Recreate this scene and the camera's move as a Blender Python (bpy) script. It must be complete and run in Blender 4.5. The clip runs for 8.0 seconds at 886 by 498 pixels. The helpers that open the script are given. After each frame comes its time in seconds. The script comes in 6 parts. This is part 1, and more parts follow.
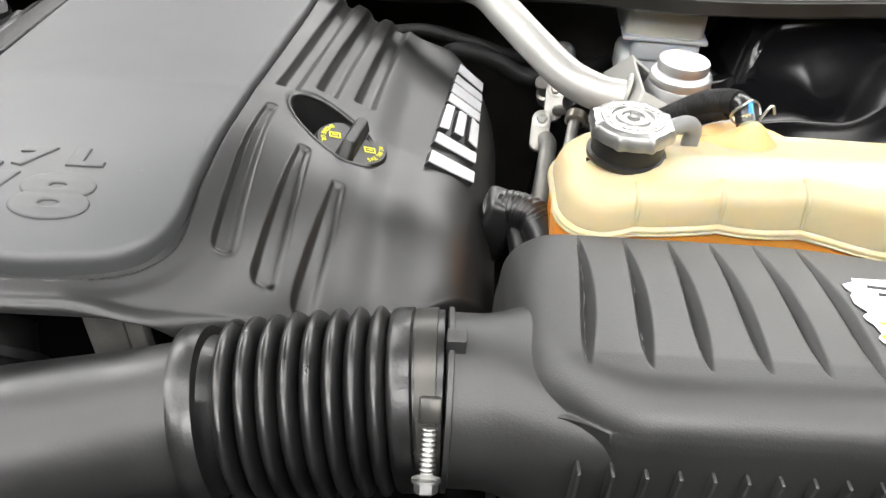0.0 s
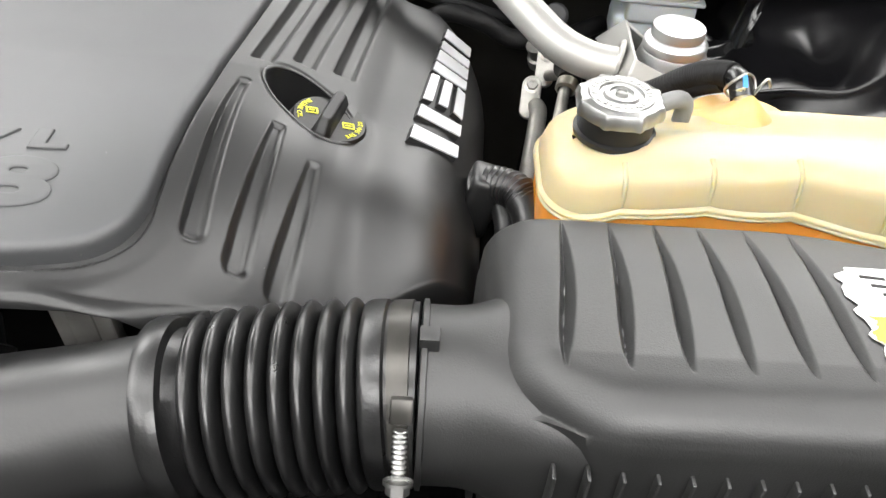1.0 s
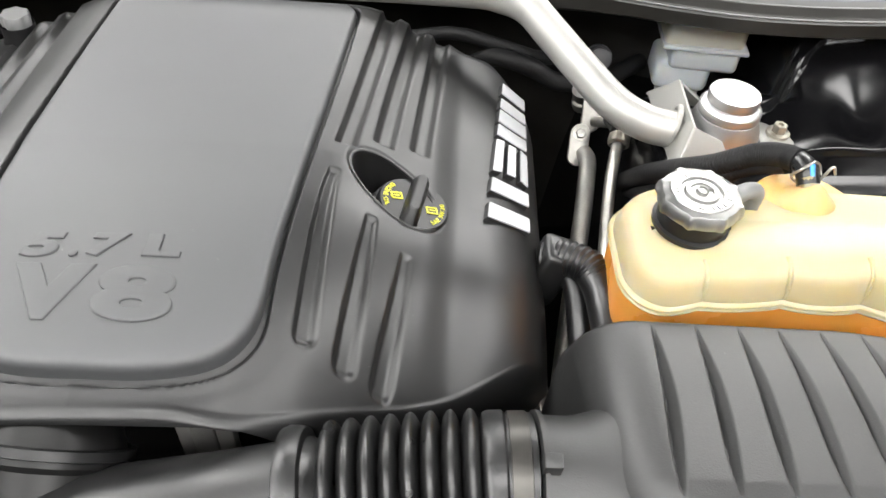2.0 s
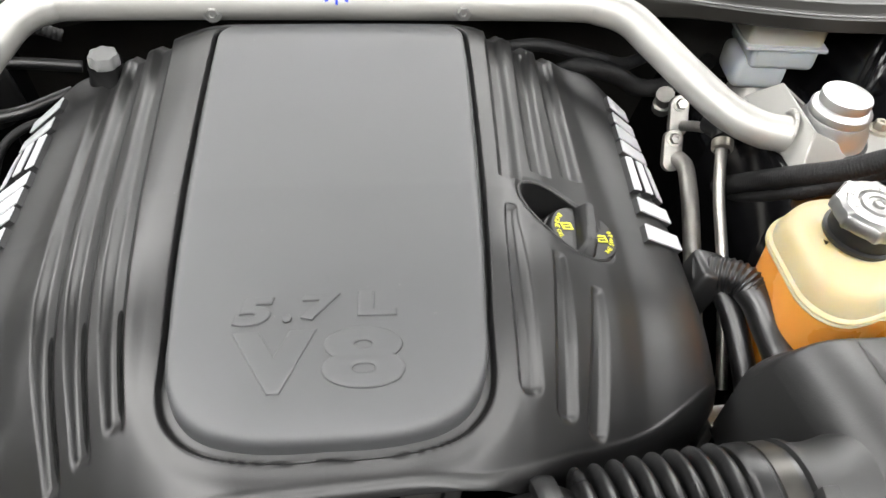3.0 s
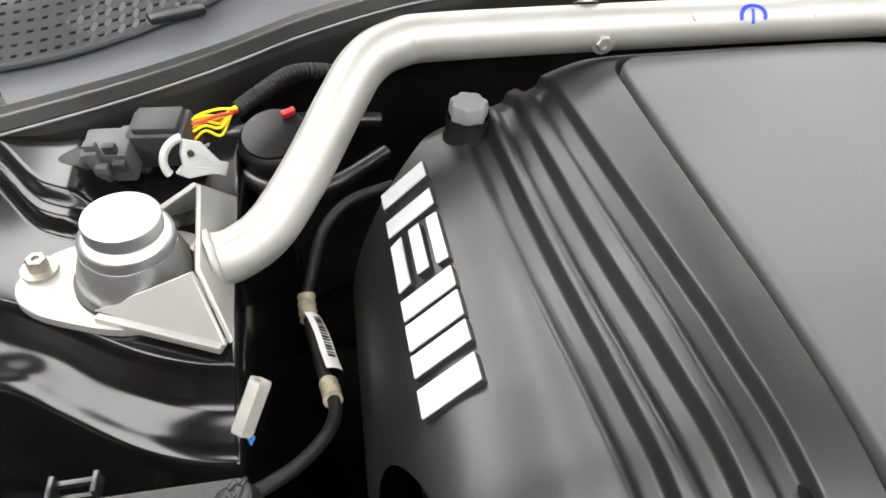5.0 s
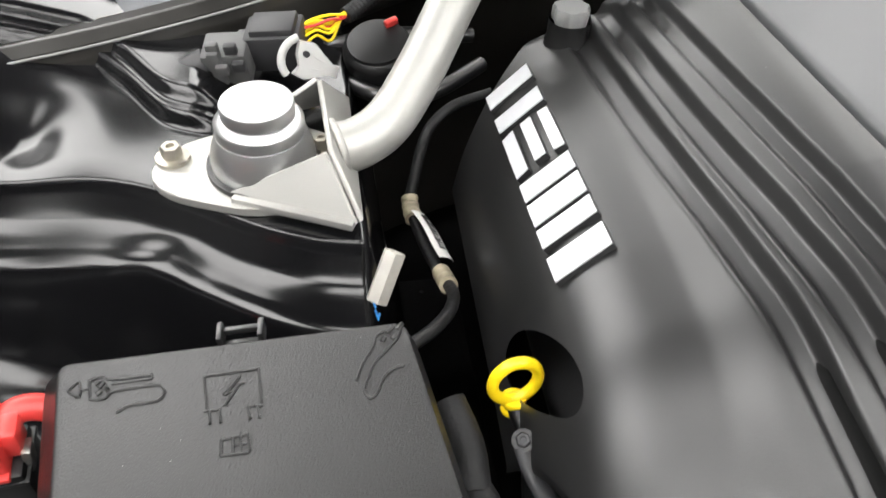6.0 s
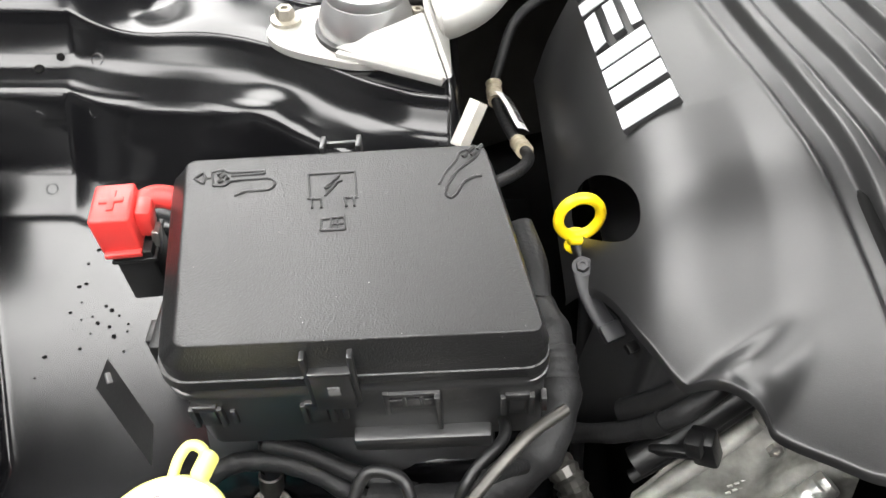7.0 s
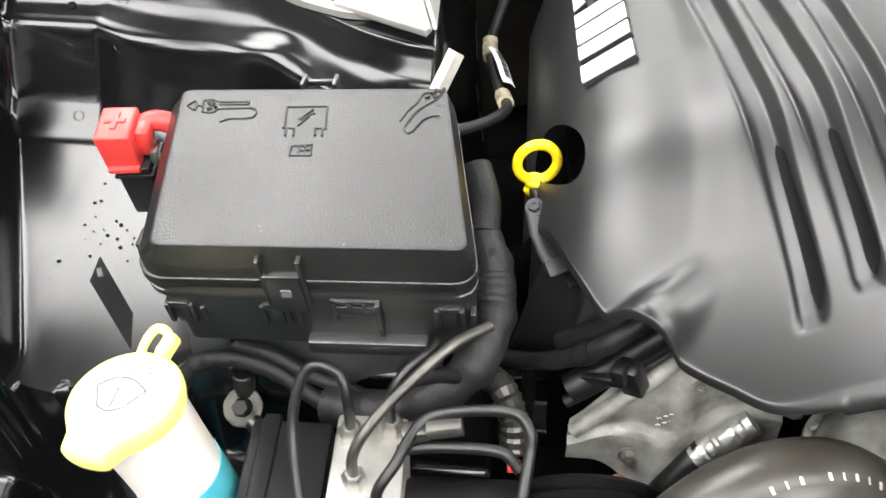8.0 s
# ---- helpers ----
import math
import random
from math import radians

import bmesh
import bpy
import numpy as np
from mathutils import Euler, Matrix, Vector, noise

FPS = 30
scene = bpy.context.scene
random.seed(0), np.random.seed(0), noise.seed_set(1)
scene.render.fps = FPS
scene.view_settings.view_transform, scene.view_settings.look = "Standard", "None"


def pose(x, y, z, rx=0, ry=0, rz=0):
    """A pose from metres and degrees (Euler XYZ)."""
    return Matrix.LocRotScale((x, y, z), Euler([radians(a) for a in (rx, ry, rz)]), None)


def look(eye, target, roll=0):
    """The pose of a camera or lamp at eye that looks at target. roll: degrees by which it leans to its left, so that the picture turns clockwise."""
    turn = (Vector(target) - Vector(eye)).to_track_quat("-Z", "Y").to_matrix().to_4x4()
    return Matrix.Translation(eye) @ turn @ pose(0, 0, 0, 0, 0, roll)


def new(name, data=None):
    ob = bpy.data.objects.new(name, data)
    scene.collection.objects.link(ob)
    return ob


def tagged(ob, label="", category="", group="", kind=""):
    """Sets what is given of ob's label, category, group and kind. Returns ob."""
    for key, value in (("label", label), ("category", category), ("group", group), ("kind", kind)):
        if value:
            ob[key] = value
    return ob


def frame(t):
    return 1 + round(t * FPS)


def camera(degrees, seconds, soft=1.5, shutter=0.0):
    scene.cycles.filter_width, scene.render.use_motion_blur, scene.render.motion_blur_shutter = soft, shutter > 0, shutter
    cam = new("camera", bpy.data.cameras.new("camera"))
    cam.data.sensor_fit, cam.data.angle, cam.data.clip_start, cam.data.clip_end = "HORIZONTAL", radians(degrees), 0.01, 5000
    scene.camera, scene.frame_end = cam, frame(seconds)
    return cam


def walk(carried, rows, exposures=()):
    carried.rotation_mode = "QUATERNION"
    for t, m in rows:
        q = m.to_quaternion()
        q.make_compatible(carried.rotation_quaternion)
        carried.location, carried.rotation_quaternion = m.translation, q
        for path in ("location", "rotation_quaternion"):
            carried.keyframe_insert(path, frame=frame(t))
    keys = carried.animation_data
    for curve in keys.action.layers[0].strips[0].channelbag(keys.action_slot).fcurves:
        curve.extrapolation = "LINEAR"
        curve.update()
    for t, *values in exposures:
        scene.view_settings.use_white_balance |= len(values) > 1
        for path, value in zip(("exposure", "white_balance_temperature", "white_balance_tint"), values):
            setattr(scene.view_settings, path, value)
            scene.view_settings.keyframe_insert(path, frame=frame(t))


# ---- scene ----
cam = camera(57.6, 8.0, shutter=0.2)
PATH = [
    (0, (0.25, -0.741, 1.359), (0.276, 0.839, 0.133), 4.0),
    (0.5, (0.264, -0.722, 1.347), (0.287, 0.834, 0.091), 3.9),
    (1, (0.264, -0.71, 1.366), (0.295, 0.79, 0.044), 4.1),
    (1.2, (0.258, -0.7, 1.378), (0.296, 0.79, 0.045), 4.2),
    (2.3, (0.122, -0.646, 1.473), (0.245, 0.755, 0.05), 6.2),
    (2.5, (0.081, -0.634, 1.477), (0.233, 0.758, 0.049), 6.1),
    (3, (-0.014, -0.618, 1.464), (0.236, 0.765, 0.042), 6.2),
    (3.5, (-0.098, -0.578, 1.43), (0.215, 0.812, 0.026), 6.4),
    (4, (-0.208, -0.485, 1.392), (0.139, 0.916, 0.008), 6.6),
    (4.2, (-0.241, -0.454, 1.378), (0.093, 0.959, 0.003), 5.8),
    (4.5, (-0.3, -0.421, 1.362), (0.054, 1.006, 0.005), 5.7),
    (4.7, (-0.332, -0.407, 1.353), (0.007, 1.02, -0.008), 5.1),
    (5.8, (-0.426, -0.439, 1.326), (-0.147, 0.968, -0.068), 3.3),
    (6, (-0.442, -0.459, 1.313), (-0.173, 0.941, -0.09), 3.3),
    (6.5, (-0.457, -0.518, 1.298), (-0.269, 0.88, -0.12), 2.3),
    (7, (-0.453, -0.563, 1.288), (-0.369, 0.822, -0.152), 2.1),
    (7.5, (-0.436, -0.586, 1.298), (-0.442, 0.766, -0.175), 1.4),
    (8, (-0.391, -0.616, 1.309), (-0.44, 0.716, -0.182), 1.7),
]
walk(cam, [(t, look(eye, target, roll)) for t, eye, target, roll in PATH], [(0.0, -0.18), (2.5, -0.2), (4.5, -0.32), (6.0, -0.36), (6.5, -0.06), (7.0, 0.18), (8.0, 0.38)])

# ---- light ----
world = bpy.data.worlds.new("garage_air")
world.use_nodes = True
world.node_tree.nodes["Background"].inputs[0].default_value = (0.75, 0.78, 0.8, 1)
world.node_tree.nodes["Background"].inputs[1].default_value = 0.02
scene.world = world


# ---- materials ----
def rgb(c):
    return (c[0], c[1], c[2], 1.0)


def material(name, color, rough=0.5, metal=0.0, grain=0.0, grain_size=600.0, vary=0.12, vary_size=14.0, coat=0.0,
             rough_vary=0.12, specks=0.0, speck_size=55.0, spec=0.5, trans=0.0, sss=0.0, per_piece=0.0):
    """Painted, moulded or cast surface: colour with broad stains and fine grain, uneven gloss and a fine relief."""
    m = bpy.data.materials.new(name)
    m.use_nodes = True
    nt = m.node_tree
    b = nt.nodes["Principled BSDF"]
    b.inputs["Metallic"].default_value = metal
    b.inputs["Specular IOR Level"].default_value = spec
    b.inputs["Coat Weight"].default_value = coat
    b.inputs["Coat Roughness"].default_value = 0.06
    b.inputs["Transmission Weight"].default_value = trans
    if sss:
        b.inputs["Subsurface Weight"].default_value = sss
        b.inputs["Subsurface Radius"].default_value = (0.03, 0.02, 0.008)
        b.inputs["Subsurface Scale"].default_value = 0.4
    tc = nt.nodes.new("ShaderNodeTexCoord")
    n1 = nt.nodes.new("ShaderNodeTexNoise")
    n1.inputs["Scale"].default_value = vary_size
    n1.inputs["Detail"].default_value = 5
    n2 = nt.nodes.new("ShaderNodeTexNoise")
    n2.inputs["Scale"].default_value = grain_size
    n2.inputs["Detail"].default_value = 2
    for n in (n1, n2):
        nt.links.new(tc.outputs["Object"], n.inputs["Vector"])
    mr = nt.nodes.new("ShaderNodeMapRange")
    mr.inputs["From Min"].default_value, mr.inputs["From Max"].default_value = 0.3, 0.7
    mr.inputs["To Min"].default_value, mr.inputs["To Max"].default_value = 1 - vary, 1 + vary
    nt.links.new(n1.outputs["Fac"], mr.inputs["Value"])
    mix = nt.nodes.new("ShaderNodeVectorMath")
    mix.operation = "SCALE"
    mix.inputs[0].default_value = color
    nt.links.new(mr.outputs["Result"], mix.inputs["Scale"])
    out = mix.outputs["Vector"]
    if specks:
        # pale dust specks scattered over the surface
        v = nt.nodes.new("ShaderNodeTexVoronoi")
        v.inputs["Scale"].default_value = speck_size
        nt.links.new(tc.outputs["Object"], v.inputs["Vector"])
        lt = nt.nodes.new("ShaderNodeMath")
        lt.operation = "LESS_THAN"
        lt.inputs[1].default_value = specks
        nt.links.new(v.outputs["Distance"], lt.inputs[0])
        mx = nt.nodes.new("ShaderNodeMix")
        mx.data_type = "RGBA"
        mx.inputs["B"].default_value = (0.28, 0.275, 0.26, 1)
        nt.links.new(lt.outputs[0], mx.inputs["Factor"])
        nt.links.new(out, mx.inputs["A"])
        out = mx.outputs["Result"]
    nt.links.new(out, b.inputs["Base Color"])
    rr = nt.nodes.new("ShaderNodeMapRange")
    rr.inputs["From Min"].default_value, rr.inputs["From Max"].default_value = 0.3, 0.7
    rr.inputs["To Min"].default_value = max(0.02, rough * (1 - rough_vary))
    rr.inputs["To Max"].default_value = min(1.0, rough * (1 + rough_vary))
    nt.links.new(n1.outputs["Fac"], rr.inputs["Value"])
    nt.links.new(rr.outputs["Result"], b.inputs["Roughness"])
    if grain:
        bp = nt.nodes.new("ShaderNodeBump")
        bp.inputs["Strength"].default_value = grain
        bp.inputs["Distance"].default_value = 0.0006
        nt.links.new(n2.outputs["Fac"], bp.inputs["Height"])
        nt.links.new(bp.outputs["Normal"], b.inputs["Normal"])
    return m


COVER = material("moulded_black_nylon", (0.009, 0.009, 0.0093), 0.40, spec=0.72, grain=0.12, grain_size=1400, vary=0.1, rough_vary=0.1, specks=0.012)
PLATE = material("grey_satin_plate", (0.062, 0.063, 0.066), 0.52, spec=0.75, grain=0.1, grain_size=1500, vary=0.04, rough_vary=0.06, specks=0.018)
BADGE = material("white_silver_badge", (0.58, 0.59, 0.61), 0.35, metal=0.1, vary=0.03)
BADGE_SIDE = material("dark_badge_base", (0.02, 0.02, 0.021), 0.42)
RUBBER = material("black_rubber", (0.007, 0.007, 0.0073), 0.33, spec=0.8, grain=0.3, grain_size=500, vary=0.25, vary_size=25, rough_vary=0.25)
AIRBOX = material("airbox_polypropylene", (0.017, 0.017, 0.0172), 0.45, spec=0.8, grain=0.25, grain_size=900, vary=0.3, vary_size=9, specks=0.014)
BLACK_PLASTIC = material("black_plastic", (0.007, 0.007, 0.0073), 0.40, spec=0.45, grain=0.2, vary=0.15)
FUSE = material("textured_black_lid", (0.010, 0.010, 0.0103), 0.36, spec=0.62, grain=0.6, grain_size=950, vary=0.12, rough_vary=0.15, specks=0.03, speck_size=120)
BAR = material("satin_silver_tube", (0.42, 0.415, 0.392), 0.50, metal=0.6, vary=0.04, grain=0.06, grain_size=1500)
ALU = material("turned_aluminium", (0.70, 0.70, 0.705), 0.40, metal=0.92, vary=0.03, rough_vary=0.1)
tn = ALU.node_tree.nodes.new("ShaderNodeTangent")
tn.direction_type, tn.axis = "RADIAL", "Z"
ALU.node_tree.links.new(tn.outputs[0], ALU.node_tree.nodes["Principled BSDF"].inputs["Tangent"])
ALU.node_tree.nodes["Principled BSDF"].inputs["Anisotropic"].default_value = 0.75
DARK_STEEL = material("dark_steel", (0.075, 0.072, 0.066), 0.36, metal=0.7, vary=0.3, vary_size=40)
CAST = material("cast_aluminium", (0.40, 0.39, 0.365), 0.5, metal=0.85, grain=0.6, grain_size=300, vary=0.25, vary_size=30)
STEEL = material("dull_steel", (0.45, 0.44, 0.41), 0.35, metal=0.9, vary=0.2, vary_size=60)
ZINC = material("yellow_zinc_steel", (0.40, 0.375, 0.32), 0.4, metal=0.8, vary=0.25, vary_size=80)
CHROME = material("pressed_tin_cap", (0.46, 0.46, 0.45), 0.36, metal=1.0, vary=0.08, rough_vary=0.3)
PAINT = material("gloss_black_paint", (0.004, 0.004, 0.0046), 0.20, spec=0.45, coat=0.0, vary=0.2, vary_size=6, rough_vary=0.4, specks=0.01)
# this black also stands in for shade inside slots and holes
SHADE = material("dull_black_underbody_and_shade", (0.006, 0.006, 0.006), 0.85, spec=0.1, grain=0.5, grain_size=90, vary=0.4)
GREY_PANEL = material("sealed_inner_panel", (0.045, 0.045, 0.046), 0.42, grain=0.2, grain_size=200, vary=0.25, vary_size=20)
COWL = material("grey_cowl_plastic", (0.075, 0.078, 0.086), 0.55, grain=0.3, vary=0.08)
SEAL = material("rubber_seal", (0.02, 0.019, 0.017), 0.35, vary=0.3, vary_size=20)
YELLOW = material("yellow_plastic", (0.85, 0.62, 0.01), 0.35, vary=0.04)
CAPYELLOW = material("pale_yellow_cap", (0.88, 0.84, 0.22), 0.35, vary=0.03)
CAPWHITE = material("overlit_cap_top", (0.88, 0.87, 0.66), 0.4, vary=0.03)
RED = material("red_plastic", (0.62, 0.045, 0.04), 0.38, vary=0.08)
TANK = material("translucent_tank", (0.48, 0.405, 0.24), 0.40, spec=0.4, vary=0.07, sss=0.8, vary_size=9)
HUMP = material("tank_plastic_with_coolant_behind", (0.66, 0.42, 0.17), 0.40, spec=0.4, vary=0.15, sss=0.8, vary_size=40)
COOLANT = material("tank_full_of_orange_coolant", (0.72, 0.30, 0.055), 0.28, vary=0.12, sss=0.5, vary_size=9)
MILK = material("milky_bottle", (0.75, 0.73, 0.66), 0.35, vary=0.05, sss=0.4)
BLUEFLUID = material("bottle_full_of_blue_fluid", (0.08, 0.42, 0.48), 0.3, vary=0.05, sss=0.3)
WHITE = material("white_plastic", (0.43, 0.45, 0.46), 0.4, vary=0.04, sss=0.2)
CREAM = material("cream_plastic", (0.50, 0.49, 0.43), 0.4, vary=0.06, sss=0.2)
TAN_TAPE = material("brownish_cream_tape", (0.31, 0.27, 0.19), 0.6, grain=0.6, grain_size=400, vary=0.3, vary_size=90)
MID_GREY = material("mid_grey_plastic", (0.11, 0.11, 0.11), 0.5, vary=0.15)
SOCKET = material("dark_socket_plastic", (0.085, 0.085, 0.085), 0.5, vary=0.1)
GREY_PLASTIC = material("grey_plastic", (0.2, 0.2, 0.2), 0.5, vary=0.1)
LIGHT_GREY = material("light_grey_plastic", (0.45, 0.45, 0.44), 0.45, vary=0.06)
DARK_GREY = material("dark_grey_plastic", (0.028, 0.028, 0.030), 0.5, vary=0.12)
YPRINT = material("yellow_print", (0.75, 0.72, 0.05), 0.5, vary=0.03)
BPRINT = material("blue_print", (0.01, 0.04, 0.55), 0.4, vary=0.05)
INK = material("black_print", (0.02, 0.02, 0.02), 0.6, vary=0.05)
PAPER = material("white_label", (0.68, 0.68, 0.66), 0.55, vary=0.05)
BLUEMARK = material("blue_paint_mark", (0.05, 0.3, 0.75), 0.5)
ORANGE = material("orange_hose", (0.6, 0.12, 0.03), 0.45, vary=0.15)
WALL = material("garage_wall_paint", (0.12, 0.12, 0.118), 0.8, vary=0.06, vary_size=1.2)
CONCRETE = material("concrete_floor", (0.2, 0.2, 0.193), 0.7, grain=0.5, grain_size=60, vary=0.2, vary_size=1.5)
TRAY = material("fuse_tray_plastic", (0.009, 0.009, 0.0093), 0.36, spec=1.0, grain=0.15, vary=0.15)
GLOSSY = material("glossy_black_plastic", (0.008, 0.008, 0.008), 0.4, spec=0.3, vary=0.2)
TUBE = material("moulded_tube_rubber", (0.013, 0.013, 0.0133), 0.43, spec=0.7, grain=0.15, grain_size=400, vary=0.3, vary_size=18, rough_vary=0.25, specks=0.012)
HOSE = material("weathered_hose_rubber", (0.034, 0.031, 0.026), 0.36, grain=0.3, grain_size=300, vary=0.35, vary_size=22, rough_vary=0.3)
STUD = material("pale_plated_steel", (0.40, 0.385, 0.35), 0.5, metal=0.4, grain=0.3, grain_size=300, vary=0.15, vary_size=60)
DULL_TIN = material("dull_tinned_copper", (0.085, 0.08, 0.072), 0.45, metal=0.7, grain=0.8, grain_size=180, vary=0.4, vary_size=90)
FOIL = material("crinkled_foil", (0.52, 0.52, 0.50), 0.48, metal=0.9, grain=1.0, grain_size=150, vary=0.2, vary_size=60)
RUST = material("rusted_steel", (0.20, 0.09, 0.045), 0.7, grain=0.6, grain_size=200, vary=0.4, vary_size=60)
ROUGHCAST = material("rough_cast_aluminium", (0.34, 0.335, 0.31), 0.6, metal=0.5, grain=1.0, grain_size=160, vary=0.5, vary_size=45)
TAPE = material("cloth_tape", (0.011, 0.011, 0.0115), 0.5, spec=0.25, grain=0.8, grain_size=350, vary=0.3, vary_size=40)


def emitter(name, color, strength):
    m = bpy.data.materials.new(name)
    m.use_nodes = True
    nt = m.node_tree
    nt.nodes.remove(nt.nodes["Principled BSDF"])
    e = nt.nodes.new("ShaderNodeEmission")
    e.inputs[0].default_value = rgb(color)
    e.inputs[1].default_value = strength
    nt.links.new(e.outputs[0], nt.nodes["Material Output"].inputs[0])
    return m


LAMP = emitter("lit_diffuser", (1.0, 0.988, 0.967), 15.0)

# ---- mesh helpers ----
BASE = {}


def thing(name, at, label, category, group="", kind=""):
    """An Empty at the base of a thing; its parts are given in world metres."""
    ob = new(name)
    ob.empty_display_size = 0.02
    ob.location = at
    BASE[ob] = Vector(at)
    return tagged(ob, label, category, group, kind)


def finish(bm, name, mat, sharp=38):
    bmesh.ops.remove_doubles(bm, verts=bm.verts, dist=1e-6)
    bmesh.ops.recalc_face_normals(bm, faces=bm.faces)
    me = bpy.data.meshes.new(name)
    bm.to_mesh(me)
    bm.free()
    me.materials.append(mat)
    me.shade_smooth()
    me.set_sharp_from_angle(angle=radians(sharp))
    return me


def part(name, bm, mat, parent, label="", sharp=38):
    base = BASE[parent]
    bmesh.ops.translate(bm, verts=bm.verts, vec=-base)
    ob = new(name, finish(bm, name, mat, sharp))
    ob.parent = parent
    BASE[ob] = base
    return tagged(ob, label)


def solo(name, bm, mat, label, category, at=None, group="", kind="", sharp=38):
    """A thing that is one mesh."""
    c = Vector(at) if at else Vector((0, 0, 0))
    bmesh.ops.translate(bm, verts=bm.verts, vec=-c)
    ob = new(name, finish(bm, name, mat, sharp))
    ob.location = c
    BASE[ob] = c
    return tagged(ob, label, category, group, kind)


def grid(f, nu, nv, close_u=False, close_v=False):
    """A sheet of quads through f(u, v), u and v from 0 to 1."""
    bm = bmesh.new()
    vs = [[bm.verts.new(f(i / (nu if close_u else nu - 1), j / (nv if close_v else nv - 1))) for j in range(nv)] for i in range(nu)]
    for i in range(nu if close_u else nu - 1):
        for j in range(nv if close_v else nv - 1):
            a, b = (i + 1) % nu, (j + 1) % nv
            bm.faces.new((vs[i][j], vs[a][j], vs[a][b], vs[i][b]))
    return bm


def box(size, m=None, bevel=0.002, seg=2):
    bm = bmesh.new()
    bmesh.ops.create_cube(bm, size=1)
    bmesh.ops.scale(bm, verts=bm.verts, vec=size)
    if bevel:
        bmesh.ops.bevel(bm, geom=list(bm.edges), offset=min(bevel, 0.45 * min(size)), segments=seg, affect="EDGES", profile=0.5)
    if m is not None:
        bmesh.ops.transform(bm, verts=bm.verts, matrix=m)
    return bm


def join(*bms):
    """One bmesh out of several."""
    out = bms[0]
    for b in bms[1:]:
        me = bpy.data.meshes.new("tmp")
        b.to_mesh(me)
        b.free()
        out.from_mesh(me)
        bpy.data.meshes.remove(me)
    return out


def lathe(profile, m=None, seg=40, wave=None):
    """Turned round z: profile of (radius, height). wave(angle, radius, height) gives a factor on the radius."""
    bm = bmesh.new()
    rings = []
    for r, z in profile:
        if r < 1e-6:
            rings.append([bm.verts.new((0, 0, z))])
        else:
            ring = []
            for i in range(seg):
                a = 2 * math.pi * i / seg
                k = wave(a, r, z) if wave else 1
                ring.append(bm.verts.new((r * k * math.cos(a), r * k * math.sin(a), z)))
            rings.append(ring)
    for p, q in zip(rings, rings[1:]):
        for i in range(seg):
            j = (i + 1) % seg
            if len(p) == 1 and len(q) == 1:
                continue
            if len(p) == 1:
                bm.faces.new((p[0], q[i], q[j]))
            elif len(q) == 1:
                bm.faces.new((p[i], p[j], q[0]))
            else:
                bm.faces.new((p[i], p[j], q[j], q[i]))
    if m is not None:
        bmesh.ops.transform(bm, verts=bm.verts, matrix=m)
    return bm


def smooth_path(pts, n=12):
    """A Catmull-Rom line through the points."""
    p = [Vector(q) for q in pts]
    p = [2 * p[0] - p[1]] + p + [2 * p[-1] - p[-2]]
    out = []
    for i in range(1, len(p) - 2):
        for k in range(n):
            t = k / n
            a, b, c, d = p[i - 1], p[i], p[i + 1], p[i + 2]
            out.append(0.5 * (2 * b + (c - a) * t + (2 * a - 5 * b + 4 * c - d) * t * t + (3 * b - a - 3 * c + d) * t ** 3))
    out.append(p[-2])
    return out


def sweep(pts, radius, seg=16, n=12, caps=True, smooth=True, rfun=None, flat=1.0):
    """A tube along the points. rfun(s) is a factor on the radius along it, s from 0 to 1."""
    line = smooth_path(pts, n) if smooth else [Vector(q) for q in pts]
    bm = bmesh.new()
    rings = []
    t0 = (line[1] - line[0]).normalized()
    nrm = t0.orthogonal().normalized()
    if abs(t0.z) < 0.9:
        nrm = (Vector((0, 0, 1)) - t0 * t0.z).normalized()
    for i, q in enumerate(line):
        t = (line[min(i + 1, len(line) - 1)] - line[max(i - 1, 0)]).normalized()
        nrm = (nrm - t * nrm.dot(t)).normalized()
        bi = t.cross(nrm)
        r = radius * (rfun(i / (len(line) - 1)) if rfun else 1)
        rings.append([bm.verts.new(q + r * (flat * math.cos(2 * math.pi * k / seg) * nrm + math.sin(2 * math.pi * k / seg) * bi)) for k in range(seg)])
    for a, b in zip(rings, rings[1:]):
        for k in range(seg):
            j = (k + 1) % seg
            bm.faces.new((a[k], a[j], b[j], b[k]))
    if caps:
        bm.faces.new(rings[0])
        bm.faces.new(rings[-1])
    return bm


def prism(outline, z0, z1, m=None, bevel=0.0):
    """An outline in x, y, drawn up from z0 to z1."""
    bm = bmesh.new()
    lo = [bm.verts.new((x, y, z0)) for x, y in outline]
    hi = [bm.verts.new((x, y, z1)) for x, y in outline]
    n = len(outline)
    for i in range(n):
        j = (i + 1) % n
        bm.faces.new((lo[i], lo[j], hi[j], hi[i]))
    bm.faces.new(hi)
    bm.faces.new(lo[::-1])
    if bevel:
        es = [e for e in bm.edges if abs(e.verts[0].co.z - z1) < 1e-7 and abs(e.verts[1].co.z - z1) < 1e-7]
        bmesh.ops.bevel(bm, geom=es, offset=bevel, segments=2, affect="EDGES", profile=0.5)
    if m is not None:
        bmesh.ops.transform(bm, verts=bm.verts, matrix=m)
    return bm


def rounded(x0, x1, y0, y1, r, n=5):
    out = []
    for cx, cy, a0 in ((x1 - r, y1 - r, 0), (x0 + r, y1 - r, 90), (x0 + r, y0 + r, 180), (x1 - r, y0 + r, 270)):
        for k in range(n + 1):
            a = radians(a0 + 90 * k / n)
            out.append((cx + r * math.cos(a), cy + r * math.sin(a)))
    return out


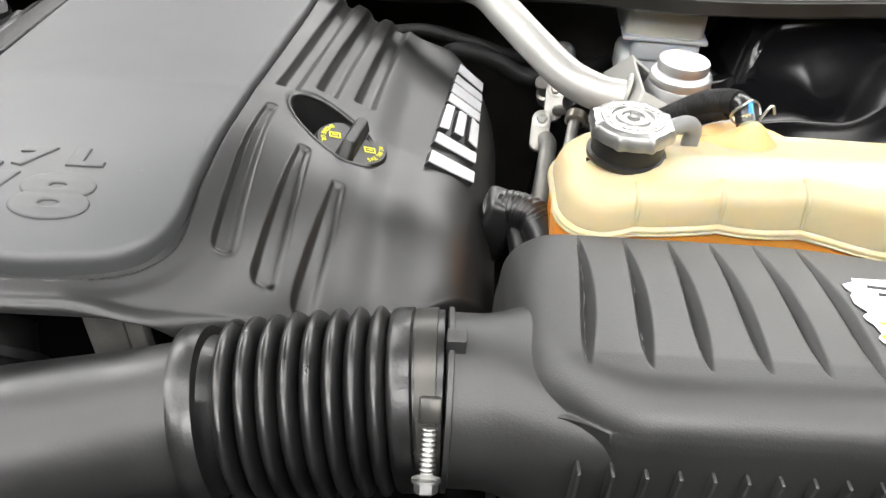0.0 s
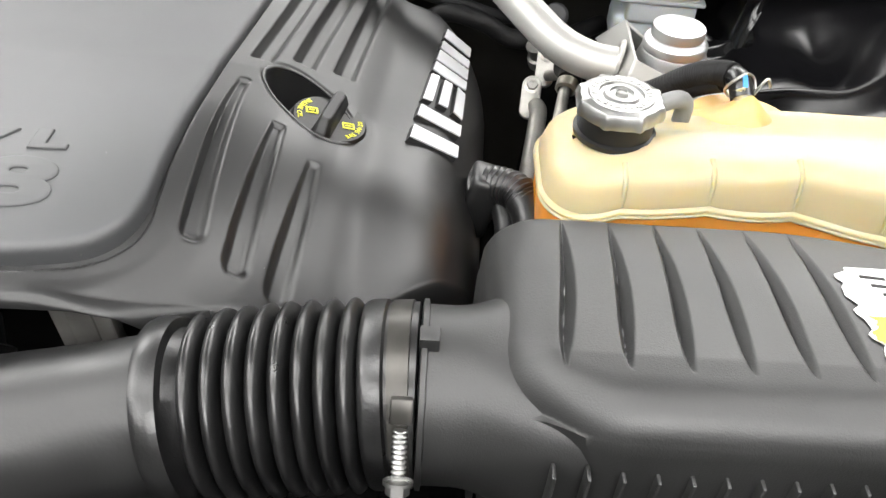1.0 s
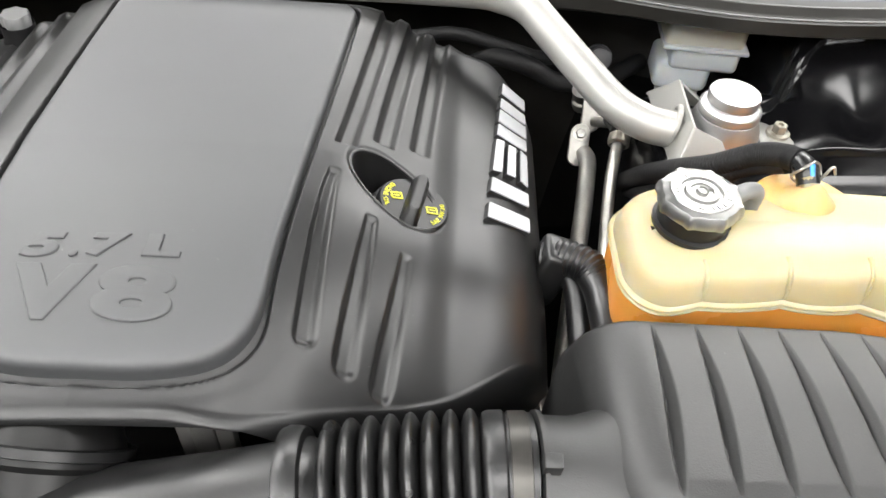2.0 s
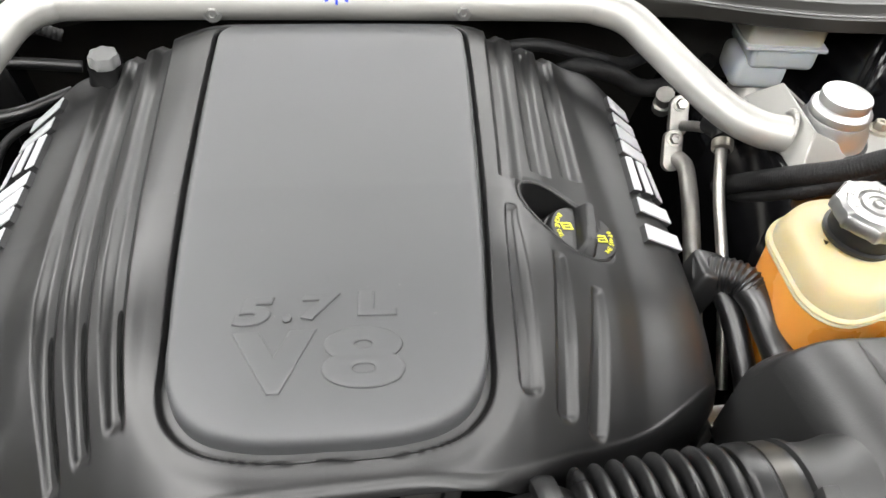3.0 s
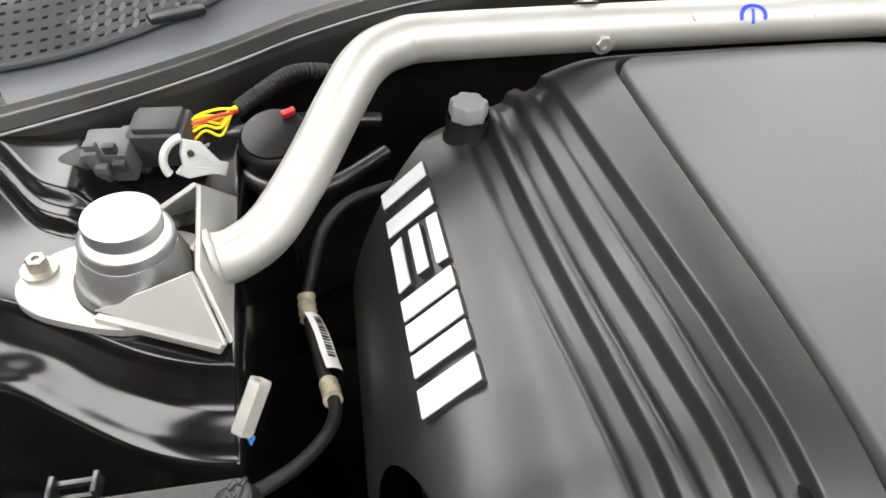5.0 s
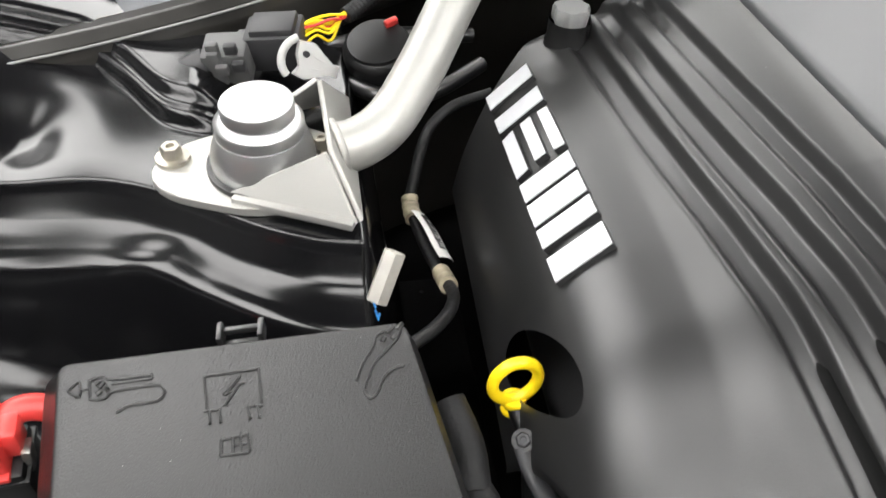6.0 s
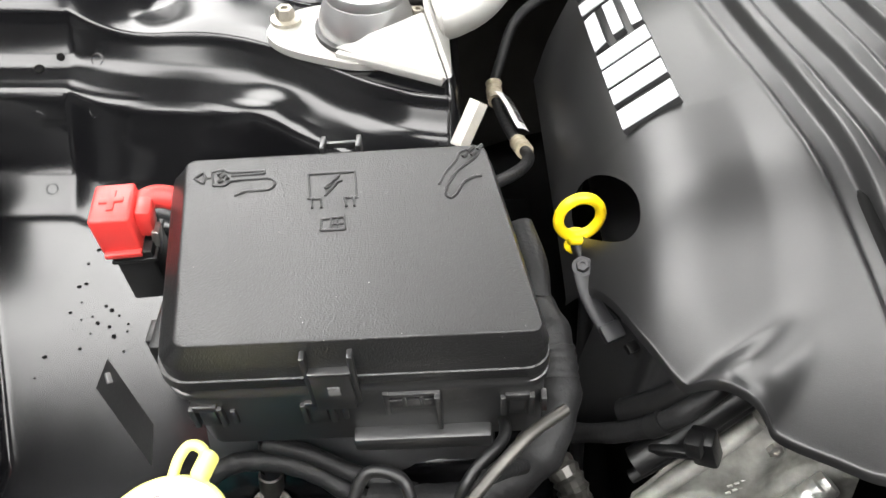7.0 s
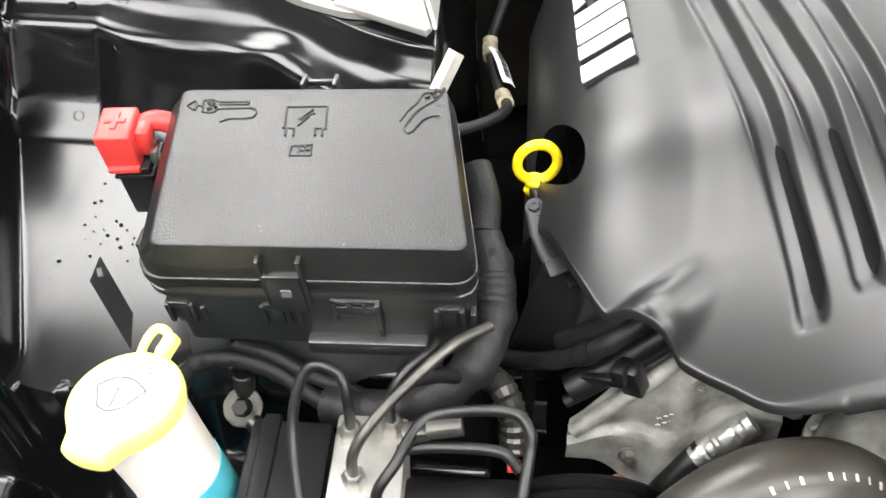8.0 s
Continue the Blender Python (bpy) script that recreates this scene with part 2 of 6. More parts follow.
def along(a, b):
    """A pose at a whose z points to b."""
    d = Vector(b) - Vector(a)
    return Matrix.Translation(a) @ d.to_track_quat("Z", "Y").to_matrix().to_4x4()


def hexbolt(at, up, r, h, washer=1.5):
    """A hex head on a washer, at a point, its axis along up."""
    m = along(at, Vector(at) + Vector(up))
    w = lathe([(0, 0), (r * washer, 0), (r * washer, h * 0.25), (r * 0.9, h * 0.3)], m, 20)
    k = lathe([(r, h * 0.2), (r, h * 0.85), (r * 0.85, h), (r * 0.45, h), (r * 0.4, h * 0.8), (0, h * 0.8)], m, 6)
    return join(w, k)


def curve(table):
    """A smooth rising or falling line through (x, y) rows, by monotone cubic steps."""
    xs, ys = np.array([r[0] for r in table], float), np.array([r[1] for r in table], float)
    d = np.diff(ys) / np.diff(xs)
    m = np.zeros(len(xs))
    m[0], m[-1] = d[0], d[-1]
    for i in range(1, len(xs) - 1):
        m[i] = 0 if d[i - 1] * d[i] <= 0 else 2 * d[i - 1] * d[i] / (d[i - 1] + d[i])

    def f(x):
        if x <= xs[0]:
            return ys[0]
        if x >= xs[-1]:
            return ys[-1]
        i = int(np.searchsorted(xs, x) - 1)
        h = xs[i + 1] - xs[i]
        t = (x - xs[i]) / h
        return float((2 * t ** 3 - 3 * t * t + 1) * ys[i] + (t ** 3 - 2 * t * t + t) * h * m[i]
                     + (3 * t * t - 2 * t ** 3) * ys[i + 1] + (t ** 3 - t * t) * h * m[i + 1])
    return f


def step(a, b, x):
    """0 below a, 1 above b, smooth between."""
    t = min(1.0, max(0.0, (x - a) / (b - a)))
    return t * t * (3 - 2 * t)

# ---- the garage: unseen, added round the car to bound light and reflections ----
def slab(name, x0, x1, y0, y1, z0, z1, mat, label, category):
    bm = box((x1 - x0, y1 - y0, z1 - z0), pose((x0 + x1) / 2, (y0 + y1) / 2, (z0 + z1) / 2), 0)
    return solo(name, bm, mat, label, category, kind="structure")


slab("floor", -3.6, 3.6, -4.6, 5.4, -0.1, 0.0, CONCRETE, "unseen worn grey concrete garage floor under the car", "floor")
slab("ceiling", -3.6, 3.6, -4.6, 5.4, 2.9, 3.0, WALL, "unseen plain grey garage ceiling", "ceiling")
slab("wall_west", -3.7, -3.6, -4.6, 5.4, 0.0, 2.9, WALL, "unseen plain grey garage wall", "wall")
slab("wall_east", 3.6, 3.7, -4.6, 5.4, 0.0, 2.9, WALL, "unseen plain grey garage wall", "wall")
slab("wall_south", -3.7, 3.7, -4.7, -4.6, 0.0, 2.9, WALL, "unseen plain grey garage wall", "wall")
slab("wall_north", -3.7, 3.7, 5.4, 5.5, 0.0, 2.9, WALL, "unseen plain grey garage wall", "wall")


# unseen panels, added overhead to light the bay and show in its reflections
def added_ceiling_light(x, y, lx, ly):
    t = thing("added_ceiling_light", (x, y, 2.9), "added flat white ceiling light panel in a metal frame, out of view", "ceiling light", "ceiling lights")
    fr = join(*[box(s, pose(x + ox, y + oy, 2.88), 0.003) for s, ox, oy in (
        ((lx + 0.06, 0.03, 0.04), 0, ly / 2 + 0.015), ((lx + 0.06, 0.03, 0.04), 0, -ly / 2 - 0.015),
        ((0.03, ly, 0.04), lx / 2 + 0.015, 0), ((0.03, ly, 0.04), -lx / 2 - 0.015, 0))])
    part("frame", fr, WHITE, t)
    part("diffuser", box((lx, ly, 0.02), pose(x, y, 2.885), 0.002), LAMP, t, "lit white diffuser")


for x, y, lx, ly in ((-1.9, 2.05, 1.8, 1.9), (0.1, 3.6, 2.0, 1.5), (1.95, 2.6, 1.6, 2.2), (-2.2, -0.6, 1.6, 1.6), (2.1, -0.4, 1.0, 1.1), (0.0, -0.65, 1.9, 0.4), (-1.1, -2.1, 1.7, 1.0), (1.2, -2.3, 2.0, 1.5)):
    added_ceiling_light(x, y, lx, ly)


# ---- the engine bay's sheet metal ----
def bump(x, y, cx, cy, rx, ry, h):
    return h * math.exp(-((x - cx) / rx) ** 2 - ((y - cy) / ry) ** 2)


LEDGE = curve([(-0.5, 0.945), (-0.02, 0.945), (0.0, 0.943), (0.006, 0.934), (0.02, 0.918), (0.036, 0.911), (0.048, 0.907), (0.062, 0.885), (0.085, 0.85),
               (0.12, 0.830), (0.2, 0.826), (0.35, 0.822), (0.6, 0.80)])


FOLD_ROWS = curve([(0, -0.39), (0.10, -0.20), (0.35, -0.02), (0.65, 0.09), (1, 0.66)])


def fold(x):
    """The line of the fold in front of the strut tower."""
    ys = 0.012 - 0.3625 * (x + 0.646) + 0.012 * math.sin((x + 0.4) * 26)
    return max(min(ys, 0.03), -0.085)


BACK = curve([(-0.95, 0.130), (-0.72, 0.135), (-0.63, 0.134), (-0.596, 0.106), (-0.553, 0.057), (-0.51, 0.044), (-0.3, 0.040)])


def apron(x, y):
    """Height of the inner fender's pressing beside the engine, for the flank at negative x."""
    d = fold(x) - y
    z = LEDGE(d)
    # the hollow outside the tower
    z -= bump(x, y, -0.665, 0.065, 0.035, 0.04, 0.022)
    # a crisp double ledge behind it
    z += (0.012 * step(0, 0.010, y - BACK(x)) + 0.010 * step(0.018, 0.030, y - BACK(x))) * step(0.50, 0.54, -x)
    # pocket in front of the fold
    z -= bump(x, y, -0.62, -0.085, 0.05, 0.03, 0.02)
    z += bump(x, y, -0.56, -0.052, 0.03, 0.02, 0.006)
    # the panel climbs outwards behind the tower
    z += 0.040 * step(0.54, 0.74, -x) * step(0.0, 0.10, y)
    # outer wall rises to the wing's edge
    edge = min(-0.70, max(-0.80, -0.757 - 0.417 * (y + 0.17)))
    z += 0.11 * step(edge, edge - 0.035, x) * step(-0.02, 0.1, d)
    z += 0.04 * step(-0.80, -0.88, x)
    # deep corner below the fuse box, where the pump sits
    z -= 0.07 * step(-0.60, -0.56, x) * step(-0.30, -0.34, y)
    z -= 0.22 * step(-0.334, -0.342, y) * (1 - step(-0.62, -0.58, x)) + 0.2 * step(-0.36, -0.40, y) * step(-0.62, -0.58, x)
    # falls away towards the engine
    inner = -0.405 + 0.06 * step(0.05, 0.2, d)
    z -= 0.45 * step(inner - 0.018, inner + 0.05, x)
    return z


def fender(name, side, dz, label):
    # finer towards the engine
    def f(u, v):
        x = -0.92 + 0.64 * (1 - (1 - u) ** 1.25)
        # rows follow the fold, close together where it is sharp
        y = min(0.30, max(-0.62, fold(x) - FOLD_ROWS(v)))
        z = apron(x, y) + dz
        if side > 0:
            # lower behind the tower, under the brake reservoir
            z -= 0.09 * step(0.075, 0.10, y) * (1 - step(0.56, 0.60, -x))
            # softer swells behind the tower on this side
            z += bump(x, y, -0.66, 0.17, 0.09, 0.05, 0.035) + bump(x, y, -0.75, 0.05, 0.06, 0.05, 0.03) + bump(x, y, -0.60, 0.12, 0.04, 0.03, 0.012)
        return (side * -x if side > 0 else x, y, z)
    bm = grid(f, 230, 320)
    return solo(name, bm, PAINT, label, "inner fender", kind="structure", sharp=60)


fender("wall_fender_west", -1, 0.0, "gloss black pressed steel inner fender with folds")
fender("wall_fender_east", 1, 0.03, "gloss black pressed steel inner fender with folds")

# floor of the bay, radiator panel in front, bulkhead seal and added wall behind
slab("bay_floor", -0.95, 0.95, -0.70, 0.62, 0.40, 0.44, SHADE, "dull black tray under the engine", "engine bay floor")
slab("radiator_panel", -0.95, 0.95, -0.70, -0.64, 0.44, 0.86, SHADE, "dull black radiator panel across the front", "radiator panel")


def side_panel(u, v):
    """Dull sheet of the inner wall below the fuse box, with one pressed swage."""
    x = -0.578 + 0.178 * u
    return (x, -0.292 - 0.045 * v - 0.004 * math.exp(-((u - 0.62) / 0.10) ** 2), 0.862 - 0.16 * v)


solo("wall_inner_panel", grid(side_panel, 50, 20), GREY_PANEL, "dull dark grey inner panel below the fuse box", "panel", kind="structure")


# ---- cowl ----
lip = curve([(-0.95, 0.09), (-0.8, 0.10), (-0.65, 0.125), (-0.52, 0.165), (-0.44, 0.20), (-0.35, 0.25), (-0.25, 0.285), (-0.1, 0.303), (0.0, 0.293), (0.15, 0.25), (0.25, 0.21),
             (0.366, 0.163), (0.452, 0.130), (0.538, 0.108), (0.62, 0.100), (0.8, 0.098), (0.95, 0.095)])


def lipz(x):
    return 1.022 + 0.075 * x


def cowl_shape(u, v):
    x = -0.95 + 1.9 * u
    y, z = lip(x), lipz(x)
    rows = [(0.16, -0.50), (0.13, -0.085), (0.05, -0.062), (0.004, -0.055), (-0.002, -0.046), (-0.004, -0.012), (0.0, 0.0), (0.012, 0.006), (0.03, 0.004), (0.034, -0.012)]
    k = v * (len(rows) - 1)
    i = min(int(k), len(rows) - 2)
    f = k - i
    low = 1 - 0.55 * step(0.15, 0.42, x)
    drops = [r[1] * (low if -0.1 < r[1] < 0 else 1) for r in rows]
    return (x, y + rows[i][0] * (1 - f) + rows[i + 1][0] * f, z + drops[i] * (1 - f) + drops[i + 1] * f)


solo("bulkhead_seal", grid(cowl_shape, 120, 46), SEAL, "black rubber seal along the edge of the bulkhead", "seal", kind="structure")


# the highlight on the seal's sharp edge, drawn as a thin grey line
def seal_glint(x):
    return (x, lip(x) - 0.0035, lipz(x) - 0.001)


solo("trim", sweep([seal_glint(-0.93 + 1.86 * k / 60) for k in range(61)], 0.0011, 8, 2), GREY_PLASTIC, "thin grey line for the highlight along the rubber seal's edge", "trim", kind="structure")


def cowl_top(u, v):
    x = -0.95 + 1.9 * u
    y = lip(x) + 0.03 + 0.34 * v
    z = lipz(x) - 0.004 + 0.05 * v + 0.02 * step(0.1, 0.35, v)
    return (x, y, z)


cowl = solo("cowl_panel", grid(cowl_top, 80, 30), COWL, "grey plastic cowl panel below the windscreen", "cowl panel", kind="structure")
# added wall behind the cowl, out of view, low enough for reflections to pass
slab("rear_closing_wall", -0.95, 0.95, 0.62, 0.66, 0.44, 1.12, SHADE, "dark unseen wall added to close the bay behind", "bulkhead")


def cowl_grille():
    """A drain grille let into the cowl: a frame with rows of small holes."""
    t = thing("cowl_grille", (-0.62, 0.33, 1.02), "dark perforated plastic grille let into the cowl", "grille")
    def surf(x, y):
        v = (y - lip(x) - 0.03) / 0.34
        return lipz(x) - 0.004 + 0.05 * v + 0.02 * step(0.1, 0.35, v)
    bm = bmesh.new()
    nx, ny = 34, 9
    for i in range(nx):
        for j in range(ny):
            x0, x1 = -0.80 + 0.011 * i, -0.80 + 0.011 * (i + 1)
            f = (j + 0.25 * (i % 2)) / ny
            yb = lambda x: (lip(x) + 0.082 + 0.012 * math.sin(x * 14)) + 0.01
            q = [(x0, yb(x0) + 0.010 * j), (x1, yb(x1) + 0.010 * j), (x1, yb(x1) + 0.010 * (j + 1)), (x0, yb(x0) + 0.010 * (j + 1))]
            cx, cy = sum(p[0] for p in q) / 4, sum(p[1] for p in q) / 4
            outer = [bm.verts.new((x, y, surf(x, y) + 0.007)) for x, y in q]
            inner = [bm.verts.new((cx + (x - cx) * 0.45, cy + (y - cy) * 0.5, surf(cx, cy) + 0.007)) for x, y in q]
            deep = [bm.verts.new((cx + (x - cx) * 0.45, cy + (y - cy) * 0.5, surf(cx, cy) + 0.001)) for x, y in q]
            for k in range(4):
                m = (k + 1) % 4
                bm.faces.new((outer[k], outer[m], inner[m], inner[k]))
                bm.faces.new((inner[k], inner[m], deep[m], deep[k]))
    part("perforated_panel", bm, DARK_GREY, t, sharp=30)
    def edge(v):
        x = -0.80 + 0.374 * v
        y = (lip(x) + 0.082 + 0.012 * math.sin(x * 14)) + 0.008
        return (x, y, surf(x, y) + 0.005)
    part("frame", sweep([edge(k / 20) for k in range(21)], 0.0035, 8, 3), DARK_GREY, t)
    part("clip", box((0.05, 0.016, 0.008), pose(-0.47, lip(-0.47) + 0.088, surf(-0.47, lip(-0.47) + 0.088) + 0.006, 0, 0, 22), 0.003), BLACK_PLASTIC, t)


cowl_grille()


# ---- weld marks in the inner fender, and black discs for its holes ----
def fender_tilt(x, y):
    e = 0.002
    return Vector(((apron(x - e, y) - apron(x + e, y)) / (2 * e), (apron(x, y - e) - apron(x, y + e)) / (2 * e), 1.0)).normalized()


def weld_mark(x, y, r):
    """A shallow pressed ring left by a spot weld."""
    p = Vector((x, y, apron(x, y)))
    m = along(p, p + fender_tilt(x, y))
    ob = solo("spot_weld", lathe([(r, -0.0006), (r * 0.96, 0.0003), (r * 0.84, 0.0004), (r * 0.76, -0.0002), (0, -0.0001)], m, 24), PAINT, "pressed ring of a spot weld in black steel", "weld mark", at=p, group="spot welds", kind="structure")
    return ob


for x, y, r in ((-0.702, 0.004, 0.0055), (-0.699, -0.035, 0.0065), (-0.724, -0.038, 0.0065), (-0.749, -0.030, 0.006), (-0.742, -0.064, 0.005)):
    weld_mark(x, y, r)
# closed discs with a rim; their black is the shade inside the holes
for x, y, r in ((-0.749, 0.001, 0.0032), (-0.733, 0.010, 0.0026), (-0.715, 0.075, 0.0026)):
    p = Vector((x, y, apron(x, y)))
    m = along(p, p + fender_tilt(x, y))
    solo("panel_hole_disc", lathe([(r * 1.25, 0.0001), (r * 1.15, 0.0012), (r, 0.0012), (r * 0.95, 0.0003), (0, 0.0003)], m, 20), SHADE, "small rimmed black disc for the shade in a drain hole", "hole", at=p, group="drain holes", kind="structure")
rng = random.Random(5)
bm = bmesh.new()
for k in range(26):
    x, y = -0.688 + rng.gauss(0, 0.016), -0.185 + rng.gauss(0, 0.03)
    p = Vector((x, y, apron(x, y) + 0.0004))
    r = rng.uniform(0.0005, 0.0019)
    bm = join(bm, lathe([(0, 0.0006), (r * 0.7, 0.0004), (r, 0)], along(p, p + fender_tilt(x, y)), 14, lambda a, rr, z: 1 + 0.12 * math.sin(2 * a + 70 * x)))
solo("oil_drops", bm, SHADE, "dried dark oil drops on the inner fender", "oil drops", kind="stuff")

# ---- engine cover ----
XC = -0.014


def xc(y):
    """The cover's middle line, which runs a little askew."""
    return -0.013 + 0.035 * min(y, 0.1)


SIDE_A = curve([(0, 0), (0.36, 0.11), (0.43, 0.13), (0.52, 0.16), (0.60, 0.19), (0.69, 0.23), (0.77, 0.265), (0.84, 0.293), (0.89, 0.310), (0.94, 0.320), (1.0, 0.327)])
SIDE_Z = curve([(0, 0), (0.36, -0.001), (0.43, -0.003), (0.52, -0.013), (0.60, -0.028), (0.69, -0.045), (0.77, -0.060), (0.84, -0.081), (0.89, -0.108), (0.94, -0.135), (1.0, -0.17)])
FRONT = curve([(0, 0.384), (0.09, 0.381), (0.13, 0.372), (0.18, 0.352), (0.24, 0.326), (0.30, 0.285), (0.33, 0.255)])
FRONT_L = curve([(0, 0.384), (0.09, 0.384), (0.12, 0.384), (0.148, 0.381), (0.183, 0.369), (0.2115, 0.349), (0.232, 0.3355), (0.276, 0.3057), (0.297, 0.274), (0.3156, 0.228), (0.33, 0.19)])
FRONT_K = curve([(0, 0.0), (0.05, 0.001), (0.09, 0.006), (0.13, 0.016), (0.176, 0.029), (0.24, 0.045), (0.33, 0.05)])
REAR = 0.142


def top_z(x, y):
    """The cover's surface without its grooves."""
    a = abs(x - xc(y))
    s = max(0.0, (-0.2 - y) / 0.12)
    z = 1.052 - 0.05 * (y + 0.15) * (1 if y > -0.15 else -0.15) + A_TO_Z(a) + 0.019 * (x - XC)
    z -= FRONT_K(a) * s * s + 0.016 * max(0.0, (-0.2 - y) / 0.15) ** 2
    z -= 0.015 * step(0.105, 0.145, y)
    # a steeper band along the flank beside the channels
    z -= 0.0045 * (step(0.209, 0.236, a) - step(0.236, 0.298, a)) * step(-0.34, -0.27, y)
    return z


A_TO_Z = curve([(SIDE_A(i / 60), SIDE_Z(i / 60)) for i in range(61)])

GROOVES_R = [  # x by y, start and end of the front and rear runs
    (curve([(-0.33, 0.110), (-0.192, 0.114), (-0.14, 0.121), (0.12, 0.146)]), -0.325, -0.168, -0.135, 0.19),
    (curve([(-0.33, 0.137), (-0.211, 0.148), (-0.123, 0.152), (0.12, 0.175)]), -0.333, -0.208, -0.118, 0.19),
    (curve([(-0.33, 0.163), (-0.236, 0.176), (-0.115, 0.183), (0.12, 0.202)]), -0.336, -0.230, -0.108, 0.19),
]
GROOVES_L = [
    (curve([(-0.34, -0.156), (-0.26, -0.166), (-0.05, -0.178), (0.12, -0.185)]), -0.335, 0.19),
    (curve([(-0.34, -0.180), (-0.26, -0.192), (-0.05, -0.207), (0.12, -0.212)]), -0.345, 0.19),
    (curve([(-0.34, -0.203), (-0.26, -0.217), (-0.05, -0.232), (0.12, -0.237)]), -0.352, 0.19),
]
HOLE = (0.1635, -0.1665)  # oil filler opening: centre, half axes, turn
HOLE_A, HOLE_B, HOLE_T = 0.0435, 0.0258, radians(-42)


def hole_d(x, y):
    dx, dy = x - HOLE[0], y - HOLE[1]
    c, s = math.cos(HOLE_T), math.sin(HOLE_T)
    return math.hypot((dx * c + dy * s) / HOLE_A, (-dx * s + dy * c) / HOLE_B)


def trough(d, end, w, depth):
    """A channel with one steep wall: d across, end the distance inside its run."""
    if end <= 0:
        return 0.0
    k = step(0, 0.012, end)
    return depth * k * step(-w * 0.60, -w * 0.33, d) * (1 - step(0.05 * w, 0.62 * w, d))


def leaf(d, y, f0, f1, w, depth):
    """A channel with a full round front end that runs out towards the rear."""
    if not f0 < y < f1:
        return 0.0
    e, s = y - f0, (y - f0) / (f1 - f0)
    q = min(1.0, e / 0.011)
    w = w * math.sqrt(max(1e-4, 1 - (1 - q) ** 2)) * (1 - 0.45 * s ** 2)
    return depth * (1 - 0.55 * step(0.45, 1.0, s)) * step(-w * 0.55, -w * 0.38, d) * (1 - step(0.0, 0.58 * w, d)) * step(0, 0.004, f1 - y) * step(0, 0.010, e)


PL_Y0, PL_Y1 = -0.360, 0.113


def plate_lift(y):
    """How far the plate stands proud; a little more at its round front."""
    return 0.0022 + 0.0032 * step(-0.16, -0.34, y)


def plate_outline():
    """The plate's edge: straight flanks, small corners behind, a full round front."""
    pts = []
    for k in range(13):
        t = math.pi / 2 * k / 12
        pts.append((0.098 + 0.022 * math.sin(t), PL_Y1 - 0.022 + 0.022 * math.cos(t)))
    h, w = 0.082, 0.1045
    yj = PL_Y0 + h
    for k in range(1, 24):
        f = k / 24
        pts.append((0.120 - (0.120 - w) * f ** 1.4, PL_Y1 - 0.022 + (yj - PL_Y1 + 0.022) * f))
    for k in range(41):
        t = math.pi / 2 * k / 40
        pts.append((w * math.cos(t) ** 0.66, yj - h * math.sin(t) ** 0.66))
    half = [(xc(y) + 0.001 + x, y) for x, y in pts]
    other = [(xc(y) + 0.001 - x, y) for x, y in pts]
    return half + other[::-1][1:]


OUTLINE = plate_outline()
O1 = np.array(OUTLINE)
O2 = np.roll(O1, -1, axis=0)
OD = O2 - O1
OL = (OD ** 2).sum(1) + 1e-12


def plate_dist(x, y):
    """How far outside the plate's edge a point lies; inside it is negative."""
    if abs(x) > 0.18 or y > 0.17:
        return 0.1
    q = np.array((x, y)) - O1
    t = np.clip((q * OD).sum(1) / OL, 0, 1)
    d = q - OD * t[:, None]
    m = math.sqrt(float((d ** 2).sum(1).min()))
    cross = (O1[:, 1] > y) != (O2[:, 1] > y)
    xi = O1[:, 0] + (y - O1[:, 1]) * OD[:, 0] / np.where(np.abs(OD[:, 1]) < 1e-12, 1e-12, OD[:, 1])
    return -m if int((cross & (x < xi)).sum()) % 2 else m


ARCH = (-0.2785, -0.3275)  # middle of the hood's mouth, its axis and the line across it
ARCH_D, ARCH_S = (0.85, 0.53), (0.827, -0.562)


def blister(x, y, z):
    """The hood over the cables in the front corner: a tunnel that grows out of the slope, its lip curled down."""
    if x > -0.19 or y > -0.22:
        return z
    dx, dy = x - ARCH[0], y - ARCH[1]
    det = ARCH_D[0] * ARCH_S[1] - ARCH_D[1] * ARCH_S[0]
    s = (dx * ARCH_S[1] - dy * ARCH_S[0]) / det
    q = (ARCH_D[0] * dy - ARCH_D[1] * dx) / det
    h = 0.947 + 0.38 * min(max(s, 0.0), 0.045) - 0.036 * abs(q / 0.028) ** 2.4 - 0.004 * (1 - step(-0.004, 0.010, s)) - 0.3 * max(0.0, s - 0.045)
    rise = 0.5 * (h - z + math.sqrt((z - h) ** 2 + 0.007 ** 2))
    return z + rise * step(-0.19, -0.215, x) * step(-0.23, -0.27, y)


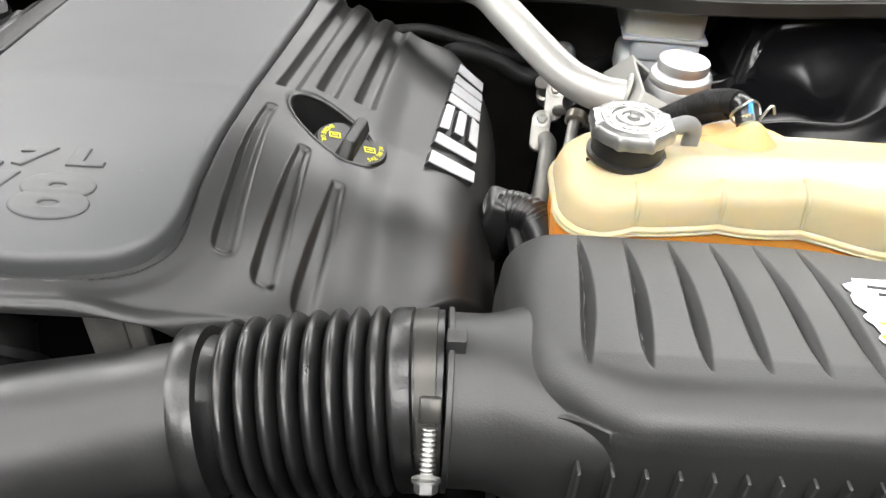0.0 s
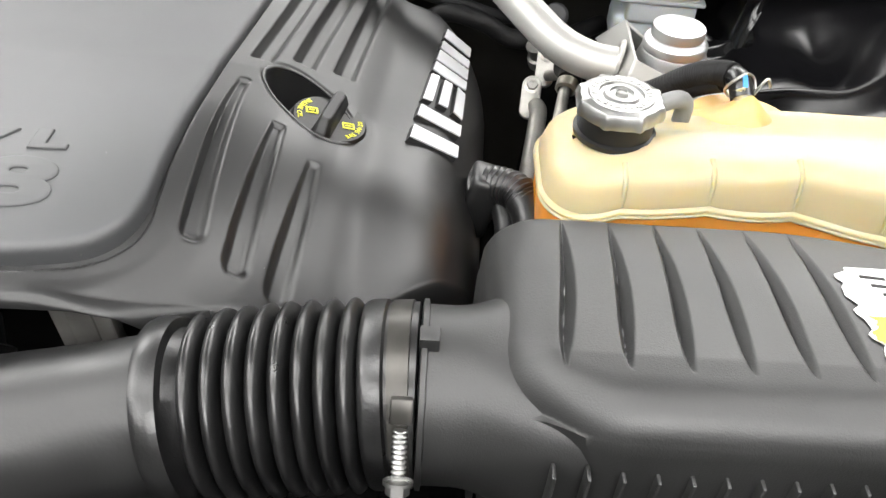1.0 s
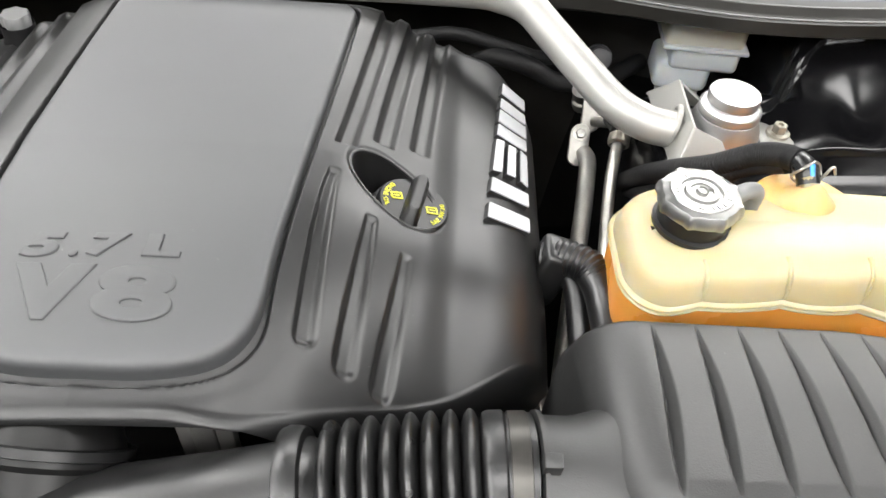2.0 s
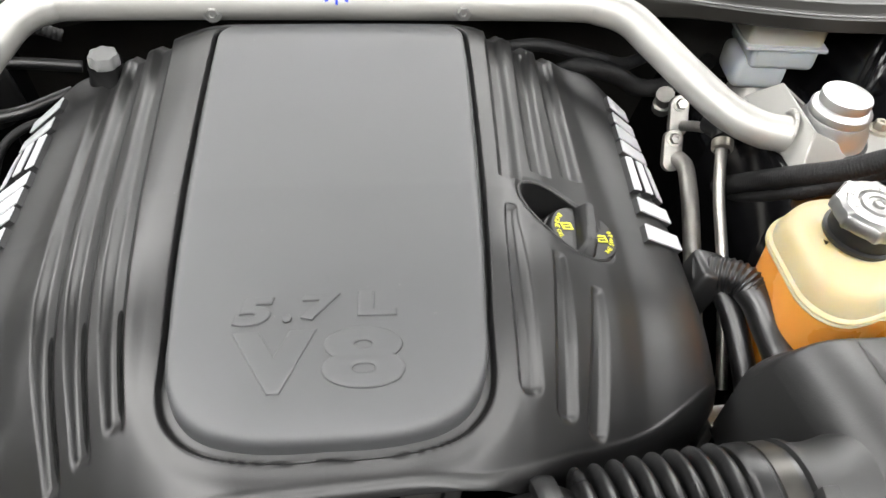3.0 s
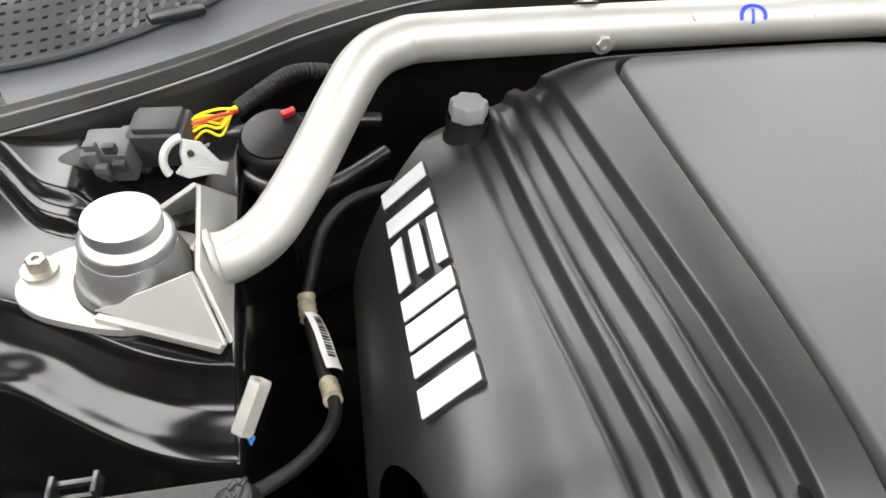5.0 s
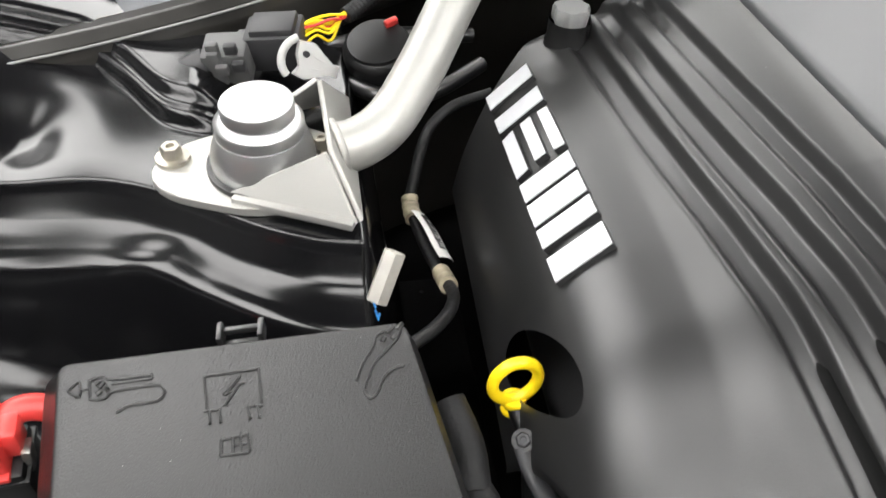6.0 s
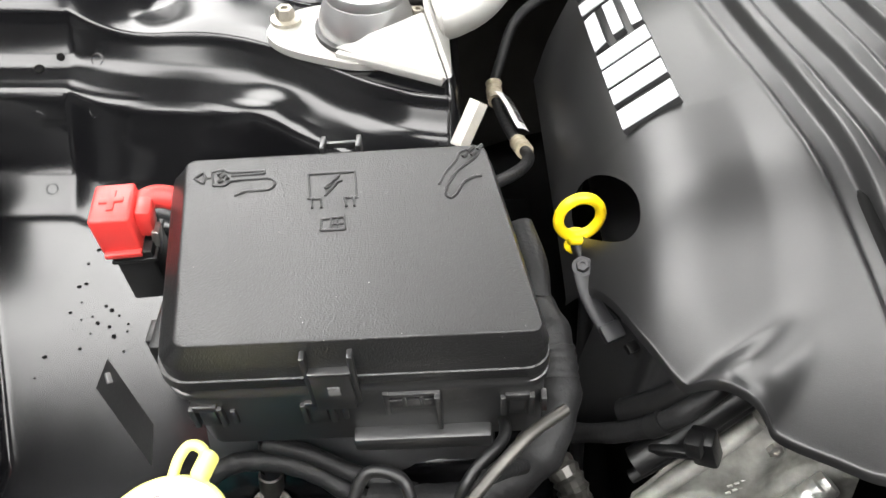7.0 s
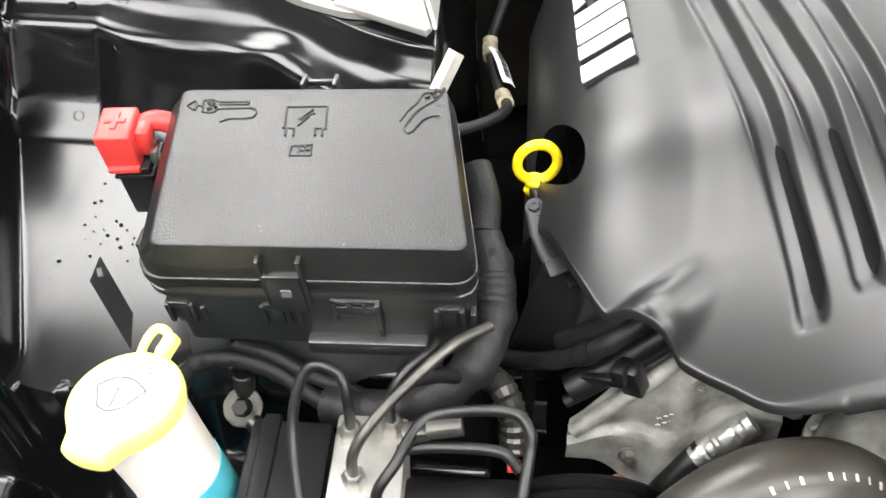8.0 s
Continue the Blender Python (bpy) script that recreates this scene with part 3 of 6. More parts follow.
def cover_z(x, y):
    z = top_z(x, y)
    for line, f0, f1, r0, r1 in GROOVES_R:
        d = x - line(y)
        if abs(d) < 0.02:
            z -= leaf(d, y, f0, f1, 0.017, 0.0075)
            z -= trough(d, min(y - r0, r1 - y) * 4, 0.017, 0.0080)
    for line, f0, f1 in GROOVES_L:
        d = -(x - line(y))
        if abs(d) < 0.02:
            # narrower and rounder towards the front
            z -= trough(d, 0.9 * min(y - f0, f1 - y), 0.018 - 0.005 * step(-0.20, -0.34, y), 0.0080)
    # raised lip round the filler opening
    h = hole_d(x, y)
    if h < 1.35:
        z -= 0.002 * (1 - step(1.0, 1.12, h))
    # channel round the plate and the bed under it
    p = plate_dist(x, y)
    fr = step(-0.29, -0.335, y)
    z -= 0.0080 * (1 - step(0.0018 + 0.0032 * fr, 0.0052 + 0.0048 * fr, p)) + 0.0008 * (1 - step(0.016, 0.026, p)) * step(-0.2, -0.28, y)
    return blister(x, y, z)


BOTTOM_R = curve([(0, 1.019), (0.09, 1.014), (0.13, 0.980), (0.17, 0.905), (0.21, 0.888), (0.33, 0.883)])
BOTTOM_L = curve([(0, 1.019), (0.07, 1.014), (0.10, 1.000), (0.13, 0.976), (0.15, 0.955), (0.18, 0.930), (0.33, 0.93)])


def cover_point(u, v):
    """u across, v from the rear to the front; past 0.94 the front skirt."""
    w = 2 * u - 1
    a = SIDE_A(abs(w))
    yf = -(FRONT_L if w < 0 else FRONT)(a) - 0.028 * math.copysign(a, -w)
    # a broad round along the front of the flanks, tighter under the plate
    rnd = 0.010 + 0.004 * step(0.09, 0.16, a) if w > 0 else 0.010 - 0.0075 * step(0.15, 0.2, a)
    yf += rnd - 0.007
    k = min(1.0, v / 0.94)
    k = k + 0.06 * k * (1 - k)
    # the rear corners are cut off
    yr = REAR - 0.085 * step(0.22, 0.33, a)
    y = yr + (yf - yr) * k
    x = xc(y) + math.copysign(a, w)
    z = cover_z(x, y)
    if v > 0.94:
        q = (v - 0.94) / 0.06
        zb = min(BOTTOM_R(a), z - 0.004) if w > 0 else min(BOTTOM_L(a) + 0.2 * step(0.16, 0.2, a), z - 0.006)
        y -= rnd * math.sin(q * math.pi / 2)
        z = z + (zb - z) * (1 - math.cos(q * math.pi / 2))
    return Vector((x, y, max(z, 0.80)))


NOTCH = (0.051, 0.735, 0.027, 0.092)


def build_cover():
    t = thing("engine_cover", (XC, -0.12, 0.88), "black moulded plastic engine cover with a grey centre plate", "engine cover")
    nu, nv = 760, 330
    def notch(u, v):
        """Inside the oval hollow for the dipstick this is below 1."""
        return math.hypot((u - NOTCH[0]) / NOTCH[2], (v - NOTCH[1]) / NOTCH[3])
    bm = bmesh.new()
    vs = []
    for i in range(nu):
        row = []
        for j in range(nv):
            row.append(bm.verts.new(cover_point(i / (nu - 1), j / (nv - 1))))
        vs.append(row)
    for i in range(nu - 1):
        for j in range(nv - 1):
            c = (vs[i][j].co + vs[i + 1][j + 1].co) / 2
            if hole_d(c.x, c.y) < 0.97:
                continue
            slot = False
            # hollow for the dipstick
            if notch((i + 0.5) / (nu - 1), (j + 0.5) / (nv - 1)) < 1:
                slot = True
            if not slot:
                bm.faces.new((vs[i][j], vs[i + 1][j], vs[i + 1][j + 1], vs[i][j + 1]))
    for v in [v for v in bm.verts if not v.link_faces]:
        bm.verts.remove(v)
    # round the hollow's edge
    for i in range(nu):
        for j in range(nv):
            r = notch(i / (nu - 1), j / (nv - 1))
            if r < 1.45 and vs[i][j].is_valid and any(e.is_boundary for e in vs[i][j].link_edges):
                vs[i][j].co = cover_point(NOTCH[0] + (i / (nu - 1) - NOTCH[0]) / r, NOTCH[1] + (j / (nv - 1) - NOTCH[1]) / r)
    shell = part("shell", bm, COVER, t, sharp=50)
    # black strips laid over the flank's channels, for the shade inside its slots
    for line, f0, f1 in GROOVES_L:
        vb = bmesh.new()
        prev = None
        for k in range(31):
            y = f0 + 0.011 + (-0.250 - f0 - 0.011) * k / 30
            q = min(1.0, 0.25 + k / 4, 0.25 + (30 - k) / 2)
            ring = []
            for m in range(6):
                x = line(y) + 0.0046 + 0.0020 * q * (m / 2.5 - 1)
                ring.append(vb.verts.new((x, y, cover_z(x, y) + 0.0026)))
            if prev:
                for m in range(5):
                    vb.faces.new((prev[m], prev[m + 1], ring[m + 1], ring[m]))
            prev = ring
        part("vent_shade", vb, SHADE, shell, "black strip for the shade in a slot")
    # boss on the other flank where a hose passes
    part("hose_boss", join(box((0.030, 0.036, 0.060), pose(0.303, -0.160, 0.940, 0, 18, 0), 0.006, 3)), COVER, shell)
    # wall of the filler opening, going down into the dark
    def well(u, v):
        ang = 2 * math.pi * u
        c, s = math.cos(HOLE_T), math.sin(HOLE_T)
        k = 0.985 - 0.12 * v
        ex, ey = HOLE_A * k * math.cos(ang), HOLE_B * k * math.sin(ang)
        x, y = HOLE[0] + ex * c - ey * s, HOLE[1] + ex * s + ey * c
        return (x, y, cover_z(x, y) * (1 - v) + 0.955 * v if v > 0 else cover_z(x, y) + 0.0005)
    part("filler_well", grid(well, 60, 8, close_u=True), COVER, shell)
    def rim(u, v):
        ang, b = 2 * math.pi * u, 2 * math.pi * v
        c, s = math.cos(HOLE_T), math.sin(HOLE_T)
        r = 0.0020
        k = 1.0 + r * math.cos(b) / 0.045
        ex, ey = HOLE_A * k * math.cos(ang), HOLE_B * k * math.sin(ang)
        x, y = HOLE[0] + ex * c - ey * s, HOLE[1] + ex * s + ey * c
        return (x, y, top_z(x, y) - 0.0022 + r * math.sin(b))
    part("filler_rim", grid(rim, 90, 10, close_u=True, close_v=True), COVER, shell)
    # grey centre plate: rings from the middle out, a rounded rim and an edge that drops into the channel
    c = Vector((xc(-0.12), -0.12))
    fine = []
    for (x0, y0), (x1, y1) in zip(OUTLINE, OUTLINE[1:] + OUTLINE[:1]):
        m = max(1, int(math.hypot(x1 - x0, y1 - y0) / 0.004))
        fine += [(x0 + (x1 - x0) * k / m, y0 + (y1 - y0) * k / m) for k in range(m)]
    pb = bmesh.new()
    prev = None
    rows = [(i / 38, 0.0) for i in range(1, 36)]
    for inset, drop in ((0.0060, 0.0), (0.0046, -0.0002), (0.0033, -0.0006), (0.0022, -0.0012), (0.0013, -0.0021), (0.0006, -0.0033), (0.0001, -0.0050), (0.0, -0.0080), (0.0, -0.0200)):
        rows.append((-inset, drop))
    mid = pb.verts.new((c.x, c.y, top_z(c.x, c.y) + plate_lift(c.y)))
    for k, drop in rows:
        ring = []
        for x, y in fine:
            d = Vector((x, y)) - c
            q = c + d * k if k > 0 else Vector((x, y)) - d.normalized() * (-k)
            ring.append(pb.verts.new((q.x, q.y, top_z(q.x, q.y) + plate_lift(q.y) + drop)))
        n = len(ring)
        for i in range(n):
            j = (i + 1) % n
            if prev:
                pb.faces.new((prev[i], prev[j], ring[j], ring[i]))
            else:
                pb.faces.new((mid, ring[i], ring[j]))
        prev = ring
    pl = part("centre_plate", pb, PLATE, t, "grey satin centre plate with raised figures", sharp=60)
    return t, shell, pl


engine_cover, cover_shell, cover_plate = build_cover()


def figure(body, x0, x1, y0, y1, slant, bold, parent):
    """One raised figure, drawn to a given width and height on the centre plate."""
    cu = bpy.data.curves.new("figure", "FONT")
    cu.body, cu.size, cu.extrude, cu.bevel_depth, cu.bevel_resolution, cu.offset = body, 0.03, 0.0007, 0.0009, 2, bold
    cu.resolution_u = 8
    tmp = new("tmp_text", cu)
    bpy.context.view_layer.update()
    me = bpy.data.meshes.new_from_object(tmp.evaluated_get(bpy.context.evaluated_depsgraph_get()))
    bpy.data.objects.remove(tmp)
    bm = bmesh.new()
    bm.from_mesh(me)
    bpy.data.meshes.remove(me)
    xs, ys = [v.co.x for v in bm.verts], [v.co.y for v in bm.verts]
    ax, bx, ay, by = min(xs), max(xs), min(ys), max(ys)
    for v in bm.verts:
        fy = (v.co.y - ay) / (by - ay)
        px, py = x0 + (x1 - x0) * (v.co.x - ax) / (bx - ax) + slant * (fy - 0.5), y0 + (y1 - y0) * fy
        v.co = Vector((px, py, top_z(px, py) + plate_lift(py) + v.co.z * 1.0))
    return part("lettering", bm, PLATE, parent, "raised grey figure", sharp=30)


for body, x0, x1, y0, y1, slant, bold in (("5", -0.083, -0.060, -0.281, -0.259, 0.006, 0.0009), (".", -0.053, -0.047, -0.280, -0.274, 0.001, 0.0009), ("7", -0.041, -0.017, -0.279, -0.258, 0.004, 0.0009),
                                          ("L", -0.004, 0.022, -0.277, -0.257, 0.001, 0.0009), ("V", -0.085, -0.031, -0.330, -0.286, 0.0, 0.0014), ("8", -0.028, 0.025, -0.329, -0.285, 0.0, 0.0006)):
    figure(body, x0, x1, y0, y1, slant, bold, cover_plate)


# badge blocks on the flanks: raised white faces on dark blocks
def badge_bar(side, p0, p1, lower, upper, lean, parent, f0=0.0, f1=1.0):
    """p runs along the flank, q from its lower to its upper edge; lean shifts the upper edge; lower and upper give the band's edges along p; f0 and f1 the share of the band."""
    def at(p, q, h):
        a = 0.297 - 0.041 * q
        y = p + lean * q
        x = xc(y) + side * a
        n = Vector((side * 0.62, 0, 0.78))
        return Vector((x, y, top_z(x, y))) + n * h
    def edge(p, f):
        return lower(p) + (upper(p) - lower(p)) * f
    def block(h0, h1, inset):
        bm = bmesh.new()
        cs = [(p0 + inset, edge(p0, f0) + inset * 20), (p1 - inset, edge(p1, f0) + inset * 20), (p1 - inset, edge(p1, f1) - inset * 20), (p0 + inset, edge(p0, f1) - inset * 20)]
        lo = [bm.verts.new(at(p, q, h0)) for p, q in cs]
        hi = [bm.verts.new(at(p, q, h1)) for p, q in cs]
        for i in range(4):
            j = (i + 1) % 4
            bm.faces.new((lo[i], lo[j], hi[j], hi[i]))
        bm.faces.new(hi)
        bm.faces.new(lo[::-1])
        return bm
    b = part("badge_bar", block(-0.004, 0.0052, 0), BADGE_SIDE, parent)
    part("face", block(0.0045, 0.0064, 0.0004), BADGE, b, "white silver face")


# along the badge and across its band, as shares
BADGE_BARS = ((0.000, 0.016, 0, 1), (0.030, 0.046, 0, 1), (0.055, 0.097, 0.0, 0.24), (0.055, 0.095, 0.38, 0.62), (0.055, 0.097, 0.76, 1.0),
              (0.104, 0.120, 0, 1), (0.1235, 0.1425, 0, 1), (0.146, 0.161, 0, 1), (0.169, 0.187, 0, 1))
for side, y0, d, size, low, high in ((1, -0.152, 1, 1.22, (0.0, -0.12), (0.97, 0.52)), (-1, 0.067, -1, 1.175, (-0.06, 0.10), (0.72, 0.92))):
    # plain blocks in the badge's size and colour
    lean = -0.010 * d
    lower = lambda p: low[0] + (low[1] - low[0]) * (p - y0) / (d * 0.192 * size)
    upper = lambda p: high[0] + (high[1] - high[0]) * (p - y0) / (d * 0.192 * size)
    for p0, p1, f0, f1 in BADGE_BARS:
        a, b = y0 + d * p0 * size, y0 + d * p1 * size
        badge_bar(side, min(a, b), max(a, b), lower, upper, lean, cover_shell, f0, f1)


# ---- oil filler cap ----
def glyphs(body, size, place):
    """Flat letters of the built-in font, each set by place(centre of the letter along the line)."""
    cu = bpy.data.curves.new("letters", "FONT")
    cu.size, cu.extrude, cu.resolution_u = size, 0.0002, 3
    out, adv = [], 0.0
    widths = {"W": 0.95, "I": 0.30, "-": 0.38, " ": 0.34, "L": 0.58, "E": 0.62, "G": 0.75, "O": 0.78}
    total = sum(widths.get(ch, 0.64) for ch in body) * size
    for ch in body:
        w = widths.get(ch, 0.64) * size
        if ch != " ":
            cu.body, cu.align_x = ch, "CENTER"
            tmp = new("tmp_text", cu)
            bpy.context.view_layer.update()
            me = bpy.data.meshes.new_from_object(tmp.evaluated_get(bpy.context.evaluated_depsgraph_get()))
            bpy.data.objects.remove(tmp)
            bm = bmesh.new()
            bm.from_mesh(me)
            bpy.data.meshes.remove(me)
            bmesh.ops.transform(bm, verts=bm.verts, matrix=place(adv + w / 2 - total / 2))
            out.append(bm)
        adv += w
    return out


def oil_cap():
    t = thing("oil_filler_cap", (0.170, -0.162, 0.955), "black plastic oil filler cap with yellow print, sunk in the cover", "oil cap")
    m = pose(0.176, -0.172, 1.008, 0, 16, 0)
    body = part("body", lathe([(0, -0.03), (0.033, -0.03), (0.033, 0.002), (0.0325, 0.006), (0.0305, 0.0065), (0.030, 0.0115), (0.0285, 0.0135), (0, 0.0140)], m, 48), BLACK_PLASTIC, t)
    part("foot_ring", lathe([(0.033, -0.012), (0.0375, -0.011), (0.0375, -0.006), (0.0335, -0.004)], m, 48), BLACK_PLASTIC, body)
    # wedge shaped grip, steep at its ends
    g = bmesh.new()
    rows = [(0.0125, 0.0300, 0.0080), (0.0165, 0.0295, 0.0072), (0.0255, 0.0235, 0.0046), (0.0270, 0.0220, 0.0034)]
    prev = None
    for z, ln, hw in rows:
        ring = [g.verts.new((x, y, z)) for x, y in ((-ln, -hw * 0.55), (-ln * 0.86, -hw), (ln * 0.86, -hw), (ln, -hw * 0.55), (ln, hw * 0.55), (ln * 0.86, hw), (-ln * 0.86, hw), (-ln, hw * 0.55))]
        if prev:
            for i in range(8):
                g.faces.new((prev[i], prev[(i + 1) % 8], ring[(i + 1) % 8], ring[i]))
        prev = ring
    g.faces.new(prev)
    bmesh.ops.bevel(g, geom=[e for e in g.edges], offset=0.0006, segments=2, affect="EDGES")
    bmesh.ops.transform(g, verts=g.verts, matrix=m @ pose(0, 0, 0, 0, 0, 80))
    part("grip", g, BLACK_PLASTIC, t, sharp=25)

    def ringed(centre, r):
        def place(u):
            a = radians(centre) + u / r
            return m @ pose(r * math.cos(a), r * math.sin(a), 0.0141, 0, 0, math.degrees(a) + 90)
        return place
    part("print", join(*glyphs("SAE 5W-20", 0.0058, ringed(-18, 0.0262))), YPRINT, t, "yellow print")
    part("print", join(*glyphs("ENGINE OIL", 0.0058, ringed(172, 0.0262))), YPRINT, t, "yellow print")
    # oil can picture on each half
    for a0 in (-14, 168):
        k = m @ pose(0.0155 * math.cos(radians(a0)), 0.0155 * math.sin(radians(a0)), 0.0142, 0, 0, 12)
        can = [box((0.0090, 0.0013, 0.0005), k @ pose(0, 0.0032, 0), 0), box((0.0090, 0.0013, 0.0005), k @ pose(0, -0.0032, 0), 0),
               box((0.0013, 0.0076, 0.0005), k @ pose(-0.0042, 0, 0), 0), box((0.0013, 0.0076, 0.0005), k @ pose(0.0042, 0, 0), 0), box((0.0050, 0.0011, 0.0005), k @ pose(0, 0.0002, 0), 0)]
        part("print", join(*can), YPRINT, t, "yellow picture")


oil_cap()

# ---- strut tower bar ----
def strut_bar():
    t = thing("strut_tower_bar", (XC, 0.05, 0.945), "satin silver strut tower bar with welded brackets across the engine", "strut bar")
    pts = [(-0.434, -0.006, 0.966), (-0.418, -0.002, 0.967), (-0.395, 0.014, 0.974), (-0.368, 0.050, 0.993), (-0.340, 0.092, 1.020), (-0.320, 0.118, 1.036), (-0.295, 0.132, 1.043), (-0.25, 0.138, 1.045),
           (XC, 0.141, 1.048),
           (0.215, 0.138, 1.052), (0.262, 0.132, 1.051), (0.290, 0.118, 1.047), (0.312, 0.092, 1.036), (0.345, 0.052, 1.018), (0.376, 0.014, 1.004), (0.405, -0.006, 0.998), (0.430, -0.012, 0.996)]
    tube = part("tube", sweep(pts, 0.0182, 32, 10), BAR, t, sharp=60)
    for s, zc in ((-1, 0.945), (1, 0.976)):
        cx = s * 0.485
        # base plate: an oval ring under the cap with a bolt ear
        out = []
        for k in range(48):
            a = 2 * math.pi * k / 48
            r = 0.052 + 0.026 * max(0.0, math.cos(a)) ** 5 + 0.01 * max(0.0, -math.cos(a)) ** 3
            out.append((cx + s * r * math.cos(a), r * 0.92 * math.sin(a)))
        if s < 0:
            out.reverse()
        base = part("base_plate", prism(out, zc, zc + 0.006, None, 0.0015), BAR, t)
        # folded bracket: sloping cheek in front, inner plate, cheek behind
        def sheet(corners, th=0.004):
            bm = bmesh.new()
            ps = [Vector(c) for c in corners]
            n = (ps[1] - ps[0]).cross(ps[2] - ps[0]).normalized() * th
            lo = [bm.verts.new(p) for p in ps]
            hi = [bm.verts.new(p + n) for p in ps]
            k = len(ps)
            for i in range(k):
                bm.faces.new((lo[i], lo[(i + 1) % k], hi[(i + 1) % k], hi[i]))
            bm.faces.new(hi)
            bm.faces.new(lo[::-1])
            bmesh.ops.bevel(bm, geom=list(bm.edges), offset=0.0008, segments=1, affect="EDGES")
            return bm
        pk, tf, bf, br = (-s * -0.445, 0.050, zc + 0.040), (s * 0.441, -0.036, zc + 0.042), (s * 0.424, -0.068, zc + 0.006), (s * 0.424, 0.075, zc + 0.006)
        ob_ = (s * 0.507, -0.030, zc + 0.008)
        part("bracket_cheek", sheet([ob_, bf, tf]), BAR, t)
        part("bracket_plate", sheet([bf, br, pk, tf]), BAR, t)
        part("bracket_cheek", sheet([br, (s * 0.49, 0.05, zc + 0.007), pk]), BAR, t)
        part("bracket_flange", box((0.086, 0.010, 0.006), pose(s * 0.466, -0.052, zc + 0.007, 0, 0, s * 24), 0.001), BAR, t)
        part("weld", lathe([(0.019 + 0.003 * math.cos(2 * math.pi * k / 8), 0.003 * math.sin(2 * math.pi * k / 8)) for k in range(9)],
                           along((s * 0.433, -0.006, zc + 0.021), (s * 0.36, 0.012, zc + 0.03)), 48, lambda a, r, z: 1 + 0.03 * math.sin(a * 17)), BAR, t, "beaded weld")
        part("bolt", hexbolt((s * 0.549, 0.012, zc + 0.006), (0, 0, 1), 0.0075, 0.012, 1.6), ZINC, t, "yellowed zinc bolt")
        part("bolt", hexbolt((s * 0.445, 0.012, zc + 0.006), (0, 0, 1), 0.006, 0.012, 1.4), ZINC, t, "yellowed zinc bolt")
    for x, z in ((-0.136, 1.048), (0.114, 1.054)):
        part("bolt", hexbolt((x, 0.1235, z - 0.005), (0, -1, 0.15), 0.0065, 0.006, 1.45), CHROME, t, "bright socket bolt")
    for x in (-0.145, 0.118):
        part("rear_bolt", hexbolt((x, 0.150, 1.063), (0, 0.5, 0.86), 0.0065, 0.003, 1.5), ZINC, t)
    for x in (-0.062, 0.040):
        part("rivet", lathe([(0.003, 0), (0.0028, 0.001), (0, 0.0015)], along((x, 0.127, 1.060), (x, 0.1, 1.085)), 12), STEEL, t)
    # blue mark on the tube: a plain arch of bars
    def mark(u, v):
        a = radians(200 - 220 * u)
        r = 0.0072 + 0.0032 * v
        px, q = -0.014 + r * 1.15 * math.cos(a), r * math.sin(a)
        ang = radians(142) - q / 0.0185
        return (px, 0.141 + 0.0186 * math.cos(ang), 1.048 + 0.0186 * math.sin(ang))
    part("blue_mark", grid(mark, 24, 4), BPRINT, tube, "plain blue mark")
    def stem(u, v):
        px, q = -0.014 - 0.0013 + 0.0026 * u, -0.006 + 0.012 * v
        ang = radians(142) - q / 0.0185
        return (px, 0.141 + 0.0186 * math.cos(ang), 1.048 + 0.0186 * math.sin(ang))
    part("blue_mark", grid(stem, 3, 6), BPRINT, tube, "plain blue mark")
    return t




def tower_cap(t, x, z):
    m = pose(x, 0.0, z)
    cap = part("end_cap", lathe([(0.0365, 0.003), (0.0365, 0.010), (0.0355, 0.016), (0.031, 0.029), (0.0305, 0.030), (0.027, 0.0305)], m, 64), ALU, t, "turned aluminium cap in three tiers")
    part("seat_ring", lathe([(0.040, 0), (0.040, 0.004), (0.036, 0.005), (0.030, 0.004)], m, 48), BLACK_PLASTIC, cap, "black rubber ring")
    part("middle_tier", lathe([(0.029, 0.030), (0.0305, 0.031), (0.0305, 0.038), (0.0295, 0.0395), (0.026, 0.043), (0.0235, 0.0435)], m, 64), ALU, cap)
    part("top_tier", lathe([(0.0235, 0.043), (0.0250, 0.044), (0.0250, 0.052), (0.0243, 0.0533), (0.012, 0.0545), (0, 0.0548)], m, 64), ALU, cap)


bar = strut_bar()
tower_cap(bar, -0.485, 0.951)
tower_cap(bar, 0.485, 0.982)


# ---- coolant tank ----
LIFT = 0.008

def tank_lift(x, z, y=-0.26):
    """The seam climbs a little from the near end and dips again, and the top has a hump."""
    return 0.014 * step(0.34, 0.45, x) - 0.010 * step(0.50, 0.62, x) * (1 - step(1.0, 1.02, z)) + 0.006 * step(0.43, 0.56, x) * step(1.005, 1.02, z) - 0.016 * step(0.37, 0.46, x) * step(-0.225, -0.165, y) * step(1.010, 1.028, z)


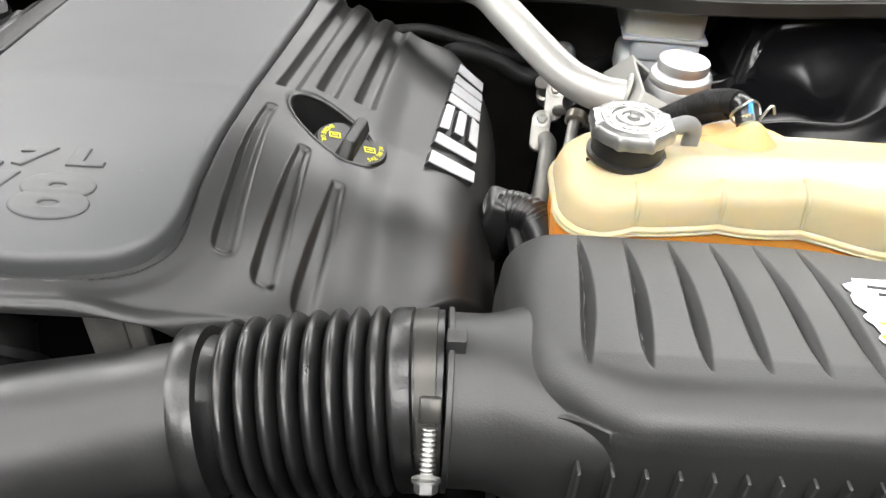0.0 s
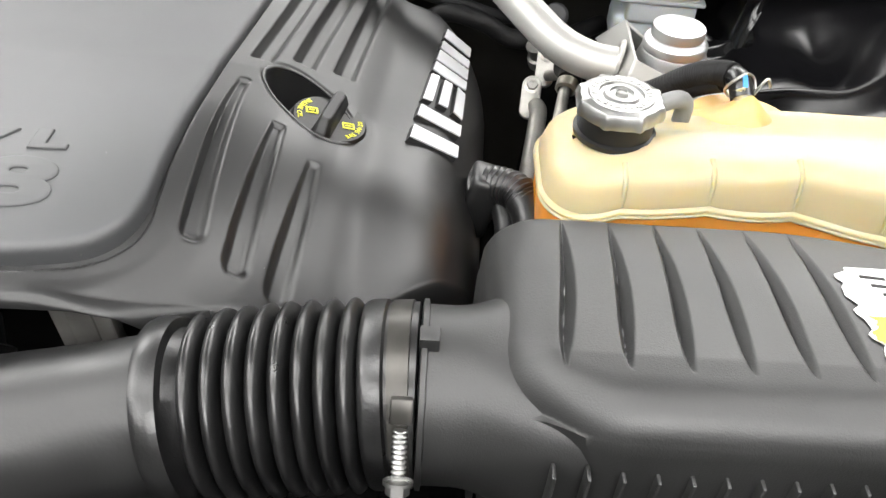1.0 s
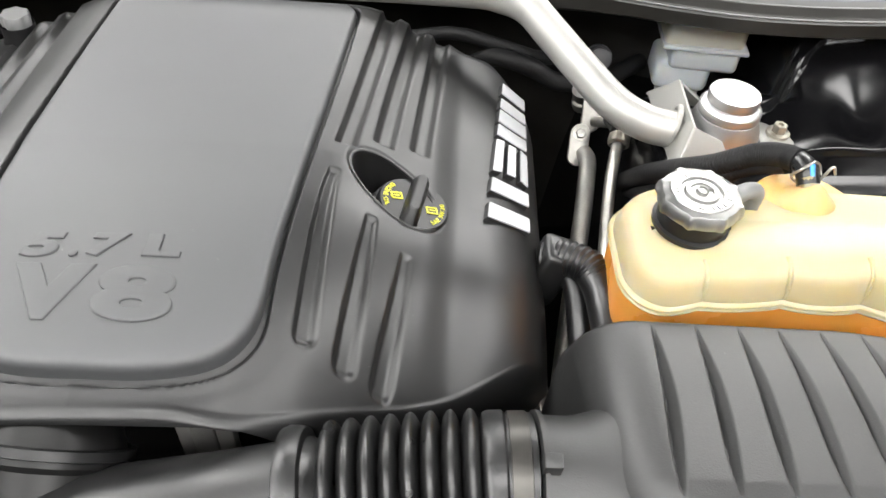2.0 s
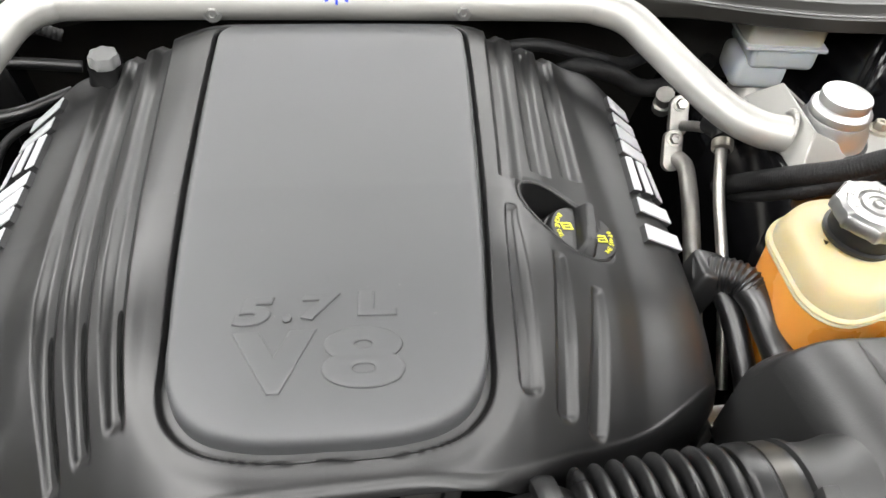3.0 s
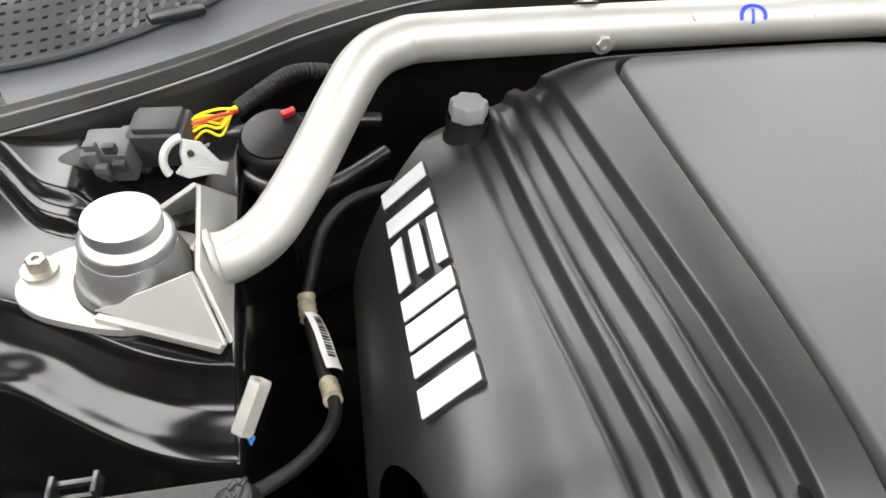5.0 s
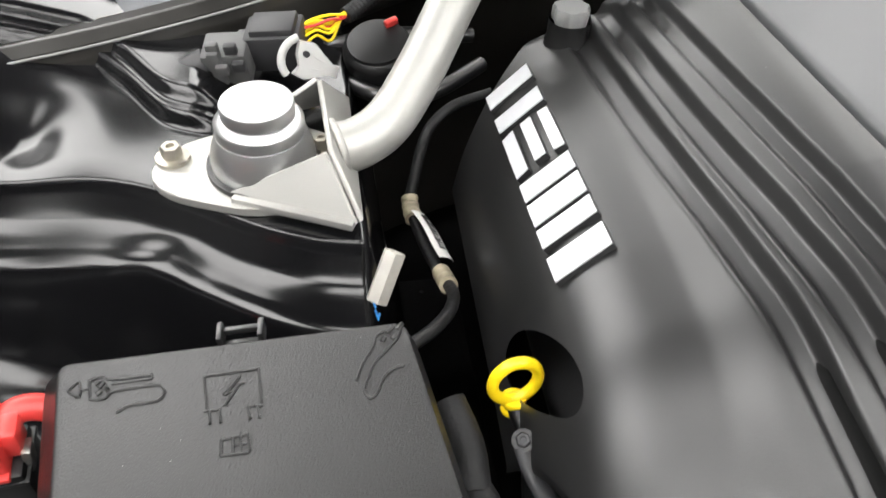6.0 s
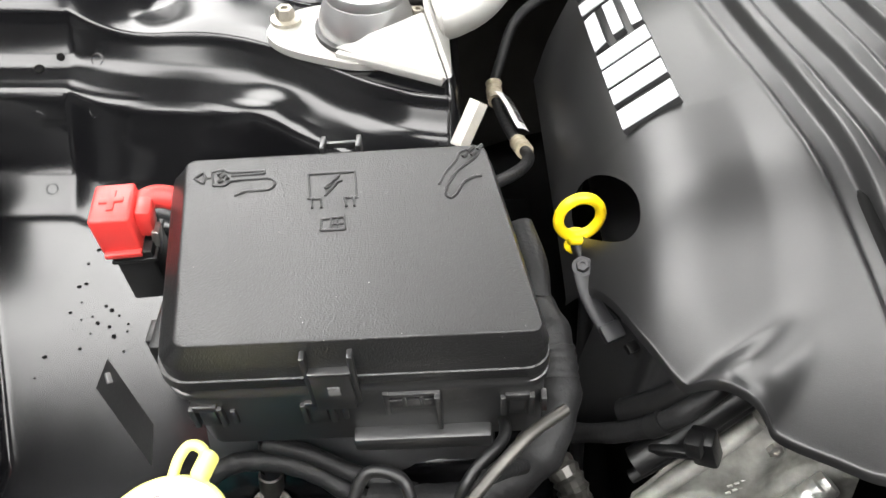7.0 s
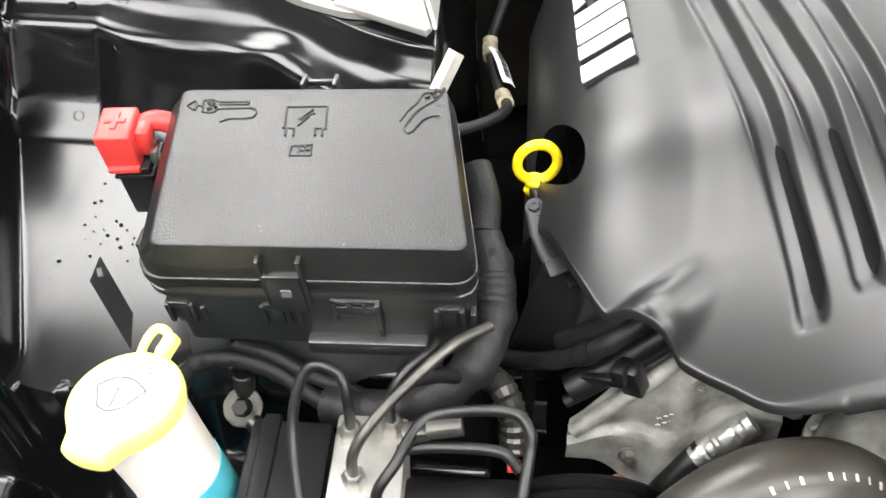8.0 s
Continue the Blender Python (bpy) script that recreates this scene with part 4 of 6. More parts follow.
def tank():
    t = thing("coolant_tank", (0.50, -0.20, 0.88), "yellowed translucent coolant tank half full of orange coolant", "coolant tank")
    X0, X1, YF, YB = 0.344, 0.80, -0.264, -0.146
    def outline(a, grow):
        """The tank in plan, its front scalloped by ribs."""
        out = rounded(X0 - grow, X1 + grow, YF - grow, YB + grow, 0.036, 10)
        ref = rounded(X0, X1, YF, YB, 0.036, 10)
        dense = []
        n = len(out)
        for i in range(n):
            (x0, y0), (x1, y1) = out[i], out[(i + 1) % n]
            (rx0, ry0), (rx1, ry1) = ref[i], ref[(i + 1) % n]
            m = max(1, int(math.hypot(rx1 - rx0, ry1 - ry0) / 0.006))
            for k in range(m):
                dense.append((x0 + (x1 - x0) * k / m, y0 + (y1 - y0) * k / m))
        res = []
        for x, y in dense:
            if y < -0.2:
                w = 0.0050 * abs(math.sin((x - 0.397) / 0.060 * math.pi)) ** 0.6
                y += 0.0050 - w
                y -= 0.016 * step(0.52, 0.60, x)
            res.append((x, y))
        return res
    def rings(rows):
        bm = bmesh.new()
        prev = None
        for grow, z in rows:
            ring = [bm.verts.new((x, y, z + LIFT + tank_lift(x, z, y))) for x, y in outline(0, grow)]
            if prev:
                k = len(ring)
                for i in range(k):
                    bm.faces.new((prev[i], prev[(i + 1) % k], ring[(i + 1) % k], ring[i]))
            prev = ring
        return bm, prev
    bm, last = rings([(0.0, 1.0015), (0.0, 1.006), (-0.0025, 1.016), (-0.004, 1.0205), (-0.007, 1.0245), (-0.012, 1.0275), (-0.020, 1.029), (-0.034, 1.0295)])
    bm.faces.new(last)
    part("upper_shell", bm, TANK, t, "pale yellow translucent plastic", sharp=50)
    bm, last = rings([(0.0, 0.994), (0.0024, 0.9942), (0.0032, 0.9958), (0.0022, 0.9972), (0.0030, 0.9988), (0.0026, 1.0003), (0.0, 1.0018)])
    part("seam", bm, TANK, t, "moulded seam", sharp=60)
    bm, last = rings([(-0.02, 0.89), (-0.004, 0.895), (-0.001, 0.92), (0.0, 0.9945)])
    bm.verts.ensure_lookup_table()
    bm.faces.new(bm.verts[:len(last)])
    part("lower_shell", bm, COOLANT, t, "orange where it is full", sharp=50)
    # upright ribs along the front
    for x in (0.397, 0.457, 0.517, 0.577, 0.637):
        y = YF + 0.0060 - 0.016 * step(0.52, 0.60, x)
        part("rib", sweep([(x, y, 1.003 + LIFT + tank_lift(x, 1.003)), (x, y + 0.001, 1.014 + LIFT + tank_lift(x, 1.014)), (x, y + 0.005, 1.0225 + LIFT + tank_lift(x, 1.022)), (x, y + 0.016, 1.028 + LIFT + tank_lift(x, 1.028))], 0.0026, 10), TANK, t)
    # raised hump with the hose nipple
    part("nipple_hump", lathe([(0.044 * (1 - k / 18), -0.005 + 0.024 * math.exp(-(2.4 * (1 - k / 18)) ** 2)) for k in range(19)], pose(0.502, -0.164, 1.039), 48), HUMP, t, "orange tinted hump")
    part("nipple", sweep([(0.502, -0.163, 1.047), (0.497, -0.153, 1.058)], 0.0075, 16, 4), TANK, t)
    # neck
    part("neck", lathe([(0.030, 0.0), (0.0305, 0.004), (0.0275, 0.005), (0.0275, 0.024)], pose(0.394, -0.202, 1.035 + LIFT), 40), BLACK_PLASTIC, t, "black neck ring")
    part("overflow_spout", sweep([(0.420, -0.19, 1.058), (0.440, -0.180, 1.061), (0.450, -0.174, 1.054), (0.451, -0.172, 1.038)], 0.0068, 14), GREY_PLASTIC, t)


tank()


def pressure_cap():
    t = thing("pressure_cap", (0.394, -0.202, 1.060), "embossed tin pressure cap on the coolant tank", "radiator cap")
    m = pose(0.394, -0.202, 1.060 + LIFT, 0, 0, 20)
    lobes = lambda a, r, z: 1 + (0.085 * max(0.0, math.cos(a * 8)) ** 3 if r > 0.026 else 0)
    part("skirt", lathe([(0.0280, -0.0045), (0.0306, -0.0050), (0.0314, -0.001), (0.0308, 0.0035), (0.0290, 0.0062), (0.024, 0.0075)], m, 128, lobes), CHROME, t)
    part("top", lathe([(0.0245, 0.0072), (0.0235, 0.0085), (0.0165, 0.0085), (0.0155, 0.0065), (0.0135, 0.0062), (0.0125, 0.0085), (0.009, 0.0088), (0.0085, 0.0070),
                       (0.005, 0.0068), (0.0045, 0.0095), (0.0035, 0.010), (0.003, 0.0085), (0, 0.0085)], m, 64), CHROME, t)
    bars = []
    for k in range(26):
        a = 2 * math.pi * k / 26
        if k % 9 == 4:
            continue
        bars.append(box((0.0042, 0.0022 + 0.001 * ((k * 7) % 3), 0.0012), m @ pose(0.0200 * math.cos(a), 0.0200 * math.sin(a), 0.0088, 0, 0, math.degrees(a)), 0.0003, 1))
    tagged(part("embossing", join(*bars), CHROME, t), kind="stuff")


pressure_cap()


# ---- braided hose to the tank ----
def ribs(pts, r, pitch=0.0030, amp=0.05, seg=18, n=70):
    line = smooth_path(pts, n)
    length = sum((b - a).length for a, b in zip(line, line[1:]))
    k = length / pitch
    return sweep(pts, r, seg, n, True, True, lambda s: 1 + amp * math.sin(2 * math.pi * k * s))


def braided():
    t = thing("braided_hose", (0.512, -0.148, 1.045), "black braided hoses from the coolant tank to the engine", "hose")
    part("sleeve", ribs([(0.495, -0.136, 1.0595), (0.489, -0.124, 1.055), (0.474, -0.108, 1.043), (0.448, -0.090, 1.015), (0.424, -0.068, 0.990), (0.410, -0.045, 0.965), (0.408, -0.01, 0.93), (0.41, 0.03, 0.89)], 0.0105, 0.0026, 0.022), TAPE, t)
    part("sleeve", ribs([(0.492, -0.126, 1.048), (0.474, -0.108, 1.030), (0.448, -0.092, 1.000), (0.425, -0.074, 0.974), (0.415, -0.045, 0.945), (0.413, -0.01, 0.91), (0.415, 0.03, 0.87)], 0.0080, 0.0026, 0.022), TAPE, t)
    end = part("hose_end", sweep([(0.499, -0.157, 1.052), (0.498, -0.150, 1.0575), (0.497, -0.142, 1.0600), (0.493, -0.130, 1.0575), (0.487, -0.121, 1.0525)], 0.0092, 18), RUBBER, t, "smooth rubber end")
    part("spring_clip", sweep([(0.498 + 0.0115 * math.cos(a), -0.150 + 0.004 * math.sin(2 * a), 1.0575 + 0.0115 * math.sin(a)) for a in [k * 0.6 for k in range(10)]] + [(0.516, -0.150, 1.066), (0.520, -0.152, 1.060)], 0.0012, 8, 4), STEEL, t, "bent wire spring clip")
    part("paint_mark", box((0.004, 0.002, 0.010), pose(0.498, -0.1545, 1.0655, -50, 0, 0), 0.0006), BLUEMARK, end, "blue paint mark")


braided()


# ---- air filter box ----
AB_X0, AB_X1 = 0.300, 0.70


def airbox_front(x):
    """The lid's front edge, pulled back round the corner beside the outlet."""
    return -0.475 + 0.036 * (1 - step(0.292, 0.366, x))


def airbox_top(x, y):
    """Height of the lid, crowned and rounded down at its edges."""
    z = 1.0545 - 0.13 * max(0.0, y + 0.43) - 0.9 * max(0.0, y + 0.36) ** 2
    back = -0.272 - 0.9 * max(0.0, x - 0.48) ** 1.6
    z -= 0.035 * (1 - step(0.0, 0.026, back - y))
    e = max(0.0, 0.040 - (x - AB_X0))
    z -= 0.9 * (0.040 - math.sqrt(max(0.0, 0.040 ** 2 - e * e)))
    d = min(0.0316, max(0.0, airbox_front(x) + 0.032 - y))
    z -= 0.75 * (0.032 - math.sqrt(0.032 ** 2 - d * d))
    return z, back


FINS = [(0.349, 0.338), (0.380, 0.371), (0.410, 0.403), (0.439, 0.435), (0.469, 0.467), (0.498, 0.497)]


def fin_cut(x, y):
    """Leaf shaped cuts in the lid, pointed at both ends: one long slope and one short steep wall."""
    d = 0.0
    for xb, xf in FINS:
        s = (y + 0.298) / (-0.44 + 0.298)
        if 0 < s < 1:
            line = xb + (xf - xb) * s + 0.006 * math.sin(math.pi * s)
            w = 0.0235 * s ** 0.85 * (1 - s) ** 0.55 + 0.0004
            e = (line - x) / w
            if 0 <= e < 0.62:
                d = max(d, 0.80 * w * e / 0.62)
            elif 0.62 <= e < 1:
                d = max(d, 0.80 * w * (1 - (e - 0.62) / 0.38))
    return d


def airbox():
    t = thing("air_filter_box", (0.50, -0.38, 0.80), "black moulded air filter box with leaf shaped ribs in its lid", "air filter box")
    def lid(u, v):
        x = AB_X0 + (AB_X1 - AB_X0) * u
        back = airbox_top(x, -0.4)[1]
        if v < 0.06:
            q = v / 0.06
            z = airbox_top(x, back)[0]
            return (x, back + 0.004 * (1 - q), z - 0.10 * (1 - q))
        front = airbox_front(x)
        if v > 0.9:
            q = (v - 0.9) / 0.1
            z = airbox_top(x, front)[0]
            return (x, front - 0.004 * q, z + (0.88 - z) * q)
        k = (v - 0.06) / 0.84
        y = back + (front - back) * (k + 0.10 * math.sin(math.pi * k) * k)
        # columns follow the leaves' edges
        s = min(1.0, max(0.0, (y + 0.298) / (-0.44 + 0.298)))
        x += min(1.0, max(0.0, (x - 0.301) / 0.026)) * ((-0.011 + 0.010 * min(1.3, max(0.0, (x - 0.349) / 0.149))) * s * (1 - step(-0.445, -0.475, y)) + 0.006 * math.sin(math.pi * s))
        return (x, y, airbox_top(x, y)[0] - fin_cut(x, y))
    bm = grid(lid, 560, 170)
    def end(u, v):
        f, back = airbox_front(AB_X0), airbox_top(AB_X0, 0)[1]
        y = back + (f - back) * u
        z = airbox_top(AB_X0, y)[0]
        return (AB_X0 - 0.003 * v, y, z + (0.88 - z) * v)
    bm = join(bm, grid(end, 60, 10))
    lid_ob = part("lid", bm, AIRBOX, t, sharp=85)
    # upright flutes on the front
    for k in range(19):
        x = 0.3328 + 0.0178 * k
        part("flute", box((0.0024, 0.010, 0.140), pose(x, -0.4750, 0.9455, 1.5, 0, 0), 0.0010), AIRBOX, lid_ob)
    # outlet neck towards the hose
    def neck(u, v):
        a = 2 * math.pi * u
        x = 0.262 + 0.092 * v
        # round at the hose, growing square towards the box
        k = step(0.22, 0.95, v)
        n = 2 + 2.2 * k
        f = (abs(math.cos(a)) ** n + abs(math.sin(a)) ** n) ** (-1 / n)
        return (x, -0.41 + (0.0525 + 0.0105 * k) * f * math.cos(a), 0.988 + (0.0525 - 0.0035 * k) * f * math.sin(a))
    part("outlet_neck", grid(neck, 48, 20, close_u=True), AIRBOX, t, sharp=60)
    ring = lambda x0, x1, r0, r1: lathe([(r0, x0), (r1, x0 + 0.001), (r1, x1 - 0.001), (r0, x1)], pose(0, -0.41, 0.988, 0, 90, 0), 56)
    part("neck_flange", ring(0.2615, 0.2665, 0.05, 0.0555), AIRBOX, t)
    part("neck_lug", box((0.011, 0.010, 0.014), pose(0.2665, -0.418, 1.043, 8, 0, 0), 0.0012), AIRBOX, t)
    # torn warning label on the lid, its writing as plain bars
    def sticker(y0, y1, left, right, lift, mat, parent, label):
        bm = grid(lambda u, v: (lambda y: (lambda x: (x, y, airbox_top(x, y)[0] + lift))(left(y) + (right(y) - left(y)) * u))(y0 + (y1 - y0) * v), 16, 24)
        return part("label", bm, mat, parent, label)
    torn = lambda y: 0.5085 + 0.0022 * math.sin(y * 330) + 0.0012 * math.sin(y * 910) + 0.008 * step(-0.352, -0.342, y)
    paper = sticker(-0.339, -0.438, torn, lambda y: 0.586, 0.0010, PAPER, lid_ob, "torn white warning label")
    sticker(-0.388, -0.432, lambda y: torn(y) + 0.0015 + 0.10 * (y + 0.432) * step(-0.41, -0.388, y), lambda y: 0.582, 0.0014, YELLOW, paper, "yellow field of the label")
    for k in range(7):
        y, x = -0.350 - 0.0085 * (k % 4), 0.531 + 0.022 * (k // 4) + 0.002 * (k % 4)
        part("label_bar", box((0.015 - 0.003 * (k % 3), 0.0022, 0.0006), pose(x, y, airbox_top(x, y)[0] + 0.0014, 0, 0, -6), 0), INK, paper)


airbox()


# ---- intake hose ----
def intake_hose():
    t = thing("intake_hose", (0.19, -0.41, 0.93), "black rubber bellows intake hose with a worm clamp", "intake hose")
    # axis dips and swings forward towards the throttle
    def axis(x):
        q = max(0.0, 0.26 - x)
        return Vector((x, -0.41 - 0.35 * q * q, 0.988 - 0.10 * q - 0.35 * q * q))
    def body(xs, rs, seg=64):
        bm = bmesh.new()
        prev = None
        for x, r in zip(xs, rs):
            c = axis(x)
            d = (axis(x + 0.002) - axis(x - 0.002)).normalized()
            n = Vector((0, 0, 1))
            n = (n - d * n.dot(d)).normalized()
            b = d.cross(n)
            ring = [bm.verts.new(c + r * (math.cos(2 * math.pi * k / seg) * n + math.sin(2 * math.pi * k / seg) * b)) for k in range(seg)]
            if prev:
                for k in range(seg):
                    j = (k + 1) % seg
                    bm.faces.new((prev[k], prev[j], ring[j], ring[k]))
            prev = ring
        return bm
    xs, rs = [], []
    n = 8
    x0, x1 = 0.136, 0.233
    for i in range(n * 14 + 1):
        s = i / 14
        xs.append(x0 + (x1 - x0) * i / (n * 14))
        c = abs(math.sin(math.pi * s))
        rs.append(0.0435 + 0.0135 * c ** 0.6)
    part("bellows", body(xs, rs), RUBBER, t, "ribbed bellows", sharp=75)
    cuff = [(0.112, 0.043), (0.1125, 0.052), (0.114, 0.0562), (0.118, 0.0575), (0.124, 0.0565), (0.1275, 0.055), (0.1285, 0.049), (0.136, 0.0445)]
    part("cuff", body([c[0] for c in cuff], [c[1] for c in cuff]), RUBBER, t, sharp=50)
    collar = [(0.232, 0.046), (0.234, 0.054), (0.237, 0.0555), (0.246, 0.0555), (0.2475, 0.0535), (0.261, 0.0535), (0.2615, 0.050)]
    part("collar", body([c[0] for c in collar], [c[1] for c in collar]), RUBBER, t, sharp=50)
    band = [(0.249, 0.0534), (0.2492, 0.0548), (0.2592, 0.0548), (0.2594, 0.0534)]
    cl = part("clamp_band", body([c[0] for c in band], [c[1] for c in band]), DARK_STEEL, t, "thin steel worm clamp", sharp=30)
    c = axis(0.254)
    p = c + 0.057 * Vector((0, -math.cos(radians(38)), math.sin(radians(38))))
    tang = Vector((0, -math.sin(radians(38)), -math.cos(radians(38))))
    part("screw_housing", box((0.012, 0.008, 0.014), along(p, p + tang) @ pose(0, 0, -0.004), 0.0015), DARK_STEEL, cl)
    thread = sweep([p + tang * 0.006 - Vector((0, -0.5, 0.6)) * -0.004, p + tang * 0.03 - Vector((0, -0.5, 0.6)) * -0.004], 0.0036, 14, 90, True, True, lambda s: 1 + 0.16 * math.sin(s * 2 * math.pi * 9))
    part("worm_screw", thread, CHROME, cl)
    q = p + tang * 0.034
    part("screw_head", join(lathe([(0.0065, 0), (0.0065, 0.006), (0.0055, 0.007), (0, 0.007)], along(q, q + tang), 6), lathe([(0.008, -0.001), (0.008, 0.0008), (0, 0.0008)], along(q, q + tang), 24)), CHROME, cl)
    # smooth tube to the throttle
    def tube(u, v):
        a = 2 * math.pi * u
        line = TUBE_LINE
        v = min(1.0, v)
        k = v * (len(line) - 1)
        i = min(int(k), len(line) - 2)
        f = k - i
        c = line[i].lerp(line[i + 1], f)
        d = (line[i + 1] - line[i]).normalized()
        n = Vector((0, 0, 1))
        n = (n - d * n.dot(d)).normalized()
        b = d.cross(n)
        r = 0.0485 + 0.010 * step(0.1, 0.85, v)
        return c + r * (math.cos(a) * n + math.sin(a) * b * (1 + 0.1 * v))
    part("smooth_tube", grid(tube, 48, 40, close_u=True), TUBE, t, "smooth black moulded tube", sharp=70)


TUBE_LINE = smooth_path([(0.116, -0.417, 0.966), (0.06, -0.426, 0.956), (0.0, -0.438, 0.945), (-0.07, -0.453, 0.930), (-0.13, -0.465, 0.910)], 8)
intake_hose()

# ---- fuse box ----
def fuse_box():
    # lid plane leans a little towards the wing
    M = pose(-0.487, -0.251, 0.975, 0.6, -5.2, -1.6)
    t = thing("fuse_box", (-0.487, -0.251, 0.88), "black textured fuse box with moulded jump start pictures on its lid", "fuse box")
    W, D = 0.090, 0.0705
    def ring_of(bm, g, z, r):
        """One outline of the box, askew in plan; the outboard shoulder is broader."""
        return [bm.verts.new((x - 0.165 * y - 0.001, y, z)) for x, y in rounded(-W - g * 1.0, W + g * 0.35, -D - g * 0.3, D + g * 0.4, r, 6)]
    bm = bmesh.new()
    rows = [(-0.014, 0.0, 0.004), (-0.004, 0.0, 0.005), (0.0, 0.0, 0.006), (0.0010, -0.0002, 0.0062), (0.0021, -0.0009, 0.0066), (0.0030, -0.0021, 0.0070), (0.0036, -0.0038, 0.0074), (0.0125, -0.0125, 0.010), (0.0145, -0.016, 0.015), (0.015, -0.024, 0.015), (0.0175, -0.0245, 0.016), (0.0180, -0.031, 0.016), (0.0165, -0.0315, 0.016)]
    prev = None
    first = None
    for g, z, r in rows:
        ring = ring_of(bm, g, z, r)
        if prev:
            k = len(ring)
            for i in range(k):
                bm.faces.new((prev[i], prev[(i + 1) % k], ring[(i + 1) % k], ring[i]))
        else:
            first = ring
        prev = ring
    bm.faces.new(first)
    bmesh.ops.transform(bm, verts=bm.verts, matrix=M)
    lid_ob = part("lid", bm, FUSE, t, "textured black lid", sharp=45)
    bm = bmesh.new()
    prev = None
    for g, z, r in [(0.0150, -0.030, 0.015), (0.0150, -0.036, 0.015), (0.0165, -0.0365, 0.015), (0.0165, -0.041, 0.015), (0.0120, -0.042, 0.014), (0.0085, -0.088, 0.012), (-0.01, -0.089, 0.01)]:
        ring = ring_of(bm, g, z, r)
        if prev:
            k = len(ring)
            for i in range(k):
                bm.faces.new((prev[i], prev[(i + 1) % k], ring[(i + 1) % k], ring[i]))
        prev = ring
    bm.faces.new(prev[::-1])
    bmesh.ops.transform(bm, verts=bm.verts, matrix=M)
    tray = part("tray", bm, TRAY, t, "smooth black lower tray", sharp=45)
    yf = -D - 0.0055
    # front latch
    L = M @ pose(-0.006, yf, 0)
    for s in (-1, 1):
        part("latch_rail", box((0.003, 0.010, 0.040), L @ pose(s * 0.0118, 0.003, -0.026), 0.0008), TRAY, lid_ob)
    latch = part("latch", join(box((0.021, 0.005, 0.030), L @ pose(0, -0.001, -0.034, 0, 0, 0), 0.001), box((0.022, 0.009, 0.003), L @ pose(0, 0.001, -0.0185), 0.0008)), TRAY, lid_ob)
    part("latch_window", box((0.006, 0.001, 0.006), L @ pose(0.001, -0.004, -0.031), 0), MID_GREY, latch)
    # rear latch
    R = M @ pose(-0.010, D + 0.010, 0)
    part("rear_latch", join(box((0.003, 0.012, 0.010), R @ pose(-0.011, 0, -0.004), 0.0006), box((0.003, 0.012, 0.010), R @ pose(0.011, 0, -0.004), 0.0006),
                            box((0.022, 0.003, 0.004), R @ pose(0, 0.003, -0.004), 0.0006), box((0.022, 0.003, 0.004), R @ pose(0, -0.003, -0.008), 0.0006)), TRAY, lid_ob)
    # clips along the tray
    for x in (-0.078, -0.018, 0.088):
        C = M @ pose(x, yf + 0.004, -0.056)
        part("tray_clip", join(box((0.003, 0.009, 0.017), C @ pose(-0.0075, 0, -0.002), 0.0006), box((0.003, 0.009, 0.017), C @ pose(0.0075, 0, -0.002), 0.0006),
                               box((0.013, 0.004, 0.005), C @ pose(0, -0.002, 0.006), 0.0006), box((0.009, 0.004, 0.014), C @ pose(0, -0.001, -0.004), 0.0006),
                               box((0.003, 0.007, 0.012), C @ pose(0.014, 0, -0.003), 0.0006)), TRAY, tray)
    S = M @ pose(0.033, yf + 0.002, -0.050)
    part("connector_socket", join(box((0.030, 0.007, 0.003), S @ pose(0, 0, 0.008), 0.0006), box((0.003, 0.007, 0.020), S @ pose(-0.0135, 0, 0), 0.0006),
                                  box((0.003, 0.011, 0.030), S @ pose(0.0135, -0.001, -0.006), 0.0006), box((0.024, 0.003, 0.008), S @ pose(0, -0.002, 0.0), 0.0006),
                                  box((0.002, 0.006, 0.008), S @ pose(-0.004, -0.001, 0.003), 0.0004), box((0.002, 0.006, 0.008), S @ pose(0.005, -0.001, 0.003), 0.0004)), TRAY, tray)
    part("tray_shelf", box((0.076, 0.016, 0.012), M @ pose(0.036, yf + 0.002, -0.083), 0.002), TRAY, tray)
    # moulded pictures: raised lines on the lid
    def lines(name, segs, r=0.0008):
        bms = []
        for seg in segs:
            pts = [M @ Vector((x, y, 0.0003)) for x, y in seg]
            bms.append(sweep(pts, r, 6, 3, True, len(pts) > 2))
        tagged(part(name, join(*bms), FUSE, lid_ob, "moulded picture"), kind="stuff")
    # clamp with a lead
    lines("lid_picture", [[(-0.0955, 0.0534), (-0.0908, 0.0582), (-0.0889, 0.0488), (-0.0955, 0.0534)], [(-0.0900, 0.0535), (-0.0845, 0.0532)],
                          [(-0.0857, 0.0585), (-0.0787, 0.0600), (-0.0740, 0.0575), (-0.0537, 0.0572)], [(-0.0829, 0.0466), (-0.0756, 0.0462), (-0.0721, 0.0498), (-0.0540, 0.0507)],
                          [(-0.0857, 0.0585), (-0.0829, 0.0466)], [(-0.0537, 0.0572), (-0.0534, 0.0550)], [(-0.0534, 0.0550), (-0.0735, 0.0545)],
                          [(-0.0540, 0.0507), (-0.0487, 0.0500), (-0.0458, 0.0451), (-0.0485, 0.0406), (-0.0560, 0.0402), (-0.0628, 0.0397), (-0.0685, 0.0364)]])
